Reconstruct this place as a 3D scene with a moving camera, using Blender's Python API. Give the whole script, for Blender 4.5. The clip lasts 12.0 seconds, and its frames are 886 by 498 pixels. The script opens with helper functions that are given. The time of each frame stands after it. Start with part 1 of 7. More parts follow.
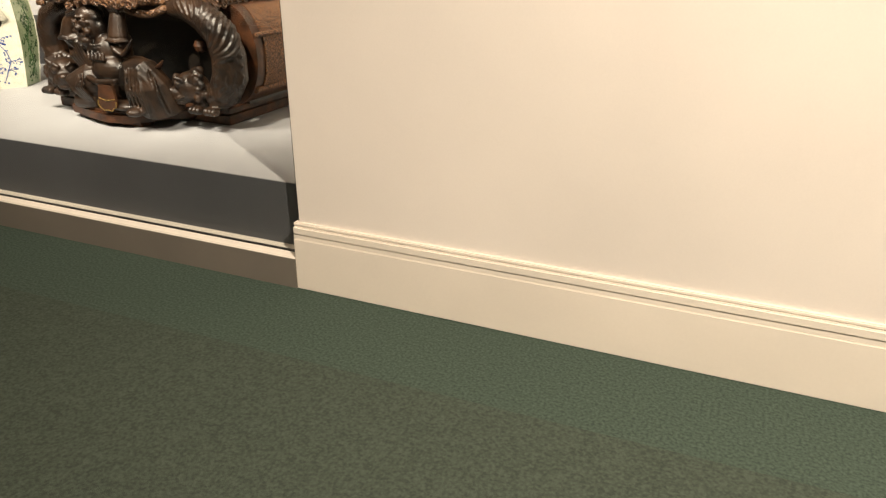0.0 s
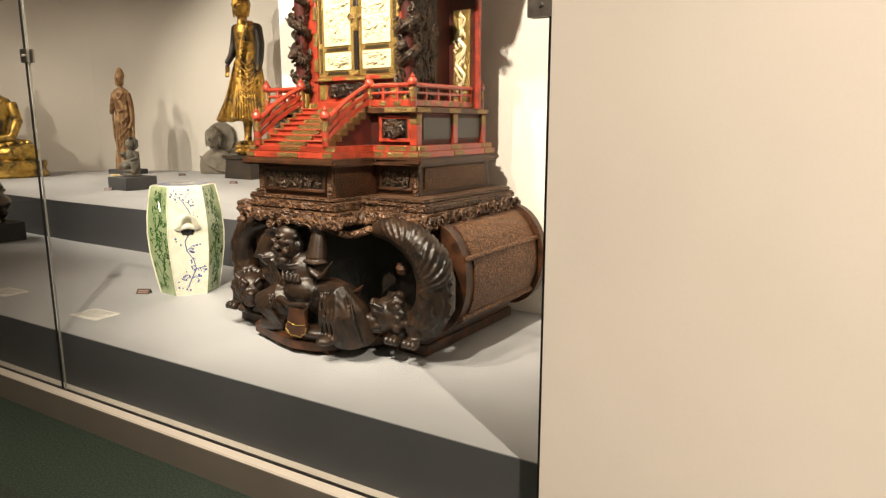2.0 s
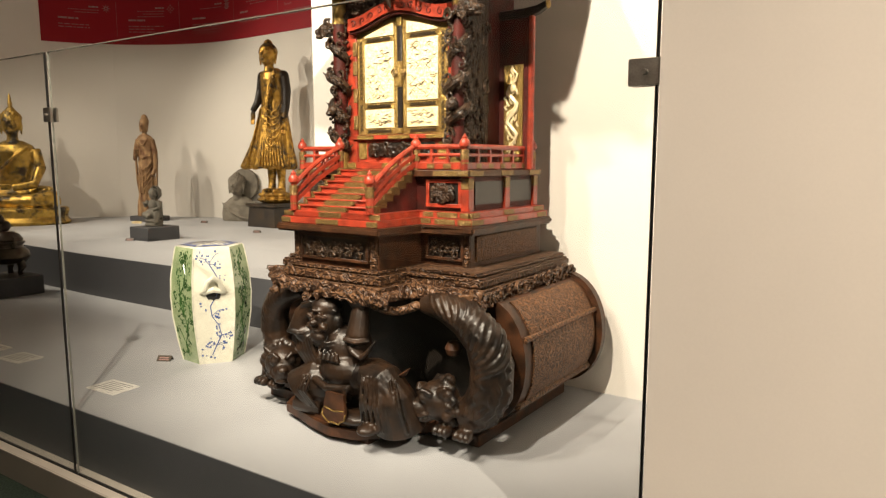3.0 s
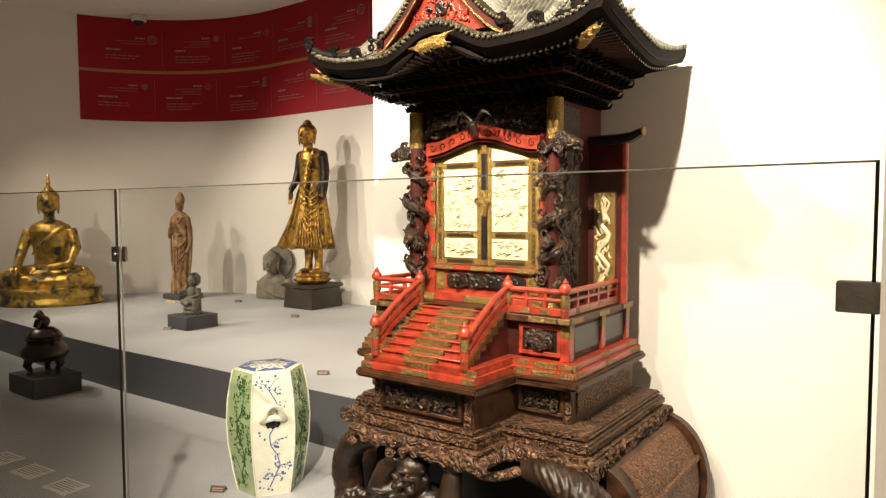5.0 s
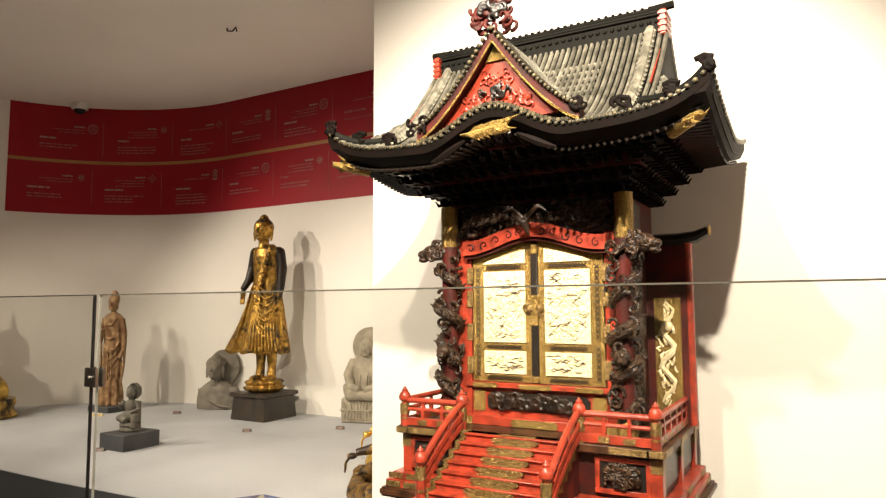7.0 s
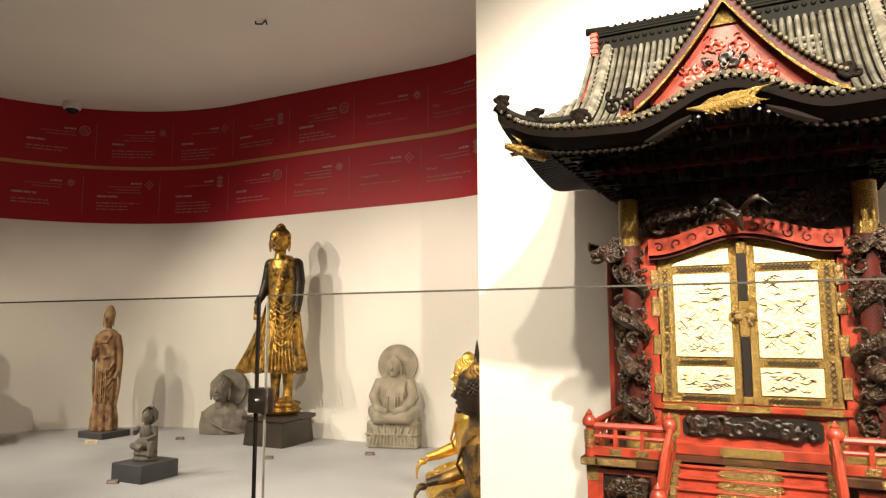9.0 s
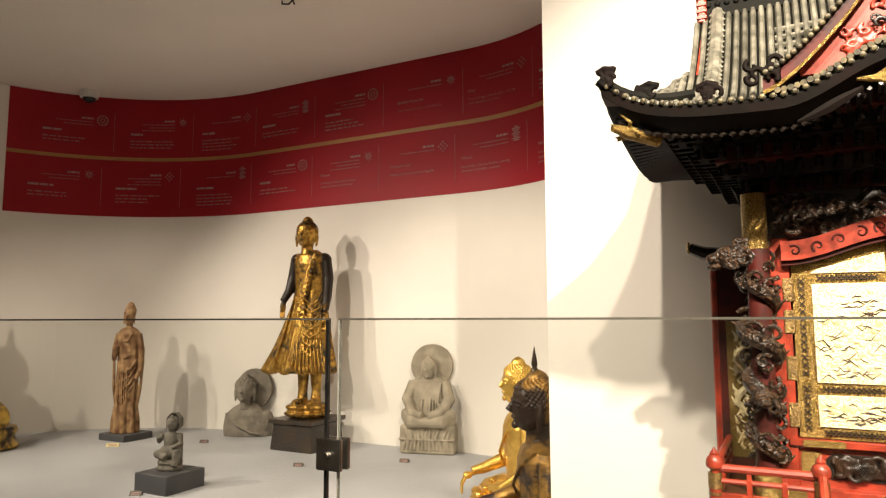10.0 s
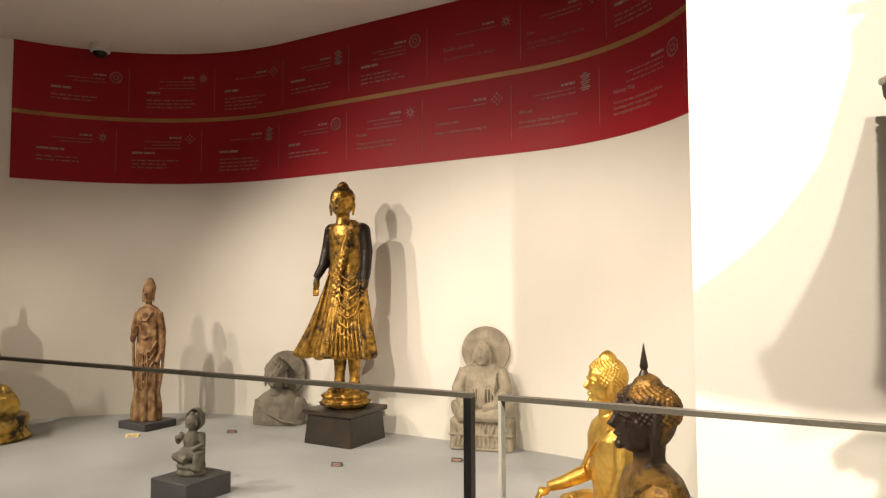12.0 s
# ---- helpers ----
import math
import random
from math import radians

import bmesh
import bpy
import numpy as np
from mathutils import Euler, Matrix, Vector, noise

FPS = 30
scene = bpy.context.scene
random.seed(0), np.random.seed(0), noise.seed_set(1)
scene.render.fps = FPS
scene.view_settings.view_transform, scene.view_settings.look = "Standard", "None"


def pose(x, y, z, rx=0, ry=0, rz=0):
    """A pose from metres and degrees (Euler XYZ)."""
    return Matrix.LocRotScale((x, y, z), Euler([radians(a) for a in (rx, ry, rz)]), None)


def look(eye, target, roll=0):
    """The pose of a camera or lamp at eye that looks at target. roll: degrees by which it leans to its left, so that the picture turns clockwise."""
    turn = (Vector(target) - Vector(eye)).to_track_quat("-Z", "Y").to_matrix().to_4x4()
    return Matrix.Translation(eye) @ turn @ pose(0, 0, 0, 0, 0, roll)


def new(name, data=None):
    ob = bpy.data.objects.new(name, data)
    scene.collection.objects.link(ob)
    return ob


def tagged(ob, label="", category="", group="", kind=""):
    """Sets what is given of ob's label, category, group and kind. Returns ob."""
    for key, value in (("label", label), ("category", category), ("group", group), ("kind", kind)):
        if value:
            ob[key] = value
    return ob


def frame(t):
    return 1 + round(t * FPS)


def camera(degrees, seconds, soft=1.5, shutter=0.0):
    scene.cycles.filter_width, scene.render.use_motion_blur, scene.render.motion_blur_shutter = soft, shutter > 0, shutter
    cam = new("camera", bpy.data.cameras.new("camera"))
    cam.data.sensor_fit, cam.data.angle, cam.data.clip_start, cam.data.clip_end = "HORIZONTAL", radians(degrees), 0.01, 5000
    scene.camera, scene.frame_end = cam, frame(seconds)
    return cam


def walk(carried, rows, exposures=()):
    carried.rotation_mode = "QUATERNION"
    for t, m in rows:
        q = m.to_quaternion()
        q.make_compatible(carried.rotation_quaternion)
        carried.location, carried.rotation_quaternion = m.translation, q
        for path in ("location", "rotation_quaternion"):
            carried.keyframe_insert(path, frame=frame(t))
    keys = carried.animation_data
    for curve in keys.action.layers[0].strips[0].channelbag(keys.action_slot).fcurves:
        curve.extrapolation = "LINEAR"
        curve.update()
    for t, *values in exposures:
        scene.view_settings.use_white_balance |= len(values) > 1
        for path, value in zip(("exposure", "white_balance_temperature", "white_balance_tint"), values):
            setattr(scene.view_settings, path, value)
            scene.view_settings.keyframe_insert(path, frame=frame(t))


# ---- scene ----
cam = camera(67.1, 12.0, soft=1.25)
PATH = [
    (0, (0.097, 0.03, 1.043), (-0.624, 1.688, 0.189), 0.7),
    (0.5, (-0.094, 0.079, 1.057), (-0.919, 1.751, 0.335), -0.1),
    (1, (-0.266, 0.19, 1.075), (-1.165, 1.88, 0.496), -0.4),
    (1.5, (-0.388, 0.249, 1.107), (-1.398, 1.914, 0.651), -0.1),
    (2, (-0.474, 0.304, 1.131), (-1.564, 1.939, 0.761), -0.1),
    (2.5, (-0.603, 0.342, 1.176), (-1.719, 1.972, 0.861), -0.1),
    (3, (-0.707, 0.43, 1.212), (-1.844, 2.055, 0.955), -0.0),
    (3.2, (-0.74, 0.49, 1.249), (-1.894, 2.106, 1.009), -0.1),
    (4.8, (-0.978, 0.461, 1.488), (-2.16, 2.068, 1.341), -0.2),
    (5, (-1.018, 0.446, 1.499), (-2.197, 2.058, 1.386), -0.2),
    (5.5, (-1.092, 0.405, 1.515), (-2.245, 2.039, 1.479), -0.1),
    (6, (-1.22, 0.43, 1.517), (-2.323, 2.097, 1.569), -0.2),
    (6.5, (-1.368, 0.505, 1.54), (-2.406, 2.211, 1.648), -0.3),
    (6.7, (-1.415, 0.525, 1.541), (-2.436, 2.239, 1.678), -0.3),
    (8.5, (-1.997, 0.381, 1.468), (-2.864, 2.167, 1.709), -0.3),
    (9, (-2.171, 0.505, 1.508), (-3.046, 2.288, 1.74), -0.2),
    (9.5, (-2.299, 0.606, 1.526), (-3.193, 2.381, 1.753), -0.2),
    (10, (-2.444, 0.69, 1.573), (-3.359, 2.457, 1.776), -0.2),
    (10.5, (-2.598, 0.752, 1.59), (-3.535, 2.509, 1.778), -0.2),
    (11, (-2.714, 0.844, 1.603), (-3.672, 2.593, 1.762), -0.3),
    (11.5, (-2.8, 1.004, 1.614), (-3.774, 2.746, 1.744), -0.3),
    (12, (-2.887, 1.162, 1.638), (-3.878, 2.895, 1.748), -0.2),
]
EXPOSURES = [(0, -.1), (1.2, -.13), (2.0, -.17), (2.8, -.34), (5, -.38), (8.5, -.4), (12, -.42)]
walk(cam, [(t, look(eye, target, roll)) for t, eye, target, roll in PATH], EXPOSURES)

# ---- world and lamps ----
world = bpy.data.worlds.new("world")
scene.world = world
world.use_nodes = True
world.node_tree.nodes["Background"].inputs[0].default_value = (1.0, 0.86, 0.7, 1)
world.node_tree.nodes["Background"].inputs[1].default_value = 0.02

WARM = (1.0, 0.86, 0.69)


def spot(eye, target, watts, cone, blend=0.7, size=0.03, colour=WARM):
    data = bpy.data.lights.new("track_and_fill_spot", "SPOT")
    data.energy, data.spot_size, data.spot_blend, data.shadow_soft_size, data.color = watts, radians(cone), blend, size, colour
    ob = new("track_and_fill_spot", data)
    ob.matrix_world = look(eye, target)
    return ob


SPOTS = [
    # eye, target, watts, cone
    ((-2.25, 0.33, 3.45), (-2.2, 2.5, 1.45), 330, 62),
    ((-2.75, 0.4, 3.45), (-2.3, 2.5, 1.55), 360, 64),
    ((-1.45, 0.15, 3.45), (-2.4, 2.5, 1.6), 1150, 60),
    ((-7.6, 1.6, 3.45), (-5.6, 4.5, 0.5), 430, 66),
    ((-6.7, 1.4, 3.45), (-5.2, 4.7, 0.9), 370, 72),
    ((-5.2, 1.6, 3.45), (-4.2, 4.5, 0.7), 480, 68),
    ((-8.0, 1.9, 3.45), (-7.2, 4.4, 0.7), 210, 62),
    ((-6.6, 0.9, 3.45), (-7.8, 3.3, 0.9), 240, 46),
    ((-4.6, 0.7, 3.45), (-3.6, 3.3, 1.0), 280, 46),
    # unseen fill spots, added to brighten the right wall and the carpet
    ((1.8, -0.3, 3.45), (1.5, 1.8, 1.2), 1350, 115),
    ((-2.6, -1.6, 3.45), (-2.2, -0.3, 0.0), 150, 95),
    ((-5.6, -1.6, 3.45), (-5.2, -0.6, 0.0), 45, 80),
]
for eye, target, watts, cone in SPOTS:
    spot(eye, target, watts, cone)


# ---- material kit ----
def linear(c):
    return tuple(((v / 255 + 0.055) / 1.055) ** 2.4 if v > 10 else v / 255 / 12.92 for v in c)


def material(name, base, rough=0.6, metal=0.0, second=None, scale=8.0, amount=0.35, bump=0.1, bump_scale=60.0,
             bump_dist=0.002, spec=0.5, coat=0.0, random_tone=0.0, detail=6.0, rough_var=0.1, grain=0.5):
    """A principled surface with two scales of noise in colour, gloss and relief."""
    m = bpy.data.materials.new(name)
    m.use_nodes = True
    t = m.node_tree
    n, link = t.nodes, t.links.new
    b = n["Principled BSDF"]
    co = n.new("ShaderNodeTexCoord")
    big = n.new("ShaderNodeTexNoise")
    big.inputs["Scale"].default_value, big.inputs["Detail"].default_value = scale, detail
    fine = n.new("ShaderNodeTexNoise")
    fine.inputs["Scale"].default_value, fine.inputs["Detail"].default_value = bump_scale, 4
    link(co.outputs["Object"], big.inputs["Vector"])
    link(co.outputs["Object"], fine.inputs["Vector"])
    ramp = n.new("ShaderNodeValToRGB")
    ramp.color_ramp.elements[0].position, ramp.color_ramp.elements[1].position = 0.35, 0.68
    second = second or tuple(v * (1 - amount) for v in base)
    ramp.color_ramp.elements[0].color, ramp.color_ramp.elements[1].color = (*second, 1), (*base, 1)
    link(big.outputs["Fac"], ramp.inputs["Fac"])
    mix = n.new("ShaderNodeMix")
    mix.data_type, mix.blend_type = "RGBA", "MULTIPLY"
    mix.inputs["Factor"].default_value = grain
    link(ramp.outputs["Color"], mix.inputs["A"])
    tone = n.new("ShaderNodeMapRange")
    tone.inputs["From Min"].default_value, tone.inputs["From Max"].default_value = 0.3, 0.7
    tone.inputs["To Min"].default_value, tone.inputs["To Max"].default_value = 0.75, 1.1
    link(fine.outputs["Fac"], tone.inputs["Value"])
    link(tone.outputs["Result"], mix.inputs["B"])
    colour = mix.outputs["Result"]
    if random_tone:
        info = n.new("ShaderNodeObjectInfo")
        hsv = n.new("ShaderNodeHueSaturation")
        mr = n.new("ShaderNodeMapRange")
        mr.inputs["To Min"].default_value, mr.inputs["To Max"].default_value = 1 - random_tone, 1 + random_tone
        link(info.outputs["Random"], mr.inputs["Value"])
        link(mr.outputs["Result"], hsv.inputs["Value"])
        link(colour, hsv.inputs["Color"])
        colour = hsv.outputs["Color"]
    link(colour, b.inputs["Base Color"])
    rr = n.new("ShaderNodeMapRange")
    rr.inputs["To Min"].default_value, rr.inputs["To Max"].default_value = max(0.02, rough - rough_var), min(1, rough + rough_var)
    link(big.outputs["Fac"], rr.inputs["Value"])
    link(rr.outputs["Result"], b.inputs["Roughness"])
    b.inputs["Metallic"].default_value = metal
    b.inputs["Specular IOR Level"].default_value = spec
    b.inputs["Coat Weight"].default_value = coat
    if bump:
        bp = n.new("ShaderNodeBump")
        bp.inputs["Strength"].default_value, bp.inputs["Distance"].default_value = bump, bump_dist
        link(fine.outputs["Fac"], bp.inputs["Height"])
        link(bp.outputs["Normal"], b.inputs["Normal"])
    return m


def carved(name, base, high, rough=0.45, metal=0.0, scale=30.0, depth=0.008, strength=1.0, kind="voronoi", spec=0.5):
    """Deep carving: swirling relief, lighter on its ridges and darker in its hollows."""
    m = bpy.data.materials.new(name)
    m.use_nodes = True
    t = m.node_tree
    n, link = t.nodes, t.links.new
    b = n["Principled BSDF"]
    co = n.new("ShaderNodeTexCoord")
    warp = n.new("ShaderNodeTexNoise")
    warp.inputs["Scale"].default_value, warp.inputs["Detail"].default_value = scale * 0.35, 2
    link(co.outputs["Object"], warp.inputs["Vector"])
    add = n.new("ShaderNodeMixRGB")
    add.blend_type, add.inputs[0].default_value = "ADD", 0.16
    link(co.outputs["Object"], add.inputs[1])
    link(warp.outputs["Color"], add.inputs[2])
    if kind == "wave":
        v = n.new("ShaderNodeTexWave")
        v.wave_type, v.inputs["Scale"].default_value = "RINGS", scale * 0.35
        v.inputs["Distortion"].default_value, v.inputs["Detail"].default_value, v.inputs["Detail Scale"].default_value = 9, 2, 1.4
        out = v.outputs["Fac"]
    else:
        v = n.new("ShaderNodeTexVoronoi")
        v.feature, v.inputs["Scale"].default_value = "SMOOTH_F1", scale
        v.inputs["Smoothness"].default_value = 0.25
        inv = n.new("ShaderNodeMath")
        inv.operation, inv.inputs[0].default_value = "SUBTRACT", 0.9
        link(v.outputs["Distance"], inv.inputs[1])
        out = inv.outputs[0]
    link(add.outputs[0], v.inputs["Vector"])
    ramp = n.new("ShaderNodeValToRGB")
    ramp.color_ramp.elements[0].position, ramp.color_ramp.elements[1].position = 0.3, 0.75
    ramp.color_ramp.elements[0].color, ramp.color_ramp.elements[1].color = (*base, 1), (*high, 1)
    link(out, ramp.inputs["Fac"])
    link(ramp.outputs["Color"], b.inputs["Base Color"])
    b.inputs["Roughness"].default_value, b.inputs["Metallic"].default_value = rough, metal
    b.inputs["Specular IOR Level"].default_value = spec
    bp = n.new("ShaderNodeBump")
    bp.inputs["Strength"].default_value, bp.inputs["Distance"].default_value = strength, depth
    link(out, bp.inputs["Height"])
    link(bp.outputs["Normal"], b.inputs["Normal"])
    return m


def glass_material():
    m = bpy.data.materials.new("clear_glass")
    m.use_nodes = True
    t = m.node_tree
    n, link = t.nodes, t.links.new
    n.remove(n["Principled BSDF"])
    fr = n.new("ShaderNodeLayerWeight")
    fr.inputs["Blend"].default_value = 0.5
    tr, gl, mx = n.new("ShaderNodeBsdfTransparent"), n.new("ShaderNodeBsdfGlossy"), n.new("ShaderNodeMixShader")
    tr.inputs["Color"].default_value = (0.965, 0.975, 0.965, 1)
    gl.inputs["Roughness"].default_value = 0.0
    pw = n.new("ShaderNodeMath")
    pw.operation, pw.inputs[1].default_value = "POWER", 5.0
    ad = n.new("ShaderNodeMath")
    ad.operation, ad.inputs[1].default_value, ad.inputs[2].default_value = "MULTIPLY_ADD", 0.9, 0.03
    link(fr.outputs["Facing"], pw.inputs[0])
    link(pw.outputs[0], ad.inputs[0])
    link(ad.outputs[0], mx.inputs[0])
    link(tr.outputs[0], mx.inputs[1])
    link(gl.outputs[0], mx.inputs[2])
    link(mx.outputs[0], n["Material Output"].inputs["Surface"])
    return m


M_WALL = material("warm_white_wall_paint", (0.78, 0.74, 0.68), 0.7, scale=1.3, amount=0.07, bump=0.03, bump_scale=220, bump_dist=0.0008, spec=0.25, grain=0.06)
M_WALL2 = material("cream_wall_paint", (0.73, 0.67, 0.61), 0.65, scale=1.7, amount=0.07, bump=0.03, bump_scale=200, bump_dist=0.0008, spec=0.25, grain=0.06)
M_CEIL = material("ceiling_paint", (0.8, 0.75, 0.69), 0.85, scale=1.0, amount=0.06, bump=0.03, bump_scale=160, spec=0.2, grain=0.06)
M_TRIM = material("cream_gloss_trim", (0.76, 0.69, 0.6), 0.38, scale=3, amount=0.06, bump=0.05, bump_scale=120, bump_dist=0.0006, grain=0.06)
M_RISER = material("dark_grey_riser_paint", (0.075, 0.076, 0.083), 0.5, scale=2.5, amount=0.15, bump=0.03, bump_scale=180, bump_dist=0.0008, spec=0.35, grain=0.06)
M_TAUPE = material("taupe_kerb_paint", (0.17, 0.15, 0.125), 0.5, scale=4, amount=0.12, bump=0.08, bump_scale=150, bump_dist=0.0006, spec=0.35, grain=0.06)
M_GREY = material("grey_plinth_paint", (0.41, 0.415, 0.43), 0.55, scale=2.2, amount=0.16, bump=0.03, bump_scale=180, bump_dist=0.0008, spec=0.3, grain=0.06)
M_PLINTH = material("dark_grey_plinth_paint", (0.075, 0.075, 0.08), 0.5, scale=9, amount=0.3, bump=0.03, bump_scale=150, spec=0.3, grain=0.06)
M_BLACKW = material("worn_black_lacquer", (0.018, 0.015, 0.013), 0.38, second=(0.045, 0.03, 0.018), scale=14, bump=0.25, bump_scale=70)
M_CARPET = material("green_carpet", (0.078, 0.108, 0.084), 0.95, second=(0.04, 0.058, 0.046), scale=130, bump=0.9, bump_scale=500, bump_dist=0.004, spec=0.1, detail=8)
M_CARPET2 = material("grey_green_carpet", (0.076, 0.095, 0.074), 0.95, second=(0.042, 0.054, 0.042), scale=130, bump=0.9, bump_scale=500, bump_dist=0.004, spec=0.1, detail=8)
M_RED = material("red_banner_print", (0.33, 0.008, 0.017), 0.55, scale=1.2, amount=0.12, bump=0.04, bump_scale=200, bump_dist=0.0005, spec=0.25, grain=0.06)
M_GOLDLINE = material("ochre_print", (0.42, 0.2, 0.06), 0.5, scale=5, amount=0.15, bump=0)
M_PRINT = material("pale_print", (0.45, 0.27, 0.25), 0.6, scale=30, amount=0.35, bump=0, spec=0.2)
M_PRINT_DIM = material("faded_print", (0.42, 0.17, 0.16), 0.6, scale=30, amount=0.4, bump=0, spec=0.2)
M_GLASS = glass_material()
M_EDGE = material("polished_glass_edge", (0.085, 0.08, 0.065), 0.25, scale=10, amount=0.2, bump=0)
M_EDGE_PALE = material("pale_ground_glass_edge", (0.42, 0.42, 0.37), 0.3, scale=10, amount=0.15, bump=0)
M_SEAL = material("black_seal", (0.01, 0.01, 0.01), 0.4, scale=20, amount=0.3, bump=0)
M_STEEL = material("brushed_steel", (0.42, 0.4, 0.37), 0.32, metal=1.0, scale=40, amount=0.2, bump=0.1, bump_scale=300, bump_dist=0.0004)
M_WHITEP = material("white_plastic", (0.7, 0.68, 0.64), 0.4, scale=10, amount=0.05, bump=0)
M_BLACKM = material("black_metal", (0.015, 0.015, 0.015), 0.4, metal=0.3, scale=30, amount=0.3, bump=0.1)


# ---- mesh kit ----
def box(bm, c, s, rot=None, bevel=0.0):
    """A box of size s centred at c."""
    m = Matrix.Translation(c) @ (rot or Matrix()) @ Matrix.Diagonal((*s, 1))
    vs = bmesh.ops.create_cube(bm, size=1.0, matrix=m)["verts"]
    if bevel:
        es = list({e for v in vs for e in v.link_edges})
        bmesh.ops.bevel(bm, geom=es, offset=bevel, segments=1, affect="EDGES")
    return vs


def span(bm, lo, hi, bevel=0.0):
    c = [(a + b) / 2 for a, b in zip(lo, hi)]
    return box(bm, c, [b - a for a, b in zip(lo, hi)], None, bevel)


def ball(bm, c, r, rot=None, u=12, v=8):
    s = (r, r, r) if isinstance(r, (int, float)) else r
    m = Matrix.Translation(c) @ (rot or Matrix()) @ Matrix.Diagonal((*s, 1))
    return bmesh.ops.create_uvsphere(bm, u_segments=u, v_segments=v, radius=1.0, matrix=m)["verts"]


def rings(bm, loops, caps=True):
    """Skins a list of closed loops of equal length."""
    made = [[bm.verts.new(p) for p in loop] for loop in loops]
    for a, b in zip(made, made[1:]):
        k = len(a)
        for i in range(k):
            bm.faces.new((a[i], a[(i + 1) % k], b[(i + 1) % k], b[i]))
    if caps:
        bm.faces.new(made[0][::-1])
        bm.faces.new(made[-1])
    return made


def lathe(bm, profile, c=(0, 0, 0), n=16, squash=(1, 1), phase=0.0, ripple=None):
    """profile: (radius, z). ripple: (count, depth) of flutes, deeper where given per row as a third value."""
    loops = []
    for row in profile:
        r, z = row[0], row[1]
        k = row[2] if len(row) > 2 else 0.0
        loop = []
        for i in range(n):
            a = 2 * math.pi * i / n + phase
            rr = max(r, 0.0004) * (1 + (k * math.cos(ripple * a) if ripple else 0))
            loop.append((c[0] + rr * math.cos(a) * squash[0], c[1] + rr * math.sin(a) * squash[1], c[2] + z))
        loops.append(loop)
    rings(bm, loops)


def tube(bm, pts, r, n=8, flat=1.0):
    """A tube through points; r a number or one radius a point."""
    pts = [Vector(p) for p in pts]
    rs = r if isinstance(r, (list, tuple)) else [r] * len(pts)
    loops = []
    side = None
    for i, p in enumerate(pts):
        d = (pts[min(i + 1, len(pts) - 1)] - pts[max(i - 1, 0)]).normalized()
        ref = side if side is not None else (Vector((0, 0, 1)) if abs(d.z) < 0.9 else Vector((1, 0, 0)))
        a = d.cross(ref)
        if a.length < 1e-5:
            a = d.cross(Vector((0.3, 1, 0.2)))
        a.normalize()
        b = a.cross(d).normalized()
        side = b
        loops.append([p + rs[i] * (math.cos(q) * a + flat * math.sin(q) * b) for q in (2 * math.pi * k / n for k in range(n))])
    rings(bm, loops)


def prism(bm, outline, lo, hi, axis="z"):
    """Extrudes an outline of 2D points along an axis."""
    def at(p, h):
        return {"z": (p[0], p[1], h), "y": (p[0], h, p[1]), "x": (h, p[0], p[1])}[axis]
    rings(bm, [[at(p, lo) for p in outline], [at(p, hi) for p in outline]])


def finish(bm, name, mat, smooth=True):
    bmesh.ops.recalc_face_normals(bm, faces=bm.faces[:])
    mesh = bpy.data.meshes.new(name)
    bm.to_mesh(mesh)
    bm.free()
    if smooth:
        mesh.shade_smooth()
        mesh.set_sharp_from_angle(angle=radians(38))
    mesh.materials.append(mat)
    return mesh


def thing(name, at, label, category, group="", kind=""):
    ob = new(name)
    ob.empty_display_size = 0.05
    ob.matrix_basis = Matrix.Translation(at)
    return tagged(ob, label, category, group, kind)


def top(parent):
    m = parent.matrix_basis.copy()
    while parent.parent:
        m = parent.parent.matrix_basis @ parent.matrix_parent_inverse @ m
        parent = parent.parent
    return m


def part(name, bm, mat, parent, label="", smooth=True):
    """A part, built in the world's coordinates, under its thing or part."""
    ob = new(name, finish(bm, name, mat, smooth))
    ob.parent = parent
    ob.matrix_parent_inverse = top(parent).inverted()
    if label:
        ob["label"] = label
    return ob


def solid(name, bm, mat, label="", category="", kind="structure", smooth=True, group=""):
    return tagged(new(name, finish(bm, name, mat, smooth)), label, category, group, kind)


def B():
    return bmesh.new()

# ---- the room ----
PLAT, TIER, CEIL = 0.33, 0.603, 3.6          # display platform, raised tier, ceiling
SLOPE = 0.044


def front(x):
    """The line of the kerb and of the wall beside it, slightly turned."""
    return 1.585 + SLOPE * (x + 1.09)


def along(bm, x0, x1, y0, y1, z0, z1, bevel=0.0):
    """A bar that follows the front line; y0 and y1 are behind the line."""
    pts = [(x0, front(x0) + y0), (x1, front(x1) + y0), (x1, front(x1) + y1), (x0, front(x0) + y1)]
    vs0 = set(bm.verts)
    prism(bm, pts, z0, z1)
    if bevel:
        es = list({e for v in bm.verts if v not in vs0 for e in v.link_edges})
        bmesh.ops.bevel(bm, geom=es, offset=bevel, segments=2, affect="EDGES")


bm = B()
span(bm, (-11.0, -4.0, -0.1), (4.0, 6.0, 0.0))
solid("floor", bm, M_CARPET, "green flecked low-pile carpet floor", "floor")
bm = B()
pts = [(-11.0, -4.0), (4.0, -4.0), (4.0, 1.5), (-11.0, 0.72)]
prism(bm, pts, 0.0, 0.004)
solid("carpet_field", bm, M_CARPET2, "grey-green carpet laid with a seam beside the green border", "carpet")

bm = B()
span(bm, (-11.0, -4.0, CEIL), (4.0, 6.0, CEIL + 0.15))
solid("ceiling", bm, M_CEIL, "plain off-white painted ceiling", "ceiling")

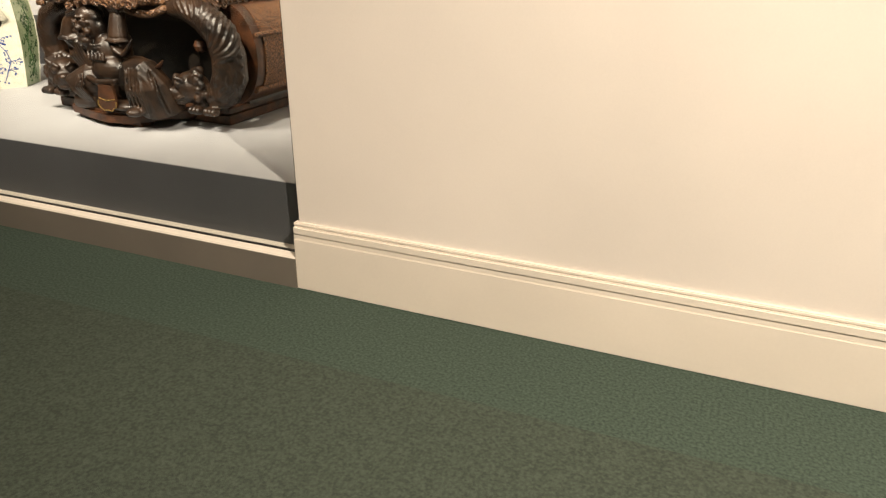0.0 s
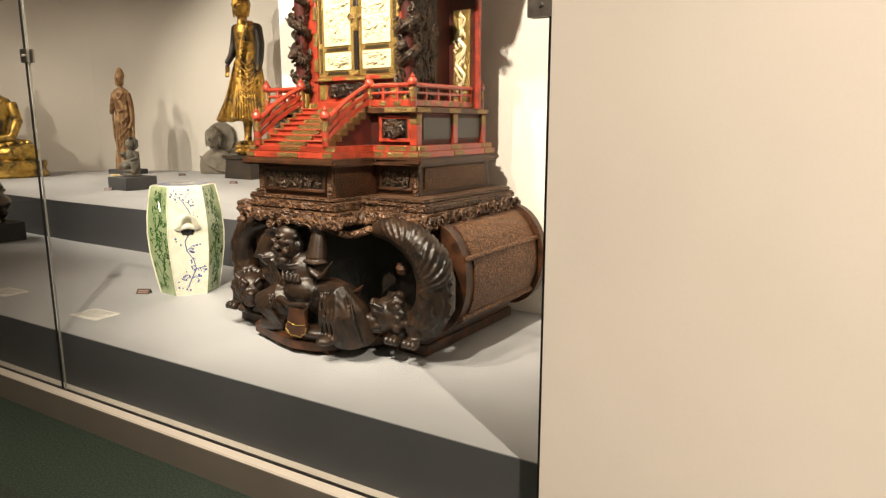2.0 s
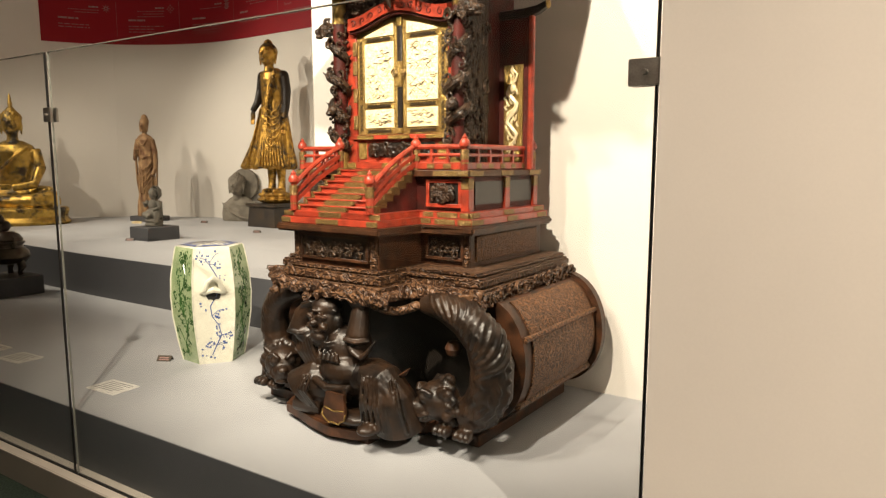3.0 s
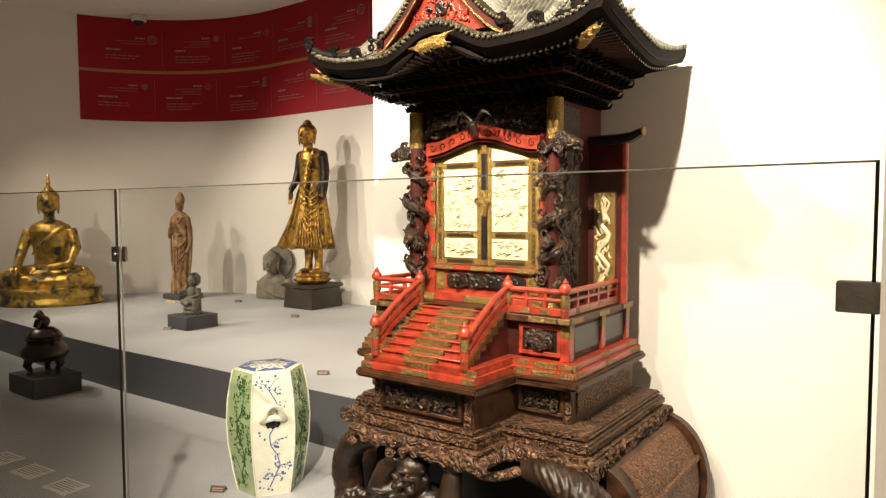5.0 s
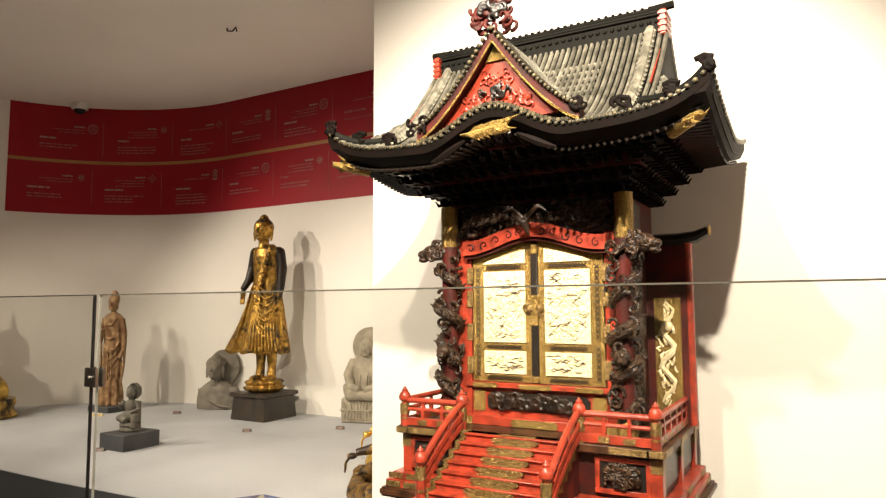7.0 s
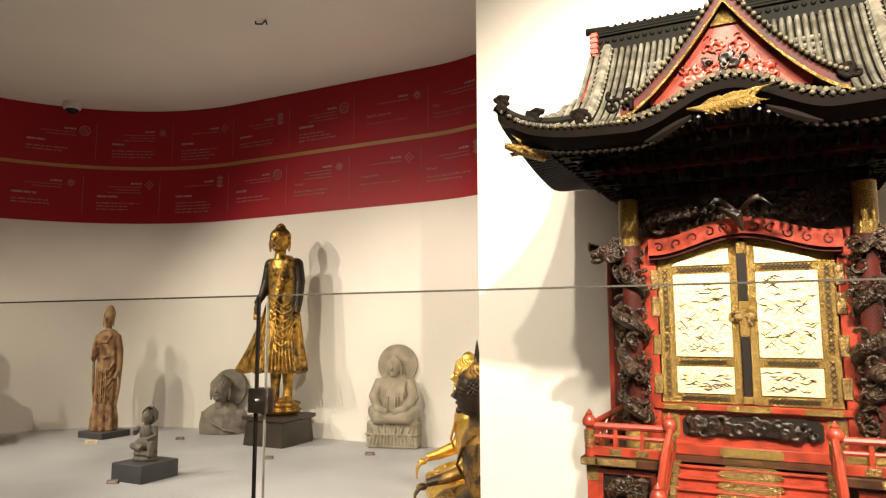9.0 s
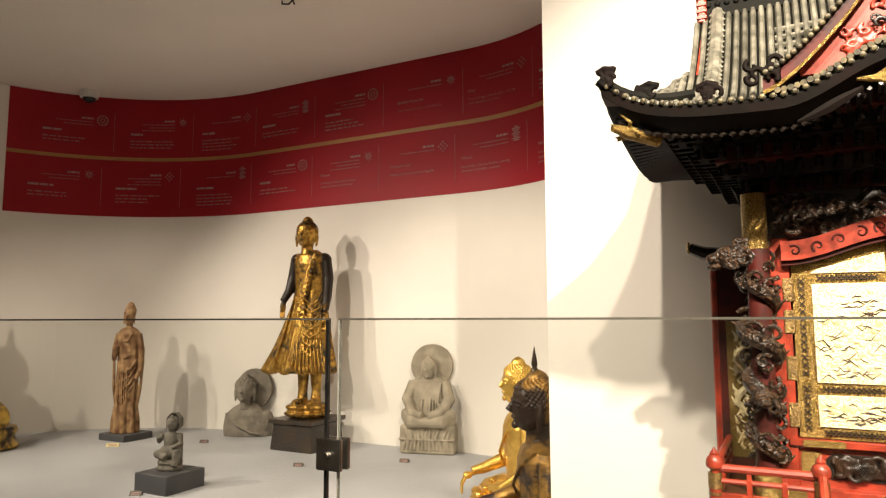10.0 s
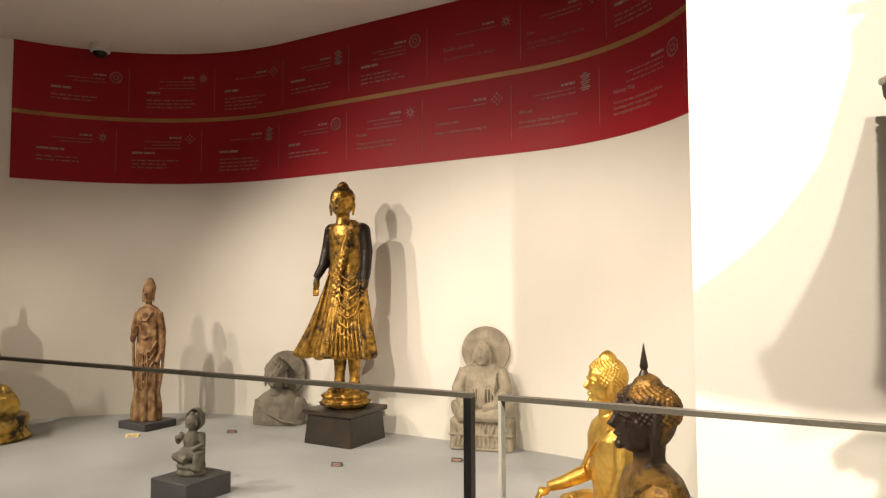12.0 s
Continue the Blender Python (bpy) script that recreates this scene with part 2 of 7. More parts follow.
# right block beside the display, with its moulded baseboard
bm = B()
prism(bm, [(-1.075, front(-1.075) + 0.018), (4.0, front(4.0) + 0.018), (4.0, 6.0), (-1.075, 6.0)], 0.0, CEIL)
solid("wall_front", bm, M_WALL2, "cream painted wall beside the display", "wall")
bm = B()
along(bm, -1.09, 4.0, 0.0, 0.03, 0.0, 0.175, 0.002)
along(bm, -1.09, 4.0, 0.003, 0.03, 0.175, 0.19, 0.001)
along(bm, -1.09, 4.0, 0.0, 0.03, 0.19, 0.217, 0.004)
along(bm, -1.09, 4.0, 0.006, 0.03, 0.217, 0.229, 0.003)
solid("baseboard", bm, M_TRIM, "cream moulded baseboard", "baseboard")

bm = B()
span(bm, (-3.158, 2.82, 0.0), (-1.075, 6.0, CEIL))
solid("wall_shrine", bm, M_WALL, "bright white wall behind the shrine", "wall")

# the curved back wall: straight, then an arc, then straight again towards the left
CX, CY, CR = -6.6, 3.14, 1.985


XR, RR = -4.55, 1.45          # where the wall begins to curve forward on the right


def wall_line(inset=0.0, steps=26, end=156.0):
    r = CR - inset
    out = [(-3.05, CY + r - 1.0)]
    for i in range(0, 13):
        a = radians(20 + 70 * i / 12)
        out.append((XR + (RR - inset) * math.cos(a), CY + CR - RR + (RR - inset) * math.sin(a)))
    out.append((CX, CY + r))
    for i in range(1, steps + 1):
        a = radians(90 + (end - 90) * i / steps)
        out.append((CX + r * math.cos(a), CY + r * math.sin(a)))
    return out


inner = wall_line() + [(-8.62, 3.3), (-8.9, 1.9), (-9.2, 0.2)]
outer = [(-11.0, 0.2), (-11.0, 6.0), (-3.0, 6.0)]
bm = B()
prism(bm, inner + outer, 0.0, CEIL)
solid("wall_back", bm, M_WALL, "smooth white curved gallery wall", "wall")
for nm, lo, hi in (("wall_left", (-11.0, -4.0, 0), (-10.8, 0.2, CEIL)), ("wall_south", (-11.0, -4.2, 0), (4.0, -4.0, CEIL)), ("wall_right", (4.0, -4.2, 0), (4.2, 6.0, CEIL))):
    bm = B()
    span(bm, lo, hi)
    solid(nm, bm, M_WALL2, "cream painted gallery wall", "wall")

# grey platform and raised tier
bm = B()
prism(bm, [(-9.1, front(-9.1) + 0.075), (-1.075, front(-1.075) + 0.075), (-1.075, 2.9), (-3.2, 2.9), (-3.2, 3.2), (-9.1, 3.2)], 0.0, PLAT)
solid("display_platform", bm, M_GREY, "grey painted display platform", "platform")
bm = B()
prism(bm, [(-9.4, 2.98), (-7.7, 2.78), (-6.2, 2.70), (-5.2, 2.69), (-4.3, 2.72), (-3.05, 2.75), (-3.05, 5.3), (-9.4, 5.3)], 0.0, TIER)
solid("display_tier", bm, M_GREY, "grey painted raised display tier", "platform")

bm = B()
prism(bm, [(-9.1, front(-9.1) + 0.0715), (-1.078, front(-1.078) + 0.0715), (-1.078, front(-1.078) + 0.076), (-9.1, front(-9.1) + 0.076)], 0.02, PLAT - 0.002)
solid("platform_riser", bm, M_RISER, "dark grey painted riser of the platform", "platform")
bm = B()
tl = [(-9.4, 2.98), (-7.7, 2.78), (-6.2, 2.70), (-5.2, 2.69), (-4.3, 2.72), (-3.05, 2.75)]
prism(bm, [(x, y - 0.004) for x, y in tl] + [(x, y + 0.003) for x, y in tl[::-1]], PLAT, TIER - 0.002)
solid("tier_riser", bm, M_RISER, "dark grey painted riser of the tier", "platform")

# kerb with a sloping top and the glass channel
bm = B()
x0, x1 = -9.3, -1.09
sect = [(0.0, 0.0), (0.0, 0.104), (0.004, 0.109), (0.029, 0.113), (0.030, 0.104), (0.040, 0.104), (0.041, 0.115), (0.078, 0.115), (0.078, 0.0)]
rings(bm, [[(x, front(x) + p, z) for p, z in sect] for x in (x0, x1)])
kerb = solid("kerb", bm, M_TRIM, "cream kerb carrying the glass screen", "kerb")
bm = B()
along(bm, x0, x1, -0.003, 0.001, 0.0, 0.1035)
part("kerb_face", bm, M_TAUPE, kerb, "grey-brown kerb face")
bm = B()
along(bm, x0, x1, 0.0305, 0.0395, 0.10, 0.1165)
part("seal_strip", bm, M_SEAL, kerb, "black rubber glazing strip")

# printed red banner on the curved wall
BTOP, BMID, BBOT = 3.598, 3.03, 2.495


def on_wall(s, inset):
    """A place on the curved wall, s metres from the point where the arc begins (minus to the right)."""
    if s < CX - XR:
        a = math.pi / 2 - (CX - XR - s) / RR
        return Vector((XR + (RR - inset) * math.cos(a), CY + CR - RR + (RR - inset) * math.sin(a), 0)), Vector((math.sin(a), -math.cos(a), 0))
    if s <= 0:
        return Vector((CX - s, CY + CR - inset, 0)), Vector((1, 0, 0))
    a = math.pi / 2 + s / CR
    return Vector((CX + (CR - inset) * math.cos(a), CY + (CR - inset) * math.sin(a), 0)), Vector((math.sin(a), -math.cos(a), 0))


S_END = CR * radians(65.0)


def strip(bm, s0, s1, z0, z1, inset, thick, steps):
    loops = []
    for i in range(steps + 1):
        s = s0 + (s1 - s0) * i / steps
        p, q = on_wall(s, inset)[0], on_wall(s, inset + thick)[0]
        loops.append([(p.x, p.y, z0), (q.x, q.y, z0), (q.x, q.y, z1), (p.x, p.y, z1)])
    rings(bm, loops)


bm = B()
strip(bm, -3.4, S_END, BBOT, BTOP, 0.001, 0.004, 60)
banner = tagged(new("wall_banner", finish(bm, "wall_banner", M_RED)), "deep red printed banner along the curved wall", "banner")
bm = B()
strip(bm, -3.4, S_END, BMID - 0.016, BMID + 0.016, 0.006, 0.002, 60)
part("ochre_line", bm, M_GOLDLINE, banner, "ochre dividing line")

# glass screen: panes with polished edges
PANES = [(-9.2, -7.05), (-7.03, -5.08), (-5.06, -3.078), (-3.06, -1.082)]
GTOP = 1.571
for a, b in PANES:
    g = thing("glass_screen", (a, front(a) + 0.05, 0.105), "clear frameless glass screen pane standing in the kerb", "glass screen", "glass screen panes")
    bm = B()
    along(bm, a + 0.002, b - 0.005, 0.0315, 0.0385, 0.106, GTOP - 0.002)
    p = part("pane", bm, M_GLASS, g, "clear glass", smooth=False)
    p.visible_shadow = False
    bm = B()
    along(bm, a, b, 0.032, 0.038, GTOP - 0.002, GTOP + 0.001)
    part("top_edge", bm, M_EDGE, g, "polished glass edge")
    for x, w, mm in ((a, 0.002, M_EDGE_PALE), (b - 0.005, 0.005, M_SEAL)):
        bm = B()
        along(bm, x, x + w, 0.032, 0.038, 0.106, GTOP - 0.002)
        part("side_edge", bm, mm, g, "pale ground glass edge" if mm is M_EDGE_PALE else "black sealed edge")


def clamp(x, w, wall=False):
    c = thing("glass_clamp", (x, front(x) + 0.05, 1.35), "square brushed steel glass clamp", "clamp", "glass clamps")
    for nm, y0 in (("front_plate", 0.022), ("rear_plate", 0.0415)):
        bm = B()
        along(bm, x - w, x + w, y0, y0 + 0.0075, 1.345, 1.392, 0.0015)
        part(nm, bm, M_STEEL, c)
    bm = B()
    y = front(x) + 0.018
    bmesh.ops.create_cone(bm, cap_ends=True, segments=12, radius1=0.006, radius2=0.005, depth=0.008, matrix=Matrix.Translation((x, y, 1.368)) @ Matrix.Rotation(radians(90), 4, "X"))
    part("screw", bm, M_STEEL, c)


for x in (-7.04, -5.07, -3.069):
    clamp(x, 0.022)
clamp(-1.102, 0.03)

# ---- lacquered shrine ----
M_LAQ = material("vermilion_lacquer", (0.44, 0.05, 0.022), 0.36, second=(0.20, 0.028, 0.014), scale=34, bump=0.2, bump_scale=90, bump_dist=0.001, coat=0.3, spec=0.5, detail=9)
M_LAQD = material("dark_red_lacquer", (0.10, 0.012, 0.008), 0.55, second=(0.032, 0.009, 0.007), scale=16, bump=0.2, bump_scale=90, bump_dist=0.001, spec=0.25)
M_BRASS = carved("engraved_brass", (0.16, 0.10, 0.025), (0.62, 0.42, 0.13), 0.36, 0.8, 150, 0.002, 0.7)
M_BRASSD = carved("tarnished_brass", (0.12, 0.075, 0.026), (0.52, 0.34, 0.12), 0.36, 0.6, 120, 0.002, 0.7)
M_GILT = carved("gilded_relief", (0.72, 0.57, 0.29), (0.93, 0.83, 0.56), 0.45, 0.1, 75, 0.002, 0.35, "wave")
M_GILT2 = material("pale_gilt", (0.93, 0.82, 0.54), 0.42, metal=0.15, second=(0.74, 0.6, 0.32), scale=30, bump=0.3, bump_scale=120)
M_LATTICE_SHADE = material("lattice_and_relief_shade_line", (0.05, 0.03, 0.012), 0.5, scale=30, bump=0)
M_BROWN = carved("carved_brown_wood", (0.04, 0.019, 0.010), (0.125, 0.062, 0.03), 0.45, 0, 48, 0.004, 1.0, "wave", 0.4)
M_BROWNP = material("polished_brown_wood", (0.085, 0.032, 0.013), 0.45, second=(0.022, 0.010, 0.005), scale=20, bump=0.3, bump_scale=110, spec=0.35)
M_DARKW = carved("blackened_carving", (0.012, 0.007, 0.004), (0.085, 0.044, 0.021), 0.4, 0, 70, 0.004, 0.9, spec=0.35)
M_BRONZEW = material("dark_bronzed_wood", (0.034, 0.016, 0.007), 0.4, second=(0.007, 0.005, 0.004), scale=16, bump=0.4, bump_scale=110, bump_dist=0.002, spec=0.45, detail=8)
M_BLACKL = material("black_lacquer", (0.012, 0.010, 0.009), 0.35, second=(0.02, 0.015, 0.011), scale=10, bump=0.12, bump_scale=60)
M_ROOF = material("weathered_copper_roof", (0.28, 0.265, 0.21), 0.42, metal=0.3, second=(0.11, 0.105, 0.08), scale=30, bump=0.25, bump_scale=140, random_tone=0.3)
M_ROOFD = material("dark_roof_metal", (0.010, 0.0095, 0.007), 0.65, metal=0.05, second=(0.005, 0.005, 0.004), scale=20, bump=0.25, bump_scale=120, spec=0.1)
M_TILEEND = material("worn_gilt_tile_end", (0.15, 0.12, 0.06), 0.5, metal=0.4, second=(0.03, 0.027, 0.018), scale=60, bump=0.2, bump_scale=200, random_tone=0.4)
# one near-black colour for eave boards, brackets and ridge ornaments
M_EAVE = material("near_black_lacquer", (0.008, 0.004, 0.003), 0.65, second=(0.004, 0.003, 0.002), scale=16, bump=0.25, bump_scale=90, spec=0.08)
M_TAN = carved("tan_carved_wood", (0.05, 0.022, 0.010), (0.20, 0.092, 0.04), 0.5, 0, 62, 0.003, 0.8, "wave", 0.3)

X0 = -2.235
shrine = thing("shrine", (X0, 2.4, PLAT), "tall red and gold lacquered temple shrine on a carved base", "shrine")
rng = random.Random(7)


def swirl(bm, p, r, turns, thick, plane="y", spin=1, depth=0.3, n=5, steps=14):
    """One curled tendril of carving."""
    pts, rad = [], []
    a0 = rng.uniform(0, 6.28)
    for i in range(steps):
        f = i / (steps - 1)
        a = a0 + spin * turns * 6.28 * f
        q = r * (1 - 0.85 * f)
        d = depth * thick * math.sin(3.1 * f)
        e = (q * math.cos(a), q * math.sin(a))
        pts.append((p[0] + e[0], p[1] - d, p[2] + e[1]) if plane == "y" else (p[0] + d, p[1] + e[0], p[2] + e[1]))
        rad.append(thick * (1 - 0.6 * f))
    tube(bm, pts, rad, n)


def blended(ob, voxel):
    """Melts the strokes of one carving into a single worn surface."""
    md = ob.modifiers.new("blend", "REMESH")
    md.mode, md.voxel_size, md.use_smooth_shade = "VOXEL", voxel, True
    return ob


def relief(bm, a, b, y, size, count, thick=0.4, plane="y"):
    """Fills a panel with curled foliage and knobs; a and b are its corners in the panel's plane."""
    for i in range(count):
        u, v = rng.uniform(a[0], b[0]), rng.uniform(a[1], b[1])
        p = (u, y, v) if plane == "y" else (y, u, v)
        s = size * rng.uniform(0.6, 1.2)
        if i % 4 == 3:
            ball(bm, p, (s * 0.45, s * 0.45, s * 0.35), u=7, v=5)
        else:
            swirl(bm, p, s, rng.uniform(0.6, 1.2), s * thick, plane, rng.choice((-1, 1)), 0.8)


def cross(bm, w, y0, yb, wf, yp, z0, z1, bevel=0.0, right=0.0):
    o = [(-w, yb), (-w, y0), (-wf, y0), (-wf, yp), (wf, yp), (wf, y0), (w + right, y0), (w + right, yb)]
    n0 = set(bm.verts)
    prism(bm, [(X0 + u, y) for u, y in o], z0, z1)
    if bevel:
        es = list({e for v in bm.verts if v not in n0 for e in v.link_edges})
        bmesh.ops.bevel(bm, geom=es, offset=bevel, segments=2, affect="EDGES")


# -- carved base: feet, tray, barrel, beasts and crouching bearer
XB = -2.15
for x0, x1, y0 in ((-2.66, -2.50, 2.07), (-1.94, -1.75, 2.115)):
    bm = B()
    span(bm, (x0, y0, PLAT), (x1, 2.74, PLAT + 0.04), 0.004)
    span(bm, (x0 + 0.008, y0 + 0.008, PLAT + 0.04), (x1 - 0.008, 2.73, PLAT + 0.068), 0.004)
    part("foot_rail", bm, M_BROWNP, shrine, "stepped brown wooden foot rail")
bm = B()
out = [(-2.46, 2.2), (-2.475, 2.02), (-2.44, 1.955), (-2.36, 1.935), (-2.27, 1.905), (-2.17, 1.885), (-2.08, 1.905), (-2.03, 1.95), (-1.99, 2.03), (-1.95, 2.06), (-1.92, 2.1), (-1.92, 2.2)]
prism(bm, out, PLAT + 0.02, PLAT + 0.05)
prism(bm, [(XB + (x - XB) * 0.95, 2.1 + (y - 2.1) * 0.92) for x, y in out], PLAT + 0.05, PLAT + 0.062)
for x, y in ((-2.36, 1.98), (-2.1, 1.96), (-2.0, 2.12)):
    span(bm, (x - 0.05, y - 0.02, PLAT), (x + 0.05, y + 0.05, PLAT + 0.02))
part("figure_tray", bm, M_BROWNP, shrine, "wavy-edged brown wooden tray")


def barrel(side):
    sect = [(0.40 + 0.14 * math.cos(radians(a)), 0.605 + 0.195 * math.sin(radians(a))) for a in range(90, -91, -11)]
    bm = B()
    prism(bm, [(XB + side * u, z) for u, z in sect], 2.15, 2.70, "y")
    body = part("side_drum", bm, M_BROWNP, shrine, "bulging brown wooden drum side")
    for k0, k1, y0, y1 in ((2, 6, 2.2, 2.66), (6, 12, 2.2, 2.66)):
        seg = [(u + 0.006, z) for u, z in sect[k0:k1 + 1]]
        seg = seg + [(u - 0.012, z) for u, z in seg[::-1]]
        bm = B()
        prism(bm, [(XB + side * u, z) for u, z in seg], y0, y1, "y")
        part("scroll_panel", bm, M_TAN, body, "tan panel carved with scrolls")
    for k, rr in ((6, 0.010), (12, 0.013)):
        bm = B()
        u, z = sect[k]
        tube(bm, [(XB + side * (u + 0.004), 2.16, z), (XB + side * (u + 0.004), 2.69, z)], rr, 8)
        part("moulding", bm, M_TAN, body)
    bm = B()
    prism(bm, [(XB + side * (0.3 + (u - 0.3) * 1.1), 0.605 + (z - 0.605) * 1.06) for u, z in sect], 2.69, 2.725, "y")
    part("end_rim", bm, M_BROWNP, body)


barrel(1)
barrel(-1)
# solid black blocks stand in for the shade inside the hollow base
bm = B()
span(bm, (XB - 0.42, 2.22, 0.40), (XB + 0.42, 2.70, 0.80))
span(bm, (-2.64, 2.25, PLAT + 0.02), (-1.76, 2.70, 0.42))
part("base_hollow_shade", bm, M_BLACKL, shrine, "solid black block standing in for the shaded hollow of the base")


def beast(path, girth, head, facing):
    """A maned lion that arches down on its forepaws and turns its head inwards."""
    bm = B()
    n = len(path)
    tube(bm, path, girth, 16)
    c = Vector((sum(p[0] for p in path) / n - 0.12 * facing * -1, 2.07, 0.6))

    def skin(f, a, out=1.0):
        f = max(0.0, min(n - 1.001, f))
        k, fr = int(f), f - int(f)
        p = Vector(path[k]).lerp(Vector(path[k + 1]), fr)
        r = girth[k] + (girth[k + 1] - girth[k]) * fr
        d = (p - c)
        d.y = 0
        d.normalize()
        return p + (d * math.cos(a) + Vector((0, -1, 0)) * math.sin(a)) * r * out

    for lock in range(13):          # long wavy locks sweep over the back
        f0 = 0.1 + 0.27 * lock
        pts = [skin(f0 + 0.16 * q + 0.1 * math.sin(0.9 * q + lock), -0.5 + 0.34 * q, 1.03) for q in range(8)]
        tube(bm, pts, [0.004, 0.008, 0.010, 0.010, 0.010, 0.009, 0.007, 0.003], 6)
    for lock in range(34):          # shorter tufts down the flank
        f0, a0 = rng.uniform(2.5, n - 1.6), rng.uniform(0.2, 1.9)
        pts = [skin(f0 + 0.13 * q, a0 + 0.12 * math.sin(q + lock), 1.01) for q in range(5)]
        tube(bm, pts, [0.002, 0.005, 0.006, 0.005, 0.001], 5)
    for k in range(9):              # knobbed spine
        ball(bm, skin(3.0 + 0.35 * k, 0.15, 1.0), 0.008, u=8, v=6)
    h = Vector(head)
    g = Vector((facing * 0.72, -0.69, 0))         # the way it looks
    side = Vector((-g.y, g.x, 0))
    ball(bm, h, (0.068, 0.066, 0.062), u=16, v=12)
    ball(bm, h + g * 0.05 + Vector((0, 0, -0.018)), (0.04, 0.04, 0.03), u=14, v=10)
    ball(bm, h + g * 0.046 + Vector((0, 0, -0.05)), (0.034, 0.034, 0.014))
    ball(bm, h + g * 0.085 + Vector((0, 0, -0.004)), (0.02, 0.02, 0.013))
    for s in (-1, 1):
        ball(bm, h + g * 0.052 + side * s * 0.03 + Vector((0, 0, 0.02)), 0.016)
        tube(bm, [h + g * 0.066 + side * s * 0.012 + Vector((0, 0, 0.03)), h + g * 0.056 + side * s * 0.03 + Vector((0, 0, 0.044)), h + g * 0.03 + side * s * 0.052 + Vector((0, 0, 0.036))], [0.007, 0.01, 0.006], 6)
        tube(bm, [h + side * s * 0.05 + Vector((0, 0, 0.04)), h + side * s * 0.068 - g * 0.01 + Vector((0, 0, 0.06))], [0.016, 0.006], 8)
        tube(bm, [h + g * 0.078 + side * s * 0.006 + Vector((0, 0, -0.03)), h + g * 0.066 + side * s * 0.03 + Vector((0, 0, -0.036)), h + g * 0.04 + side * s * 0.048 + Vector((0, 0, -0.026))], [0.006, 0.008, 0.006], 6)
    for k in range(22):             # curls of the mane round the cheeks
        a = 6.283 * k / 22
        p = h - g * (0.018 + 0.014 * (k % 2)) + side * 0.068 * math.cos(a) + Vector((0, 0, 0.062 * math.sin(a)))
        ball(bm, p, 0.014 + 0.003 * (k % 3), u=8, v=6)
    for d in (-0.04, 0.035):
        p = Vector(path[-1]) + Vector((d, -0.01, -0.02))
        tube(bm, [p + Vector((0, 0, 0.05)), Vector((p.x, p.y - 0.015, PLAT + 0.09))], [0.036, 0.03], 10)
        for t in range(3):
            ball(bm, (p.x - 0.018 + 0.018 * t, p.y - 0.05, PLAT + 0.083), (0.012, 0.026, 0.017), u=8, v=6)
    return blended(part("beast", bm, M_BRONZEW, shrine, "dark carved lion arching down to the foot"), 0.0045)


beast([(-1.92, 2.06, 0.775), (-1.84, 2.05, 0.778), (-1.76, 2.05, 0.755), (-1.70, 2.06, 0.70), (-1.678, 2.07, 0.62), (-1.682, 2.07, 0.54), (-1.72, 2.07, 0.475), (-1.77, 2.06, 0.445)],
      [0.026, 0.04, 0.055, 0.062, 0.066, 0.068, 0.064, 0.05], (-1.845, 2.035, 0.492), -1)
beast([(-2.45, 2.06, 0.76), (-2.51, 2.05, 0.748), (-2.565, 2.05, 0.715), (-2.60, 2.06, 0.66), (-2.61, 2.07, 0.60), (-2.605, 2.07, 0.535), (-2.59, 2.07, 0.48), (-2.58, 2.06, 0.45)],
      [0.024, 0.034, 0.042, 0.046, 0.05, 0.052, 0.05, 0.046], (-2.535, 2.03, 0.492), 1)

bm = B()   # crouching bearer, one carved block
HX, HY, HZ = -2.243, 1.955, 0.707
ball(bm, (HX, HY + 0.01, HZ), (0.05, 0.054, 0.062), u=18, v=14)
ball(bm, (HX, HY + 0.012, HZ + 0.04), (0.052, 0.052, 0.036), u=16, v=10)
tube(bm, [(HX - 0.052, HY + 0.0, HZ + 0.03), (HX, HY - 0.052, HZ + 0.036), (HX + 0.052, HY + 0.0, HZ + 0.03)], [0.006, 0.007, 0.006], 8)
ball(bm, (HX, HY - 0.052, HZ - 0.004), (0.014, 0.016, 0.012))
for s in (-1, 1):
    tube(bm, [(HX + s * 0.006, HY - 0.052, HZ + 0.014), (HX + s * 0.022, HY - 0.052, HZ + 0.022), (HX + s * 0.042, HY - 0.034, HZ + 0.012)], [0.006, 0.008, 0.005], 6)
    ball(bm, (HX + s * 0.021, HY - 0.041, HZ + 0.006), (0.011, 0.009, 0.008))
    ball(bm, (HX + s * 0.028, HY - 0.038, HZ - 0.018), (0.016, 0.014, 0.013))
    ball(bm, (HX + s * 0.051, HY + 0.01, HZ - 0.004), (0.010, 0.015, 0.02))
tube(bm, [(HX - 0.022, HY - 0.044, HZ - 0.032), (HX, HY - 0.05, HZ - 0.028), (HX + 0.022, HY - 0.044, HZ - 0.032)], [0.005, 0.006, 0.005], 6)
ball(bm, (HX, HY - 0.034, HZ - 0.052), (0.03, 0.022, 0.02))
for k in range(2):
    tube(bm, [(HX + 0.012 + (0.058 + 0.008 * k) * math.cos(a), 1.972 - 0.05 * math.sin(a), 0.655 - 0.012 * k - 0.02 * math.sin(a)) for a in [3.14 * i / 8 for i in range(9)]], 0.006, 8)
ball(bm, (-2.205, 2.0, 0.60), (0.09, 0.075, 0.085), u=20, v=14)
ball(bm, (-2.18, 1.965, 0.548), (0.082, 0.06, 0.058), u=20, v=12)
for k in range(5):
    tube(bm, [(-2.235 + 0.02 * k, 1.918, 0.615), (-2.228 + 0.018 * k, 1.912, 0.585)], [0.006, 0.01], 6)
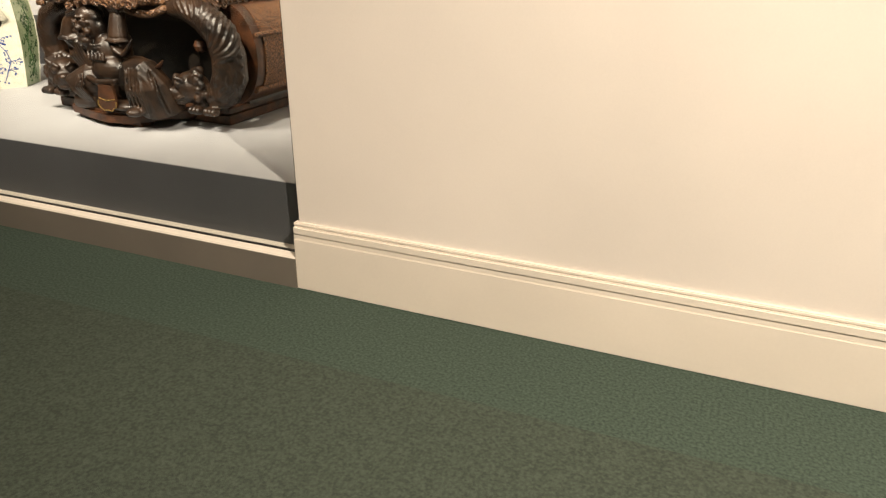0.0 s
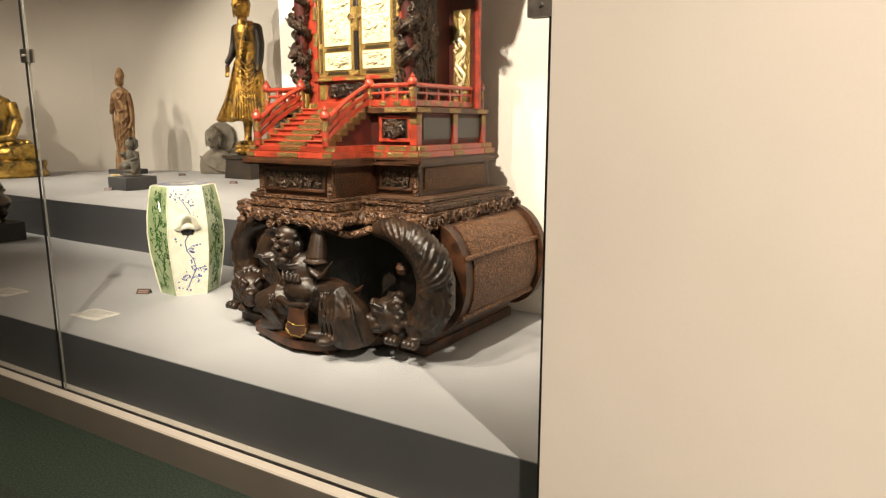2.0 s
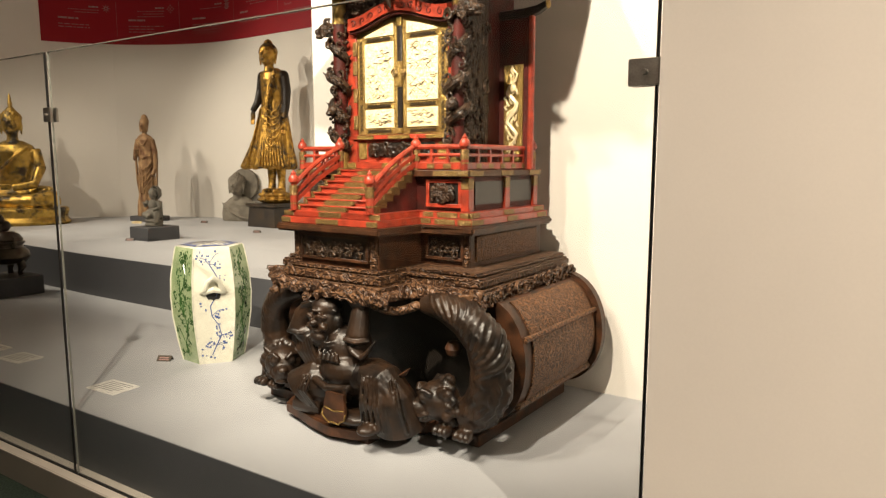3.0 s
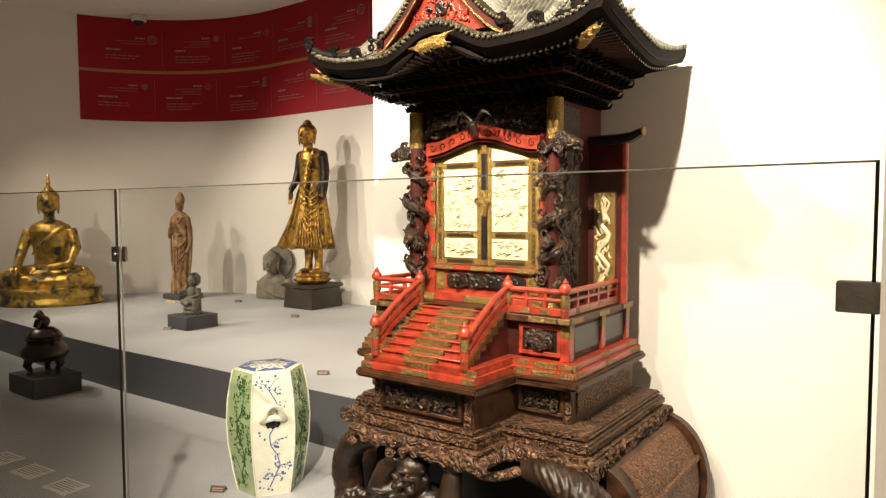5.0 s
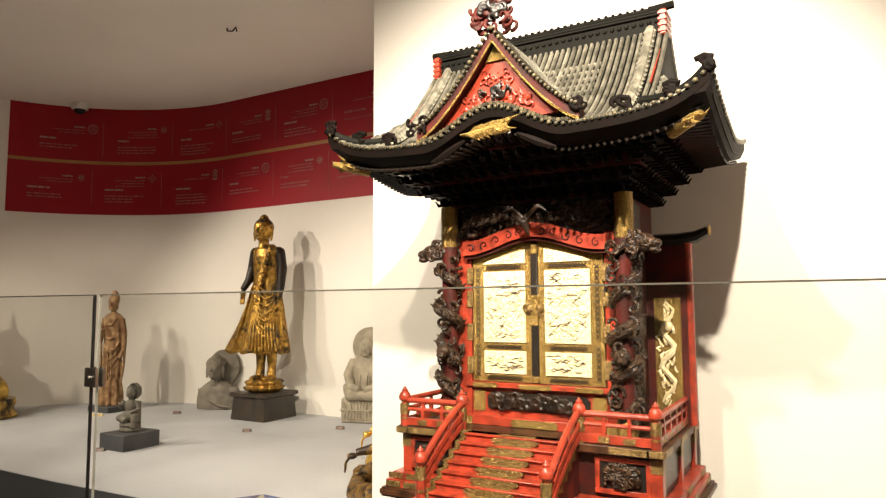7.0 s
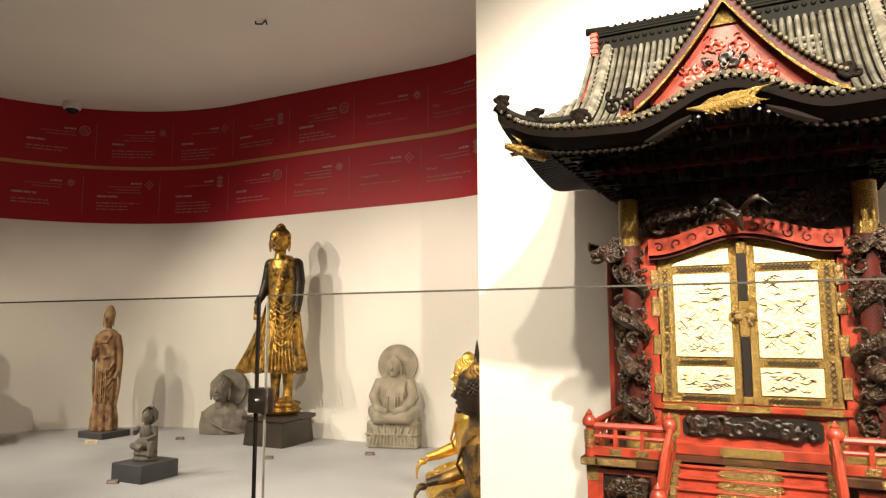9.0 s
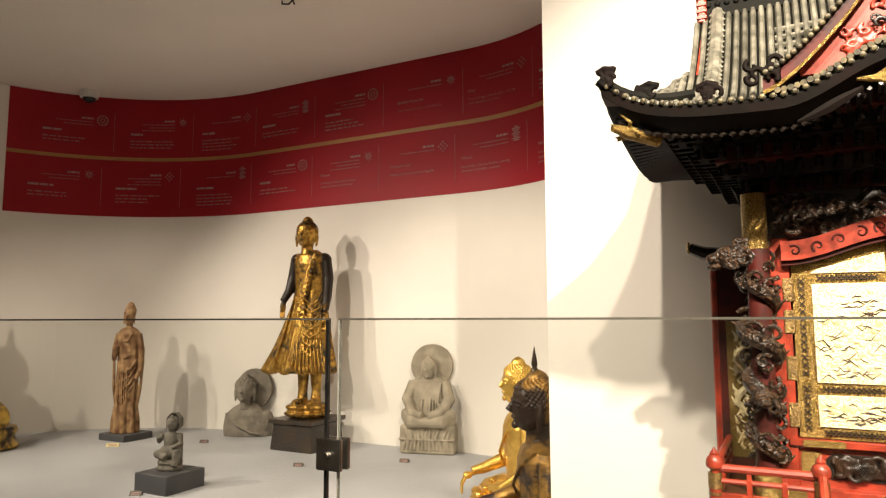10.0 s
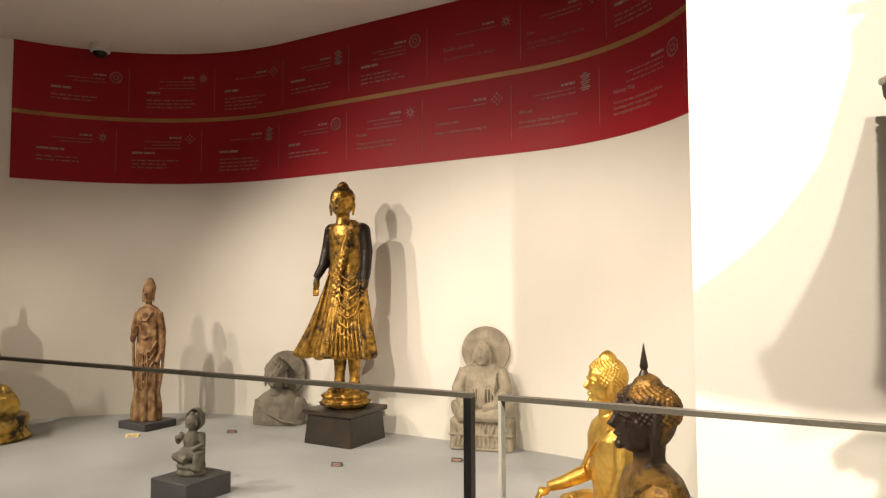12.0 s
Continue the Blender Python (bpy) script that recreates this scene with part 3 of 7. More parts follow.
for k in range(30):
    a, g = 2.39996 * k, 0.04 * math.sqrt(k / 30)
    ball(bm, (-2.178 + g * 1.15 * math.cos(a), 1.912 + g * 0.3, 0.548 + g * 0.75 * math.sin(a)), 0.0065, u=6, v=5)
tube(bm, [(-2.28, 2.0, 0.645), (-2.335, 1.97, 0.64), (-2.362, 1.955, 0.668), (-2.345, 1.96, 0.71), (-2.31, 1.965, 0.745)], [0.042, 0.044, 0.04, 0.033, 0.026], 12)
tube(bm, [(-2.14, 2.0, 0.65), (-2.11, 1.97, 0.645), (-2.10, 1.955, 0.68), (-2.10, 1.965, 0.735), (-2.098, 1.975, 0.775)], [0.042, 0.042, 0.038, 0.03, 0.024], 12)
for k in range(4):
    tube(bm, [(-2.118 + 0.014 * k, 1.955, 0.765), (-2.12 + 0.014 * k, 1.94, 0.783), (-2.12 + 0.014 * k, 1.955, 0.795)], 0.008, 6)
    tube(bm, [(-2.335 + 0.012 * k, 1.94, 0.735 + 0.004 * k), (-2.318 + 0.012 * k, 1.93, 0.755 + 0.004 * k)], 0.007, 6)
for q, w in (((-2.352, 1.95, 0.665), 0.046), ((-2.10, 1.95, 0.672), 0.043)):
    tube(bm, [(q[0] - w, q[1] + 0.01, q[2] - 0.004), (q[0] - w * 0.5, q[1] - w * 0.8, q[2] - 0.008), (q[0] + w * 0.5, q[1] - w * 0.8, q[2] - 0.012), (q[0] + w, q[1] + 0.01, q[2] - 0.012)], 0.007, 6)
for k in range(5):                  # hanging sleeve folds
    tube(bm, [(-2.375 + 0.02 * k, 1.955 - 0.006 * k, 0.645), (-2.35 + 0.018 * k, 1.94, 0.59), (-2.31 + 0.014 * k, 1.95, 0.53)], [0.008, 0.012, 0.007], 6)
tube(bm, [(-2.13, 1.95, 0.655), (-2.09, 1.93, 0.63), (-2.06, 1.93, 0.615), (-2.035, 1.93, 0.64), (-2.01, 1.935, 0.672)], [0.02, 0.022, 0.018, 0.014, 0.006], 8, 0.5)
tube(bm, [(-2.20, 2.02, 0.49), (-2.29, 1.965, 0.485), (-2.345, 1.945, 0.46), (-2.345, 1.945, 0.43), (-2.25, 1.96, 0.415)], [0.075, 0.078, 0.07, 0.055, 0.045], 16)
tube(bm, [(-2.16, 2.03, 0.50), (-2.04, 1.965, 0.545), (-1.985, 1.945, 0.55), (-1.965, 1.955, 0.50), (-1.955, 1.975, 0.44), (-1.955, 1.985, 0.40)], [0.065, 0.062, 0.058, 0.068, 0.078, 0.082], 16)
for k in range(8):                  # robe folds over both legs
    if k < 6:
        tube(bm, [(-2.25 - 0.015 * k, 1.892 + 0.0025 * k * k * 0.4, 0.54 - 0.005 * k), (-2.262 - 0.017 * k, 1.878 + 0.001 * k * k, 0.48), (-2.235 - 0.013 * k, 1.905, 0.42)], [0.003, 0.007, 0.004], 6)
    tube(bm, [(-2.035 + 0.016 * k, 1.898 + 0.003 * k * (k > 4), 0.575), (-2.03 + 0.018 * k, 1.885 + 0.004 * k * (k > 4), 0.49), (-2.035 + 0.021 * k, 1.90 + 0.005 * k * (k > 4), 0.405)], [0.003, 0.007, 0.005], 6)
ball(bm, (-2.008, 1.90, 0.408), (0.034, 0.05, 0.02))
ball(bm, (-2.10, 1.93, 0.415), (0.07, 0.05, 0.022))
tube(bm, [(-2.26, 1.915, 0.515), (-2.18, 1.89, 0.505), (-2.09, 1.905, 0.515)], [0.011, 0.013, 0.011], 8)
for x in (-2.17, -2.10):
    swirl(bm, (x, 1.893, 0.505), 0.014, 1.0, 0.006)
blended(part("carved_bearer", bm, M_BRONZEW, shrine, "dark bronzed carving of a crouching bearer"), 0.004)
bm = B()
flap = [(-2.168, 0.50), (-2.095, 0.50), (-2.088, 0.44), (-2.092, 0.418), (-2.108, 0.412), (-2.116, 0.402), (-2.14, 0.405), (-2.16, 0.402), (-2.176, 0.412), (-2.186, 0.424), (-2.182, 0.44)]
prism(bm, flap, 1.876, 1.886, "y")
apron = part("apron", bm, M_BROWNP, shrine, "brown apron hanging from the bearer's belt")
bm = B()
tube(bm, [(x, 1.876, z) for x, z in flap[2:]], 0.003, 6)
tube(bm, [(-2.176, 1.876, 0.45), (-2.135, 1.874, 0.442), (-2.092, 1.876, 0.45)], 0.0025, 6)
part("gilt_edge", bm, M_BRASS, apron, "gilt scalloped edge")
bm = B()
tube(bm, [(-2.0, 1.99, 0.555), (-1.95, 1.97, 0.56), (-1.92, 1.96, 0.58), (-1.90, 1.96, 0.60)], [0.012, 0.014, 0.012, 0.003], 8, 0.5)
part("sash_end", bm, M_BROWNP, shrine, "brown fluttering sash end")
bm = B()
lathe(bm, [(0.001, -0.028), (0.022, -0.018), (0.028, 0.0), (0.02, 0.02), (0.001, 0.028)], (-1.835, 2.1, 0.64), 14)
part("carved_ball", bm, M_BROWNP, shrine, "round dark carved ball")

# -- cloud-scroll cornice of the base
for z0, z1, g in ((0.785, 0.83, 0.0), (0.83, 0.862, -0.02), (0.862, 0.876, -0.035)):
    bm = B()
    cross(bm, 0.40 + g, 2.085 - g, 2.745, 0.235 + g, 1.945 - g, z0, z1, 0.008, 0.11)
    part("cornice_slab", bm, M_BROWN, shrine, "brown cornice slab carved with clouds")
bm = B()
for k in range(96):
    t = k / 95
    if t < 0.22:
        p = (X0 - 0.40 + 0.165 * t / 0.22, 2.078)
    elif t < 0.3:
        p = (X0 - 0.24, 2.078 - 0.135 * (t - 0.22) / 0.08)
    elif t < 0.62:
        p = (X0 - 0.235 + 0.47 * (t - 0.3) / 0.32, 1.938)
    elif t < 0.7:
        p = (X0 + 0.24, 1.94 + 0.135 * (t - 0.62) / 0.08)
    else:
        p = (X0 + 0.235 + 0.275 * (t - 0.7) / 0.3, 2.078)
    z = 0.806 + 0.014 * math.sin(k * 1.9) + rng.uniform(-0.012, 0.01)
    ball(bm, (p[0], p[1] + 0.004, z), (rng.uniform(0.018, 0.03), 0.013, rng.uniform(0.012, 0.018)), u=10, v=7)
    swirl(bm, (p[0], p[1] - 0.008, z), rng.uniform(0.012, 0.02), rng.uniform(0.7, 1.2), 0.0045, "y", rng.choice((-1, 1)), 0.5)
for k in range(15):                 # cloud lobes hanging between the openings
    f = k / 14
    ball(bm, (-2.06 + 0.13 * f, 1.975 + 0.06 * f, 0.775 - 0.02 * math.sin(3.14 * f)), (0.018, 0.018, 0.014), u=10, v=7)
blended(part("cloud_scrolls", bm, M_BROWN, shrine, "dark carved cloud scrolls"), 0.004)
bm = B()
for k in range(26):
    y = 2.10 + 0.62 * k / 25
    swirl(bm, (X0 + 0.512, y, 0.812 + rng.uniform(-0.018, 0.018)), 0.022, 1.0, 0.009, "x", rng.choice((-1, 1)), 0.8)
part("cloud_scrolls", bm, M_BROWN, shrine, "brown carved cloud scrolls")

# -- brown panelled storey
bm = B()
cross(bm, 0.388, 2.215, 2.70, 0.188, 2.0, 0.876, 0.986)
part("brown_storey", bm, M_BROWNP, shrine, "brown wooden panelled storey")
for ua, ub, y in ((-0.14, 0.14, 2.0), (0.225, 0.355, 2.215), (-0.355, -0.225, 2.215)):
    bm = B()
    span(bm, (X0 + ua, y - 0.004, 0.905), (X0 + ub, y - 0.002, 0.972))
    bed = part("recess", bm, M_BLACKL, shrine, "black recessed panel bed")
    bm = B()
    for z in (0.90, 0.975):
        span(bm, (X0 + ua - 0.01, y - 0.012, z - 0.005), (X0 + ub + 0.01, y - 0.001, z + 0.005), 0.001)
    for u in (ua - 0.006, ub + 0.006):
        span(bm, (X0 + u - 0.006, y - 0.0115, 0.896), (X0 + u + 0.006, y - 0.001, 0.979), 0.001)
    part("panel_frame", bm, M_BROWNP, bed)
    bm = B()
    relief(bm, (X0 + ua + 0.015, 0.915), (X0 + ub - 0.015, 0.955), y - 0.008, 0.013, int(95 * (ub - ua) / 0.28))
    blended(part("relief", bm, M_DARKW, bed, "dark carved dragon relief"), 0.0024)
for u in (-0.17, 0.17, -0.375, 0.375):
    y = 1.996 if abs(u) < 0.3 else 2.211
    bm = B()
    span(bm, (X0 + u - 0.012, y - 0.004, 0.878), (X0 + u + 0.012, y + 0.01, 0.986))
    for k in range(6):
        box(bm, (X0 + u, y - 0.004, 0.892 + 0.016 * k), (0.02, 0.004, 0.007), None)
    part("corner_stile", bm, M_BROWN, shrine)
bm = B()
span(bm, (X0 + 0.386, 2.24, 0.892), (X0 + 0.394, 2.66, 0.976), 0.002)
part("side_panel", bm, M_TAN, shrine, "side panel carved with scrolls")
bm = B()
span(bm, (X0 - 0.394, 2.24, 0.892), (X0 - 0.386, 2.66, 0.976), 0.002)
part("side_panel", bm, M_TAN, shrine, "side panel carved with scrolls")
bm = B()
cross(bm, 0.428, 2.165, 2.72, 0.228, 1.95, 0.986, 1.012, 0.007)
part("brown_ledge", bm, M_BROWNP, shrine, "rounded brown wooden ledge")

# -- red stepped plinth with brass mounts
for z0, z1, g in ((1.012, 1.034, 0.0), (1.034, 1.054, -0.014)):
    bm = B()
    cross(bm, 0.412 + g, 2.18 - g, 2.71, 0.212 + g, 1.965 - g, z0, z1, 0.002)
    st = part("red_step", bm, M_LAQ, shrine, "vermilion lacquered plinth step")
    zc = (z0 + z1) / 2
    for u, y, w in ((0, 1.965 - g, 0.05), (-0.19, 1.965 - g, 0.022), (0.19, 1.965 - g, 0.022), (0.31, 2.18 - g, 0.04), (0.385, 2.18 - g, 0.025), (-0.31, 2.18 - g, 0.04), (-0.385, 2.18 - g, 0.025), (0.235, 2.18 - g, 0.02)):
        bm = B()
        span(bm, (X0 + u - w, y - 0.0022, zc - 0.0085), (X0 + u + w, y, zc + 0.0085), 0.0008)
        part("brass_mount", bm, M_BRASSD, st)
    for y in (2.215, 2.44, 2.66):
        bm = B()
        span(bm, (X0 + 0.412 + g, y - 0.035, zc - 0.0085), (X0 + 0.4142 + g, y + 0.035, zc + 0.0085), 0.0008)
        part("brass_mount", bm, M_BRASSD, st)

# -- red balcony storey
bm = B()
span(bm, (X0 - 0.365, 2.23, 1.054), (X0 + 0.365, 2.69, 1.166))
part("balcony_storey", bm, M_LAQD, shrine, "dark red lacquered balcony storey")
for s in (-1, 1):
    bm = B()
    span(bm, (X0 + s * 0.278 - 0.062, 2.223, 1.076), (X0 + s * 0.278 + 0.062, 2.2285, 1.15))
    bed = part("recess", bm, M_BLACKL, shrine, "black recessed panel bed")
    bm = B()
    for z in (1.072, 1.152):
        span(bm, (X0 + s * 0.278 - 0.07, 2.216, z - 0.006), (X0 + s * 0.278 + 0.07, 2.229, z + 0.006), 0.001)
    for d in (-0.064, 0.064):
        span(bm, (X0 + s * 0.278 + d - 0.006, 2.217, 1.067), (X0 + s * 0.278 + d + 0.006, 2.229, 1.157), 0.001)
    part("panel_frame", bm, M_LAQ, bed, "vermilion panel frame")
    bm = B()
    relief(bm, (X0 + s * 0.278 - 0.045, 1.09), (X0 + s * 0.278 + 0.045, 1.135), 2.216, 0.014, 60)
    blended(part("relief", bm, M_DARKW, bed, "dark carved lion relief"), 0.0024)
    for y0, y1 in ((2.27, 2.45), (2.49, 2.66)):
        bm = B()
        span(bm, (X0 + s * 0.365 - 0.003, y0, 1.075), (X0 + s * 0.365 + 0.003, y1, 1.15))
        part("side_board", bm, M_BLACKL, shrine, "black lacquered side board")
    for y in (2.235, 2.47, 2.68):
        bm = B()
        span(bm, (X0 + s * 0.36 - 0.016, y - 0.016, 1.054), (X0 + s * 0.36 + 0.016, y + 0.016, 1.166), 0.002)
        po = part("red_post", bm, M_LAQ, shrine)
        bm = B()
        span(bm, (X0 + s * 0.36 - 0.017, y - 0.0175, 1.126), (X0 + s * 0.36 + 0.0175, y + 0.014, 1.162), 0.001)
        part("brass_cap", bm, M_BRASSD, po)
bm = B()
span(bm, (X0 - 0.385, 2.2, 1.166), (X0 + 0.385, 2.705, 1.187), 0.002)
deck = part("balcony_deck", bm, M_BROWNP, shrine, "worn brown balcony deck edge")
for u, w in ((-0.30, 0.05), (0.30, 0.05), (-0.365, 0.022), (0.365, 0.022)):
    bm = B()
    span(bm, (X0 + u - w, 2.1975, 1.168), (X0 + u + w, 2.2, 1.185), 0.0008)
    part("brass_mount", bm, M_BRASSD, deck)
for y in (2.25, 2.45, 2.65):
    bm = B()
    span(bm, (X0 + 0.385, y - 0.04, 1.168), (X0 + 0.3875, y + 0.04, 1.185), 0.0008)
    part("brass_mount", bm, M_BRASSD, deck)

# -- stairs
NS = 7
RISE, RUN = (1.187 - 1.054) / NS, (2.225 - 1.995) / NS
stairs = None
for k in range(NS):
    y, z = 1.995 + RUN * k, 1.054 + RISE * k
    bm = B()
    span(bm, (X0 - 0.15, y, z), (X0 + 0.15, 2.235, z + RISE - 0.0035), 0.0)
    span(bm, (X0 - 0.152, y - 0.006, z + RISE - 0.0045), (X0 + 0.152, 2.235, z + RISE), 0.001)
    sp = part("stair_step", bm, M_LAQ, shrine, "vermilion lacquered stair step")
    bm = B()
    o = [(-0.062, 0.002), (-0.05, 0.0), (0.05, 0.0), (0.062, 0.002), (0.068, 0.008), (0.062, 0.0135), (0.05, 0.0152), (-0.05, 0.0152), (-0.062, 0.0135), (-0.068, 0.008)]
    prism(bm, [(X0 + u, z + q) for u, q in o], y - 0.0085, y, "y")
    prism(bm, [(X0 + u * 0.9, y + 0.004 + q) for u, q in ((-0.062, 0), (0.062, 0), (0.055, 0.022), (-0.055, 0.022))], z + RISE, z + RISE + 0.0012)
    part("runner_plate", bm, M_BRASSD, sp, "tarnished brass runner plate")
    for s in (-1, 1):
        bm = B()
        span(bm, (X0 + s * 0.158 - 0.008, y - 0.004, z - 0.004), (X0 + s * 0.158 + 0.008, y + RUN * 1.2, z + RISE + 0.003), 0.0015)
        part("stringer_block", bm, M_BRASSD, sp)
for s in (-1, 1):
    bm = B()
    prism(bm, [(1.99, 1.054), (2.225, 1.054), (2.225, 1.17), (2.2, 1.17)], X0 + s * 0.151, X0 + s * 0.164, "x")
    part("stringer", bm, M_LAQD, shrine)


# -- balustrade
def newel(u, y, z0, z1, r=0.0125):
    x = X0 + u
    bm = B()
    h = z1 - 0.052
    lathe(bm, [(r, z0), (r, h)], (x, y, 0), 10)
    post = part("newel", bm, M_LAQ, shrine, "vermilion round newel post")
    bm = B()
    lathe(bm, [(r + 0.0016, h - 0.03), (r + 0.0016, h), (r + 0.0002, h + 0.001)], (x, y, 0), 10)
    part("brass_sleeve", bm, M_BRASSD, post)
    for z in (z0 + 0.02, z0 + 0.05):
        bm = B()
        lathe(bm, [(r + 0.0012, z), (r + 0.0012, z + 0.006)], (x, y, 0), 10)
        part("brass_band", bm, M_BRASSD, post)
    bm = B()
    lathe(bm, [(r * 0.7, h), (r * 0.75, h + 0.006), (r * 1.35, h + 0.012), (r * 1.45, h + 0.02), (r * 1.2, h + 0.03), (r * 0.7, h + 0.036), (r * 0.75, h + 0.040), (r * 0.4, h + 0.045), (0.001, z1)], (x, y, 0), 10)
    part("finial", bm, M_LAQ, post, "onion-shaped finial")


RB, RT = 1.187, 1.30
for s in (-1, 1):
    newel(s * 0.365, 2.212, RB, RT + 0.003)
    newel(s * 0.365, 2.67, RB, RT + 0.003)
    newel(s * 0.172, 2.212, RB - 0.02, RT + 0.003)
    newel(s * 0.168, 1.982, 1.054, 1.188)


def rail(a, b, r, mat=None, label=""):
    bm = B()
    tube(bm, [a, b], r, 8)
    part("rail", bm, mat or M_LAQ, shrine, label)


for s in (-1, 1):
    runs = [((X0 + s * 0.365, 2.212), (X0 + s * 0.172, 2.212)), ((X0 + s * 0.365, 2.212), (X0 + s * 0.365, 2.67))]
    for (ax, ay), (bx, by) in runs:
        rail((ax, ay, 1.262), (bx, by, 1.262), 0.0085)
        rail((ax, ay, 1.236), (bx, by, 1.236), 0.0055)
        bm = B()
        d = Vector((bx - ax, by - ay, 0))
        ang = math.atan2(d.y, d.x)
        box(bm, ((ax + bx) / 2, (ay + by) / 2, 1.201), (d.length, 0.012, 0.022), Matrix.Rotation(ang, 4, "Z"), 0.001)
        kick = part("bottom_rail", bm, M_LAQ, shrine)
        cnt = 2 if d.length < 0.3 else 5
        for k in range(1, cnt + 1):
            p = Vector((ax, ay, 0)) + d * k / (cnt + 1)
            bm = B()
            box(bm, (p.x, p.y, 1.227), (0.011, 0.011, 0.034), Matrix.Rotation(ang, 4, "Z"), 0.001)
            box(bm, (p.x, p.y, 1.247), (0.009, 0.009, 0.02), Matrix.Rotation(ang, 4, "Z"), 0.001)
            part("baluster", bm, M_LAQ, kick)
            bm = B()
            box(bm, (p.x, p.y, 1.2), (0.03, 0.0145, 0.016), Matrix.Rotation(ang, 4, "Z"), 0.0005)
            part("brass_mount", bm, M_BRASSD, kick)
    # sloping stair rails
    x = X0 + s * 0.170
    def slope(y, up):
        f = (y - 1.982) / 0.23
        return (x, y, 1.062 + 0.13 * f + up + 0.012 * math.sin(math.pi * f))
    ys = [1.982 + 0.23 * k / 8 for k in range(9)]
    bm = B()
    tube(bm, [slope(y, 0.075) for y in ys], 0.0085, 8)
    part("stair_rail", bm, M_LAQ, shrine, "curved vermilion stair handrail")
    for up, hh in ((0.045, 0.014), (0.018, 0.016)):
        bm = B()
        rings(bm, [[(p[0] - 0.008, p[1], p[2] - hh / 2), (p[0] + 0.008, p[1], p[2] - hh / 2), (p[0] + 0.008, p[1], p[2] + hh / 2), (p[0] - 0.008, p[1], p[2] + hh / 2)] for p in (slope(y, up) for y in ys)])
        part("stair_rail", bm, M_LAQ, shrine, "vermilion stair rail plank")
    for f in (0.3, 0.62, 0.9):
        p = slope(1.982 + 0.23 * f, 0.0)
        bm = B()
        span(bm, (x - 0.005, p[1] - 0.005, p[2] + 0.004), (x + 0.005, p[1] + 0.005, p[2] + 0.072), 0.001)
        part("baluster", bm, M_LAQ, shrine)

# -- cella with its doors
bm = B()
span(bm, (X0 - 0.262, 2.37, 1.187), (X0 + 0.262, 2.70, 1.86))
part("cella_body", bm, M_LAQD, shrine, "dark red lacquered cella")
for u0, u1 in ((-0.262, -0.208), (0.208, 0.262)):
    bm = B()
    span(bm, (X0 + u0, 2.345, 1.187), (X0 + u1, 2.371, 1.745), 0.002)
    part("door_jamb", bm, M_LAQ, shrine, "vermilion door jamb")
bm = B()
span(bm, (X0 - 0.225, 2.338, 1.296), (X0 + 0.225, 2.372, 1.312), 0.002)
span(bm, (X0 - 0.25, 2.325, 1.187), (X0 + 0.25, 2.372, 1.214), 0.002)
span(bm, (X0 - 0.209, 2.352, 1.214), (X0 + 0.209, 2.372, 1.296))
sill = part("door_sill", bm, M_LAQ, shrine, "vermilion door sill")
bm = B()
o = [(-0.15, 1.231), (0.15, 1.231), (0.158, 1.239), (0.158, 1.272), (0.145, 1.284), (-0.145, 1.284), (-0.158, 1.272), (-0.158, 1.239)]
prism(bm, [(X0 + u, z) for u, z in o], 2.3495, 2.3535, "y")
bed = part("recess", bm, M_BLACKL, sill, "black recess")
bm = B()
relief(bm, (X0 - 0.14, 1.243), (X0 + 0.14, 1.272), 2.346, 0.015, 110)
blended(part("relief", bm, M_BRONZEW, sill, "dark carved dragon relief"), 0.0024)
for u, w, z, hz in ((0, 0.07, 1.2, 0.011), (-0.225, 0.028, 1.2, 0.011), (0.225, 0.028, 1.2, 0.011), (-0.185, 0.02, 1.255, 0.03), (0.185, 0.02, 1.255, 0.03), (0.0, 0.05, 1.304, 0.007), (-0.16, 0.04, 1.304, 0.007), (0.16, 0.04, 1.304, 0.007)):
    y = 2.325 if z < 1.21 else (2.352 if z < 1.29 else 2.338)
    bm = B()
    o = [(-w, -hz * 0.5), (-w * 0.9, -hz), (w * 0.9, -hz), (w, -hz * 0.5), (w, hz * 0.5), (w * 0.9, hz), (-w * 0.9, hz), (-w, hz * 0.5)]
    prism(bm, [(X0 + u + a, z + b) for a, b in o], y - 0.003, y, "y")
    part("brass_mount", bm, M_BRASS, sill)


def lift(u):
    """The cusped curve of the lintel and door heads."""
    a = min(abs(u) / 0.21, 1.0)
    return 0.046 * (0.5 + 0.5 * math.cos(math.pi * a))


bm = B()
us = [-0.222 + 0.444 * k / 24 for k in range(25)]
o = [(X0 + u, 1.693 + lift(u)) for u in us] + [(X0 + u, 1.735 + lift(u) * 1.0) for u in us[::-1]]
prism(bm, o, 2.318, 2.36, "y")
lin = part("lintel", bm, M_LAQ, shrine, "cusped vermilion lintel carved with scrolls")
bm = B()
for s in (-1, 1):
    for k, u in enumerate((0.195, 0.15, 0.11, 0.07, 0.035)):
        swirl(bm, (X0 + s * u, 2.318, 1.713 + lift(u)), 0.013, 1.1, 0.0028, "y", s)
part("scroll_line", bm, M_LAQD, lin)
bm = B()
o = [(X0 + u, 1.683 + lift(u)) for u in us] + [(X0 + u, 1.694 + lift(u)) for u in us[::-1]]
prism(bm, o, 2.327, 2.36, "y")
part("lintel_lip", bm, M_LAQD, lin)

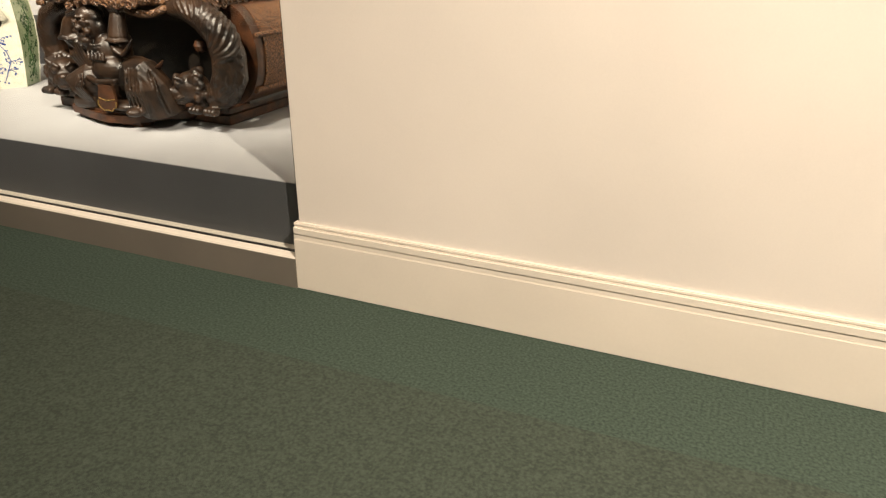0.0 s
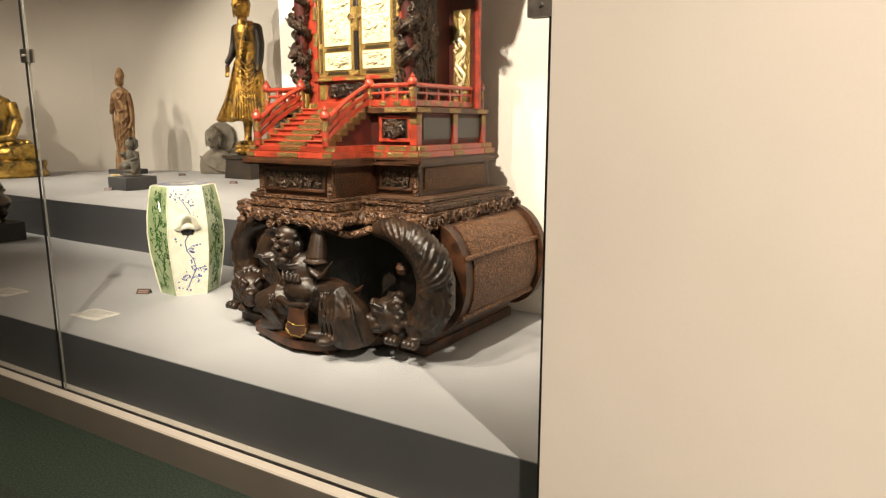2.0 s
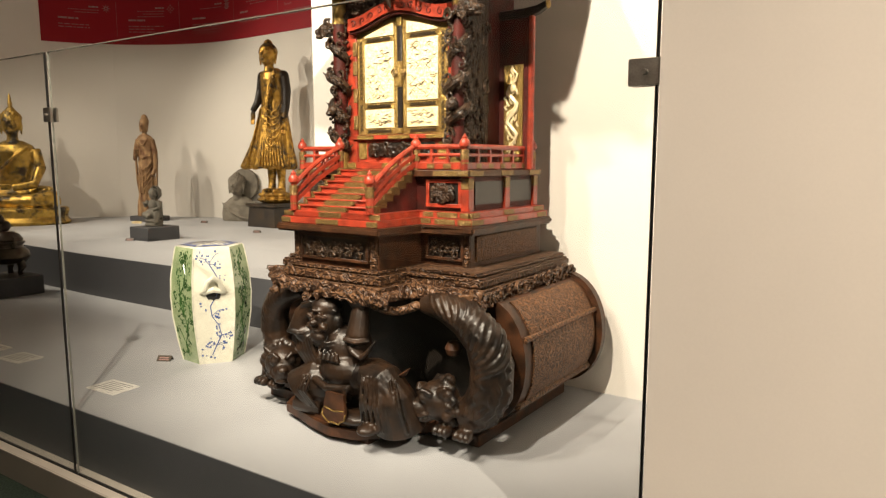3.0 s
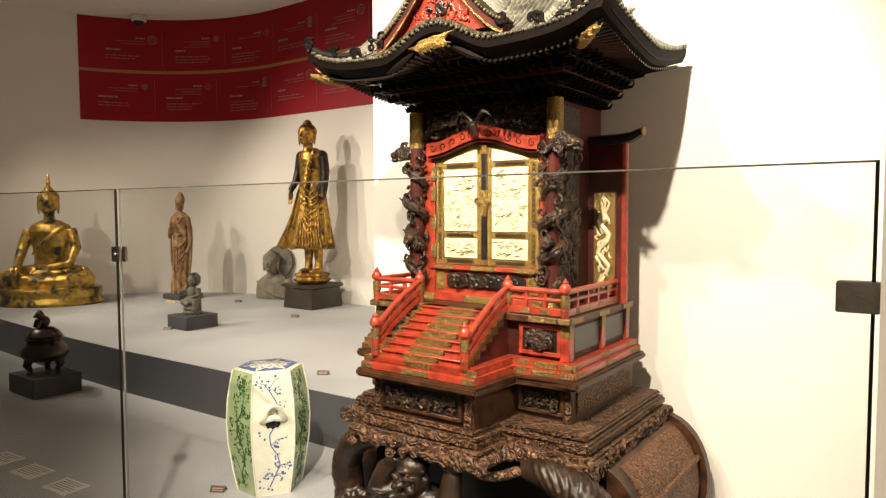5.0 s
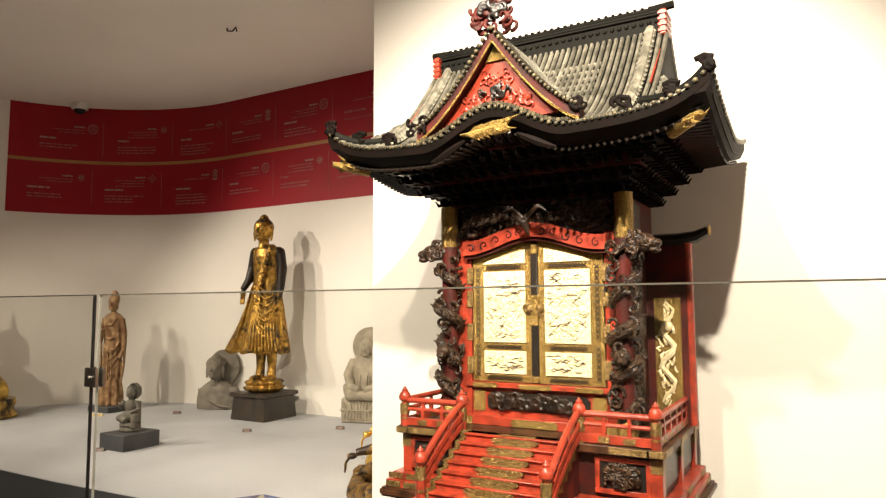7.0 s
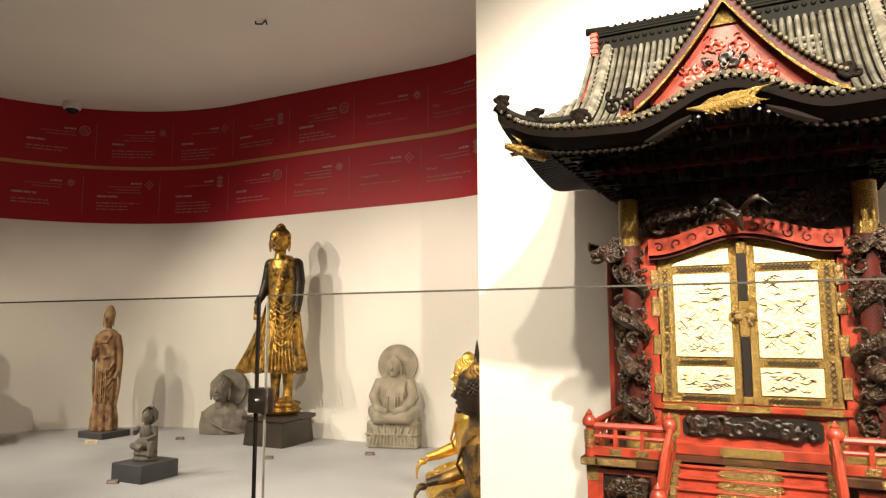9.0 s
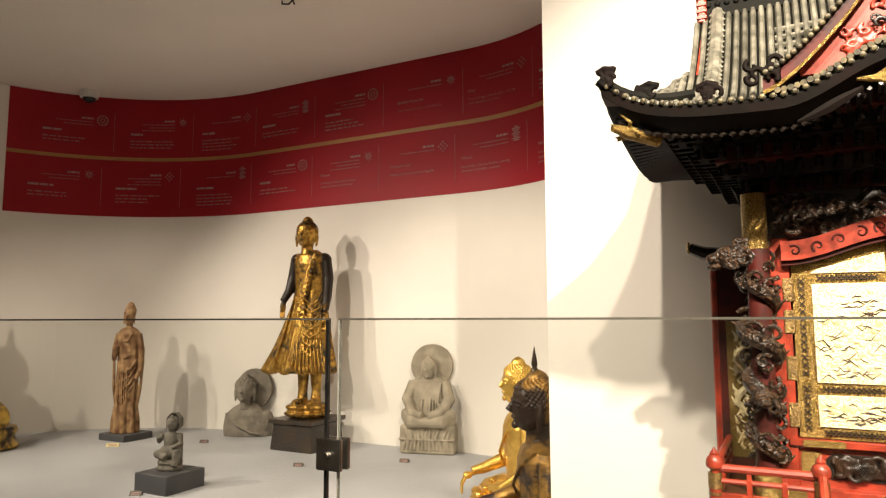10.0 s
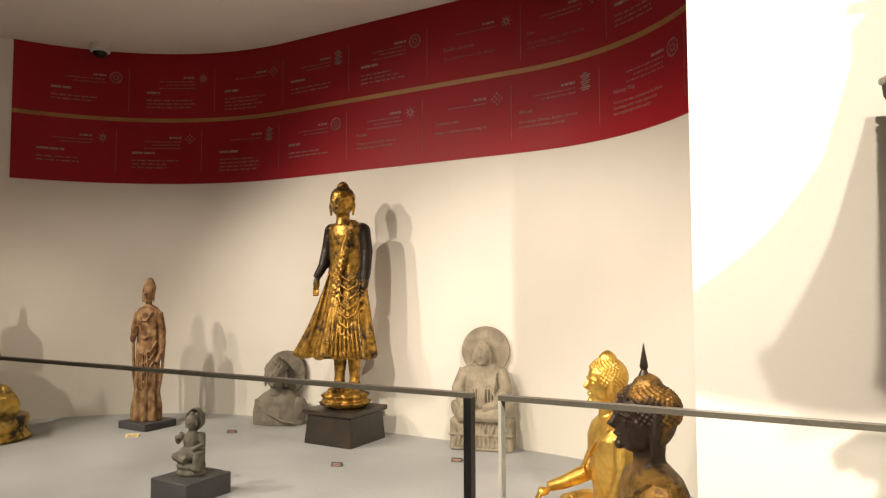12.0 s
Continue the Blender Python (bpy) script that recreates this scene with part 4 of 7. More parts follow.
for s in (-1, 1):
    a, b = sorted((s * 0.006, s * 0.204))
    bm = B()
    us2 = [a + (b - a) * k / 12 for k in range(13)]
    o = [(X0 + a, 1.314), (X0 + b, 1.314)] + [(X0 + u, 1.684 + lift(u)) for u in us2[::-1]]
    prism(bm, o, 2.349, 2.368, "y")
    leaf = part("door_leaf", bm, M_BRASS, shrine, "closed gilded door leaf in an engraved brass frame")
    ia, ib = sorted((s * 0.03, s * 0.166))
    for z0, z1 in ((1.338, 1.405), (1.43, 1.642)):
        bm = B()
        span(bm, (X0 + ia, 2.3455, z0), (X0 + ib, 2.35, z1), 0.001)
        pan = part("gilt_panel", bm, M_GILT, leaf, "pale gilded relief panel")
        # dark strokes paint the shade in the gilt panel's relief
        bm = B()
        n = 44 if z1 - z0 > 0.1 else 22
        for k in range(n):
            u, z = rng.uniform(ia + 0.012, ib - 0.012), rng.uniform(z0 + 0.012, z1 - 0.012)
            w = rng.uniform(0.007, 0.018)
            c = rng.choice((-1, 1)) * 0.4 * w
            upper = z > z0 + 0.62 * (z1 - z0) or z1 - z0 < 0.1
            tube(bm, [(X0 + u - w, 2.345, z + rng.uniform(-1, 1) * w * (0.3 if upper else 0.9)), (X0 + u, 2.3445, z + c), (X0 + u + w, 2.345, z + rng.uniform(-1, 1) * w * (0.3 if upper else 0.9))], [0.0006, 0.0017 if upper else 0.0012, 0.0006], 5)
        part("relief_shadow_line", bm, M_LATTICE_SHADE, pan)
        bm = B()
        for k in range(n):
            u, z = rng.uniform(ia + 0.014, ib - 0.014), rng.uniform(z0 + 0.014, z1 - 0.014)
            ball(bm, (X0 + u, 2.346, z), (rng.uniform(0.004, 0.010), 0.0022, rng.uniform(0.003, 0.011)), u=8, v=5)
        part("relief", bm, M_GILT2, pan, "pale gilt figures and clouds")
    bm = B()
    us3 = [ia + (ib - ia) * k / 8 for k in range(9)]
    o = [(X0 + ia, 1.665), (X0 + ib, 1.665)] + [(X0 + u, max(1.667, 1.668 + lift(u) * 0.85 - (0.012 if abs(u) > 0.15 else 0))) for u in us3[::-1]]
    prism(bm, o, 2.3455, 2.35, "y")
    part("gilt_panel", bm, M_GILT, leaf, "pale gilded head panel")
    bm = B()
    for zc in (1.326, 1.417, 1.654):
        for k in range(12):
            u = s * (0.05 + 0.1 * k / 11)
            for r in (45, -45):
                box(bm, (X0 + u, 2.347, zc), (0.0165, 0.003, 0.0026), Matrix.Rotation(radians(r), 4, "Y"))
    for zc in [1.335 + 0.0165 * k for k in range(21)]:
        if zc < 1.42 or zc > 1.45 and zc < 1.66:
            for u in (s * 0.186,):
                for r in (45, -45):
                    box(bm, (X0 + u, 2.347, zc), (0.0165, 0.003, 0.0026), Matrix.Rotation(radians(r), 4, "Y"))
    part("lattice", bm, M_LATTICE_SHADE, leaf, "dark diamond lattice")
    for z in (1.36, 1.46, 1.56, 1.63):
        bm = B()
        span(bm, (X0 + s * 0.212 - 0.011, 2.342, z - 0.026), (X0 + s * 0.212 + 0.011, 2.352, z + 0.026), 0.002)
        part("hinge_plate", bm, M_BRASSD, leaf)
    bm = B()
    ball(bm, (X0 + s * 0.014, 2.343, 1.53), (0.012, 0.008, 0.012))
    swirl(bm, (X0 + s * 0.024, 2.34, 1.528), 0.018, 0.6, 0.0045, "y", -s)
    part("door_handle", bm, M_BRASSD, leaf, "brass ring handle")
bm = B()
span(bm, (X0 - 0.011, 2.342, 1.314), (X0 + 0.011, 2.35, 1.725), 0.002)
stile = part("meeting_stile", bm, M_BLACKL, shrine, "black lacquered meeting stile")
for z0, z1 in ((1.316, 1.335), (1.48, 1.57), (1.69, 1.722)):
    bm = B()
    span(bm, (X0 - 0.0125, 2.3405, z0), (X0 + 0.0125, 2.349, z1), 0.002)
    part("brass_mount", bm, M_BRASS, stile)

# -- front posts, dragons, frieze
def coil(u, y, z0, z1, r, turns, thick, mat, label, parent, seed):
    r0 = random.Random(seed)
    bm = B()
    n = 60
    pts = []
    for i in range(n):
        f = i / (n - 1)
        a = turns * 6.28 * f + seed
        rr = r * (1 + 0.25 * math.sin(9 * f + seed))
        pts.append((X0 + u + rr * math.cos(a), y + rr * math.sin(a), z0 + (z1 - z0) * f))
    tube(bm, pts, [thick * (0.35 + 0.75 * math.sin(math.pi * min(1, 0.08 + 0.92 * i / n)) ** 0.6) for i in range(n)], 8)
    for i in range(2, n - 2, 2):
        p = Vector(pts[i])
        d = (p - Vector((X0 + u, y, p.z))).normalized()
        tube(bm, [p + d * thick * 0.6, p + d * thick * 1.5 + Vector((0, 0, 0.012))], [thick * 0.35, 0.0015], 5)
    for k in range(60):
        z = r0.uniform(z0, z1)
        a = r0.uniform(0, 6.28)
        p = (X0 + u + r * 1.05 * math.cos(a), y + r * 1.05 * math.sin(a) - 0.004, z)
        swirl(bm, p, r0.uniform(0.012, 0.024), 1.0, 0.006, "y", r0.choice((-1, 1)), 1.0)
    h = Vector((X0 + u, y - r - 0.01, z0 + (z1 - z0) * 0.36))
    ball(bm, h, (0.022, 0.02, 0.02))
    ball(bm, h + Vector((0.004, -0.02, -0.01)), (0.013, 0.016, 0.011))
    return part("coiled_dragon", bm, mat, parent, label)


for s in (-1, 1):
    bm = B()
    lathe(bm, [(0.024, 1.187), (0.024, 1.72)], (X0 + s * 0.268, 2.32, 0), 12)
    post = part("front_post", bm, M_LAQD, shrine, "round dark red front post")
    bm = B()
    lathe(bm, [(0.029, 1.187), (0.029, 1.245), (0.027, 1.25)], (X0 + s * 0.268, 2.32, 0), 12)
    part("brass_sleeve", bm, M_BRASS, post, "engraved brass foot sleeve")
    bm = B()
    lathe(bm, [(0.026, 1.70), (0.026, 1.845)], (X0 + s * 0.272, 2.325, 0), 12)
    part("brass_sleeve", bm, M_BRASS, post, "engraved brass sleeve")
    coil(s * 0.27, 2.316, 1.235, 1.70, 0.027, 4.2 * s, 0.017, M_DARKW, "dark carved dragon coiled round the post", post, 3 + s)
    # beam end carved as a beast's head
    bm = B()
    h = Vector((X0 + s * 0.325, 2.31, 1.705))
    ball(bm, h, (0.034, 0.028, 0.026))
    ball(bm, h + Vector((s * 0.03, -0.004, -0.004)), (0.02, 0.02, 0.014))
    ball(bm, h + Vector((s * 0.032, -0.004, -0.022)), (0.016, 0.015, 0.008))
    tube(bm, [h + Vector((-s * 0.06, 0.01, 0)), h], [0.022, 0.026], 8)
    for k in range(12):
        swirl(bm, h + Vector((-s * 0.02 + 0.01 * math.cos(k), -0.02, 0.024 * math.sin(k * 1.3))), 0.014, 1.0, 0.005)
    blended(part("beam_end", bm, M_DARKW, post, "dark beam end carved as a beast head"), 0.0024)
    # side reliefs, rear wing with gilt dragon panel
    bm = B()
    span(bm, (X0 + s * 0.262 - 0.006, 2.35, 1.19), (X0 + s * 0.262 + 0.012, 2.5, 1.83))
    slab = part("side_relief", bm, M_DARKW, shrine, "dark side panel densely carved with figures")
    bm = B()
    for k in range(120):
        p = (X0 + s * 0.272, rng.uniform(2.345, 2.495), rng.uniform(1.2, 1.68))
        if k % 2:
            ball(bm, p, (0.012, 0.012, rng.uniform(0.016, 0.034)), u=7, v=6)
        else:
            swirl(bm, p, rng.uniform(0.014, 0.024), 1.0, 0.008, "x", rng.choice((-1, 1)), s * 0.8)
    for k in range(30):
        ball(bm, (X0 + s * 0.262 + rng.uniform(-0.01, 0.012) * s, 2.335 + rng.uniform(-0.012, 0.01), rng.uniform(1.2, 1.8)), (0.014, 0.012, rng.uniform(0.015, 0.03)), u=7, v=6)
    blended(part("relief", bm, M_DARKW, slab, "dark carved figures"), 0.0024)
    bm = B()
    span(bm, (X0 + s * 0.262, 2.60, 1.187), (X0 + s * 0.385, 2.615, 1.72))
    wing = part("wing_screen", bm, M_LAQD, shrine, "dark red wing screen")
    bm = B()
    xa, xb = sorted((X0 + s * 0.285, X0 + s * 0.362))
    span(bm, (xa, 2.594, 1.215), (xb, 2.6, 1.56), 0.001)
    gp = part("gilt_panel", bm, M_BRASS, wing, "gold panel")
    bm = B()
    xm = (xa + xb) / 2
    path = [(xm + 0.02 * math.sin(i * 1.25), 2.588, 1.545 - 0.021 * i) for i in range(15)]
    tube(bm, path, [0.003 + 0.0065 * math.sin(math.pi * i / 14) for i in range(15)], 6)
    ball(bm, (xm + 0.004, 2.586, 1.475), (0.013, 0.008, 0.015), u=8, v=6)
    for k in range(46):
        f = k / 45
        px, pz = xm + rng.uniform(-0.028, 0.028) * (0.5 + 0.5 * math.sin(3.1 * f)), 1.232 + 0.305 * f
        tube(bm, [(px, 2.592, pz), (px + rng.uniform(-0.008, 0.008), 2.587, pz + 0.008), (px + rng.uniform(-0.012, 0.012), 2.59, pz + 0.02)], [0.005, 0.004, 0.001], 5)
    part("gilt_dragon", bm, M_GILT2, gp, "pale gilt dragon relief")
    bm = B()
    lathe(bm, [(0.013, 1.187), (0.013, 1.735)], (X0 + s * 0.385, 2.612, 0), 10)
    part("wing_post", bm, M_LAQ, wing, "slim vermilion post")
    bm = B()
    tube(bm, [(X0 + s * 0.25, 2.61, 1.735), (X0 + s * 0.36, 2.61, 1.735), (X0 + s * 0.41, 2.61, 1.742), (X0 + s * 0.445, 2.61, 1.758)], [0.02, 0.02, 0.018, 0.014], 8)
    part("wing_beam", bm, M_BLACKL, wing, "black upturned beam")
    bm = B()
    ball(bm, (X0 + s * 0.448, 2.61, 1.758), (0.006, 0.017, 0.017), u=8, v=6)
    part("brass_cap", bm, M_BRASS, wing)

bm = B()
span(bm, (X0 - 0.26, 2.345, 1.745), (X0 + 0.26, 2.365, 1.85))
fr = part("frieze", bm, M_BLACKL, shrine, "black frieze board")
bm = B()
relief(bm, (X0 - 0.24, 1.765), (X0 + 0.24, 1.83), 2.337, 0.019, 190)
blended(part("relief", bm, M_DARKW, fr, "dark carved birds and foliage"), 0.0024)
bm = B()
tube(bm, [(X0 - 0.05, 2.29, 1.81), (X0, 2.28, 1.775), (X0 + 0.01, 2.285, 1.74)], [0.004, 0.014, 0.004], 8)
for s in (-1, 1):
    for k in range(5):
        tube(bm, [(X0, 2.285, 1.785), (X0 + s * (0.025 + 0.006 * k), 2.275, 1.81 + 0.004 * k), (X0 + s * (0.04 + 0.01 * k), 2.27, 1.825 - 0.008 * k)], [0.006, 0.005, 0.0015], 5)
blended(part("carved_bird", bm, M_BRONZEW, fr, "dark carved bird with spread wings"), 0.0024)

# -- bracket tiers under the eaves
bm = B()
span(bm, (-0.008, -0.012, 0.004), (0.008, 0.04, 0.018))
ball(bm, (0, -0.008, 0.022), (0.01, 0.013, 0.008), u=6, v=5)
tube(bm, [(0, 0, 0.01), (0, -0.026, 0.008), (0, -0.036, 0.022)], [0.006, 0.005, 0.002], 5)
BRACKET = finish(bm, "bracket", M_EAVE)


def bracket(p, turn, parent):
    ob = new("bracket", BRACKET)
    ob.parent, ob.matrix_parent_inverse = parent, top(parent).inverted()
    ob.matrix_basis = Matrix.Translation(p) @ Matrix.Rotation(radians(turn), 4, "Z")


for k in range(5):
    f = k / 4
    z = 1.845 + 0.031 * k
    w, yf, yb2 = 0.28 + 0.16 * f, 2.315 - 0.19 * f, 2.705
    bm = B()
    span(bm, (X0 - w + 0.02, yf + 0.02, z), (X0 + w - 0.02, yb2, z + 0.031))
    tier = part("bracket_tier", bm, M_BLACKL if k % 2 else M_LAQD, shrine, "dark lacquered bracket tier")
    n = 17 + 2 * k
    for i in range(n):
        x = X0 - w + 2 * w * i / (n - 1)
        bracket((x, yf, z), 0, tier)
    for s in (-1, 1):
        for i in range(12):
            bracket((X0 + s * w, yf + (yb2 - yf) * i / 12, z), 90 * s, tier)

# -- roof
HW, YE, YR, YB, ZE, ZR = 0.54, 2.06, 2.45, 2.74, 1.985, 2.335


def bell(u):
    a = abs(u) / 0.21
    return 0.072 * (0.5 + 0.5 * math.cos(math.pi * a)) - 0.004 if a < 1 else -0.004 * max(0, 2 - a)


def roof_z(u, y, gable=True):
    s = min(1, max(0, (YR - y) / (YR - YE)))
    if y > YR:
        s = min(1, (y - YR) / (YB - YR) * 0.8)
    z = ZE + (ZR - ZE) * (1 - s) ** 1.55
    if y < YR:
        z += bell(u) * s ** 2.5
    e = min(1.0, abs(u) / HW)
    z += 0.075 * e ** 7 * s ** 1.4
    if abs(u) > 0.385:
        q = (abs(u) - 0.385) / (HW - 0.385)
        z = min(z, ZE + 0.075 * e ** 7 * s ** 1.4 + 0.16 * max(0.0, 1 - q) ** 1.4)
    if gable and 2.115 < y < 2.46 and abs(u) < 0.215:
        z = max(z, 2.045 + 0.225 * (1 - abs(u) / 0.215) ** 1.35)
    return z


us = sorted({round(-HW + 2 * HW * i / 66, 4) for i in range(67)} | {-0.386, -0.384, 0.384, 0.386})
ys = sorted({round(YE + (YB - YE) * j / 40, 4) for j in range(41)} | {2.114, 2.116})
bm = B()
grid = [[bm.verts.new((X0 + u, y, roof_z(u, y))) for u in us] for y in ys]
low = [[bm.verts.new((X0 + u, y, roof_z(u, y) - (0.035 if YE + 0.05 < y < YB - 0.05 else 0.022))) for u in us] for y in ys]
for j in range(len(ys) - 1):
    for i in range(len(us) - 1):
        bm.faces.new((grid[j][i], grid[j][i + 1], grid[j + 1][i + 1], grid[j + 1][i]))
        bm.faces.new((low[j][i], low[j + 1][i], low[j + 1][i + 1], low[j][i + 1]))
for i in range(len(us) - 1):
    bm.faces.new((grid[0][i], low[0][i], low[0][i + 1], grid[0][i + 1]))
    bm.faces.new((grid[-1][i], grid[-1][i + 1], low[-1][i + 1], low[-1][i]))
for j in range(len(ys) - 1):
    bm.faces.new((grid[j][0], grid[j + 1][0], low[j + 1][0], low[j][0]))
    bm.faces.new((grid[j][-1], low[j][-1], low[j + 1][-1], grid[j + 1][-1]))
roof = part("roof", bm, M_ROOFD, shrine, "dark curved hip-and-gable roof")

for k in range(59):
    u = -HW + 0.012 + (2 * HW - 0.024) * k / 58
    y1 = YR - 0.01 if abs(u) < 0.38 else 2.7
    n = 14
    pts = [(X0 + u, YE - 0.004 + (y1 - YE) * j / n, roof_z(u, YE + (y1 - YE) * j / n, False) + 0.003) for j in range(n + 1)]
    bm = B()
    tube(bm, pts, 0.0066, 6)
    rib = part("tile_rib", bm, M_ROOF, roof)
    bm = B()
    ball(bm, (X0 + u, YE - 0.006, roof_z(u, YE) + 0.003), (0.0058, 0.0045, 0.0058), u=8, v=5)
    part("tile_end", bm, M_TILEEND, rib)
for s in (-1, 1):
    for k in range(11):
        y = 2.13 + 0.024 * k
        pts = [(X0 + s * 0.21 * j / 8, y, roof_z(0.21 * j / 8, y) + 0.003) for j in range(9)]
        bm = B()
        tube(bm, pts, 0.0066, 6)
        part("tile_rib", bm, M_ROOF, roof)
    for k in range(30):
        y = YE + 0.015 + (YB - YE - 0.03) * k / 29
        pts = [(X0 + s * (0.392 + (HW - 0.388) * j / 6), y, roof_z(0.392 + (HW - 0.392) * j / 6, y) + 0.003) for j in range(7)]
        bm = B()
        tube(bm, pts, 0.0062, 6)
        ball(bm, pts[-1], (0.006, 0.008, 0.008), u=8, v=5)
        part("tile_rib", bm, M_ROOF, roof)
    # descending ridges, corner ridges, ornaments
    bm = B()
    tube(bm, [(X0 + s * 0.335, YR - 0.01 - 0.38 * j / 12, roof_z(0.335, YR - 0.01 - 0.38 * j / 12) + 0.012) for j in range(12)], 0.0155, 8)
    for j in range(22):
        y = YR - 0.02 - 0.35 * j / 21
        tube(bm, [(X0 + s * 0.335 - 0.016, y, roof_z(0.335, y) + 0.012), (X0 + s * 0.335, y, roof_z(0.335, y) + 0.03), (X0 + s * 0.335 + 0.016, y, roof_z(0.335, y) + 0.012)], 0.0055, 5)
    part("descending_ridge", bm, M_ROOF, roof, "ribbed descending ridge")
    bm = B()
    tube(bm, [(X0 + s * (0.37 + (HW - 0.365) * j / 10), YR - 0.3 - (YR - 0.3 - YE) * j / 10, roof_z(0.37 + (HW - 0.37) * j / 10, YR - 0.3 - (YR - 0.3 - YE) * j / 10) + 0.012) for j in range(11)], 0.0145, 8)
    part("corner_ridge", bm, M_ROOFD, roof, "dark corner ridge")
    for u, y in ((0.335, 2.09), (0.45, 2.11), (0.53, 2.068)):
        bm = B()
        z = roof_z(u, y)
        for k in range(7):
            swirl(bm, (X0 + s * u + rng.uniform(-0.016, 0.016), y - 0.012, z + 0.02 + rng.uniform(-0.01, 0.014)), 0.013, 0.9, 0.006)
        tube(bm, [(X0 + s * u - 0.02, y - 0.01, z + 0.035), (X0 + s * u, y - 0.012, z + 0.042), (X0 + s * u + 0.02, y - 0.01, z + 0.035)], 0.0075, 6)
        blended(part("ridge_ornament", bm, M_EAVE, roof, "dark carved ridge-end ornament"), 0.0024)
    # gilt dragon noses below the eave corners
    bm = B()
    p = Vector((X0 + s * 0.49, 2.085, 1.955))
    tube(bm, [p + Vector((-s * 0.05, 0.05, -0.01)), p, p + Vector((s * 0.03, -0.03, 0.008))], [0.016, 0.015, 0.008], 8)
    for k in range(9):
        q = p + Vector((rng.uniform(-0.02, 0.03) * 1.0, rng.uniform(-0.03, 0.02), rng.uniform(-0.018, 0.018)))
        tube(bm, [p, q, q + Vector((s * 0.02, -0.01, rng.uniform(-0.01, 0.02)))], [0.006, 0.005, 0.0015], 5)
    blended(part("eave_dragon", bm, M_BRASS, roof, "gilt dragon head under the eave corner"), 0.0024)

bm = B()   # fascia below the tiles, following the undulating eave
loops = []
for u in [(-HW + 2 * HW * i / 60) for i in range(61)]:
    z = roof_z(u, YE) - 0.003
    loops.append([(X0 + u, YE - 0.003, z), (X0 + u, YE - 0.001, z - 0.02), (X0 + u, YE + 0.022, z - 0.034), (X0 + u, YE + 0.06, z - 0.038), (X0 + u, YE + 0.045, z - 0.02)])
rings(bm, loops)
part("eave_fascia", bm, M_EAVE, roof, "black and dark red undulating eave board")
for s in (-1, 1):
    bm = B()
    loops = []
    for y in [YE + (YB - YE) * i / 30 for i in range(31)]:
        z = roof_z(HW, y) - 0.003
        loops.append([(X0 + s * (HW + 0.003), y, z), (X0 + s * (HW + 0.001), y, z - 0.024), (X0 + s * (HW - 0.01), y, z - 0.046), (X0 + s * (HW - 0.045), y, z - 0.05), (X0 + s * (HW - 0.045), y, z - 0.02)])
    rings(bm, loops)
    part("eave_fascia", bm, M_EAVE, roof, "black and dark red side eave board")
for k in range(58):
    u = -HW + 0.03 + (2 * HW - 0.06) * k / 57
    bm = B()
    tube(bm, [(X0 + u, YE + 0.02, roof_z(u, YE) - 0.058), (X0 + u * 0.86, 2.2, 1.965)], 0.0045, 4)
    part("rafter", bm, M_BLACKL, roof)
for s in (-1, 1):
    for k in range(34):
        y = YE + 0.04 + (YB - YE - 0.06) * k / 33
        bm = B()
        tube(bm, [(X0 + s * (HW - 0.02), y, roof_z(HW, y) - 0.058), (X0 + s * 0.38, y, 1.965)], 0.0045, 4)
        part("rafter", bm, M_BLACKL, roof)
bm = B()
for s in (-1, 1):
    tube(bm, [(X0 + s * u, YE + 0.0, roof_z(u, YE) - 0.055) for u in (0.075, 0.105, 0.13, 0.155, 0.18)], [0.003, 0.007, 0.008, 0.006, 0.002], 6, 1.4)
part("gable_wing", bm, M_EAVE, roof, "near-black curved gable pendants")
bm = B()
tube(bm, [(X0 - 0.085, YE - 0.008, 1.992), (X0 - 0.03, YE - 0.014, 1.985), (X0 + 0.02, YE - 0.014, 1.995), (X0 + 0.06, YE - 0.01, 2.01)], [0.003, 0.011, 0.011, 0.004], 8)
for k in range(16):
    f = k / 15
    p = Vector((X0 - 0.06 + 0.11 * f, YE - 0.012, 1.99 + 0.012 * f))
    up = 1 if k % 2 else -1
    tube(bm, [p, p + Vector((0.018, -0.006, 0.012 * up)), p + Vector((0.042, -0.002, 0.02 * up + rng.uniform(-0.005, 0.005)))], [0.006, 0.0045, 0.001], 5)
blended(part("gable_pendant", bm, M_BRASS, roof, "gilt carved phoenix pendant"), 0.0024)

# gable above: red relief field, tiled barge boards
bm = B()
gu = [-0.19 + 0.38 * i / 20 for i in range(21)]


def gable_z(u):
    return 2.045 + 0.225 * (1 - min(1, abs(u) / 0.215)) ** 1.35


o = [(X0 - 0.17, 2.03), (X0 + 0.17, 2.03)] + [(X0 + u, gable_z(u) - 0.012) for u in gu[::-1] if abs(u) < 0.172]
prism(bm, o, 2.104, 2.114, "y")
gab = part("gable_field", bm, M_LAQ, roof, "vermilion gable field")
bm = B()
relief(bm, (X0 - 0.1, 2.06), (X0 + 0.1, 2.105), 2.103, 0.013, 80, 0.3)
relief(bm, (X0 - 0.04, 2.11), (X0 + 0.04, 2.17), 2.103, 0.012, 34, 0.3)
blended(part("relief", bm, M_LAQ, gab, "vermilion carved clouds"), 0.0024)
bm = B()
relief(bm, (X0 - 0.05, 2.08), (X0 + 0.05, 2.13), 2.096, 0.012, 14)
blended(part("relief", bm, M_BLACKL, gab, "black carved cloud knots"), 0.0024)
bm = B()
prism(bm, [(X0 - 0.03, 2.195), (X0 + 0.03, 2.195), (X0, 2.245)], 2.098, 2.105, "y")
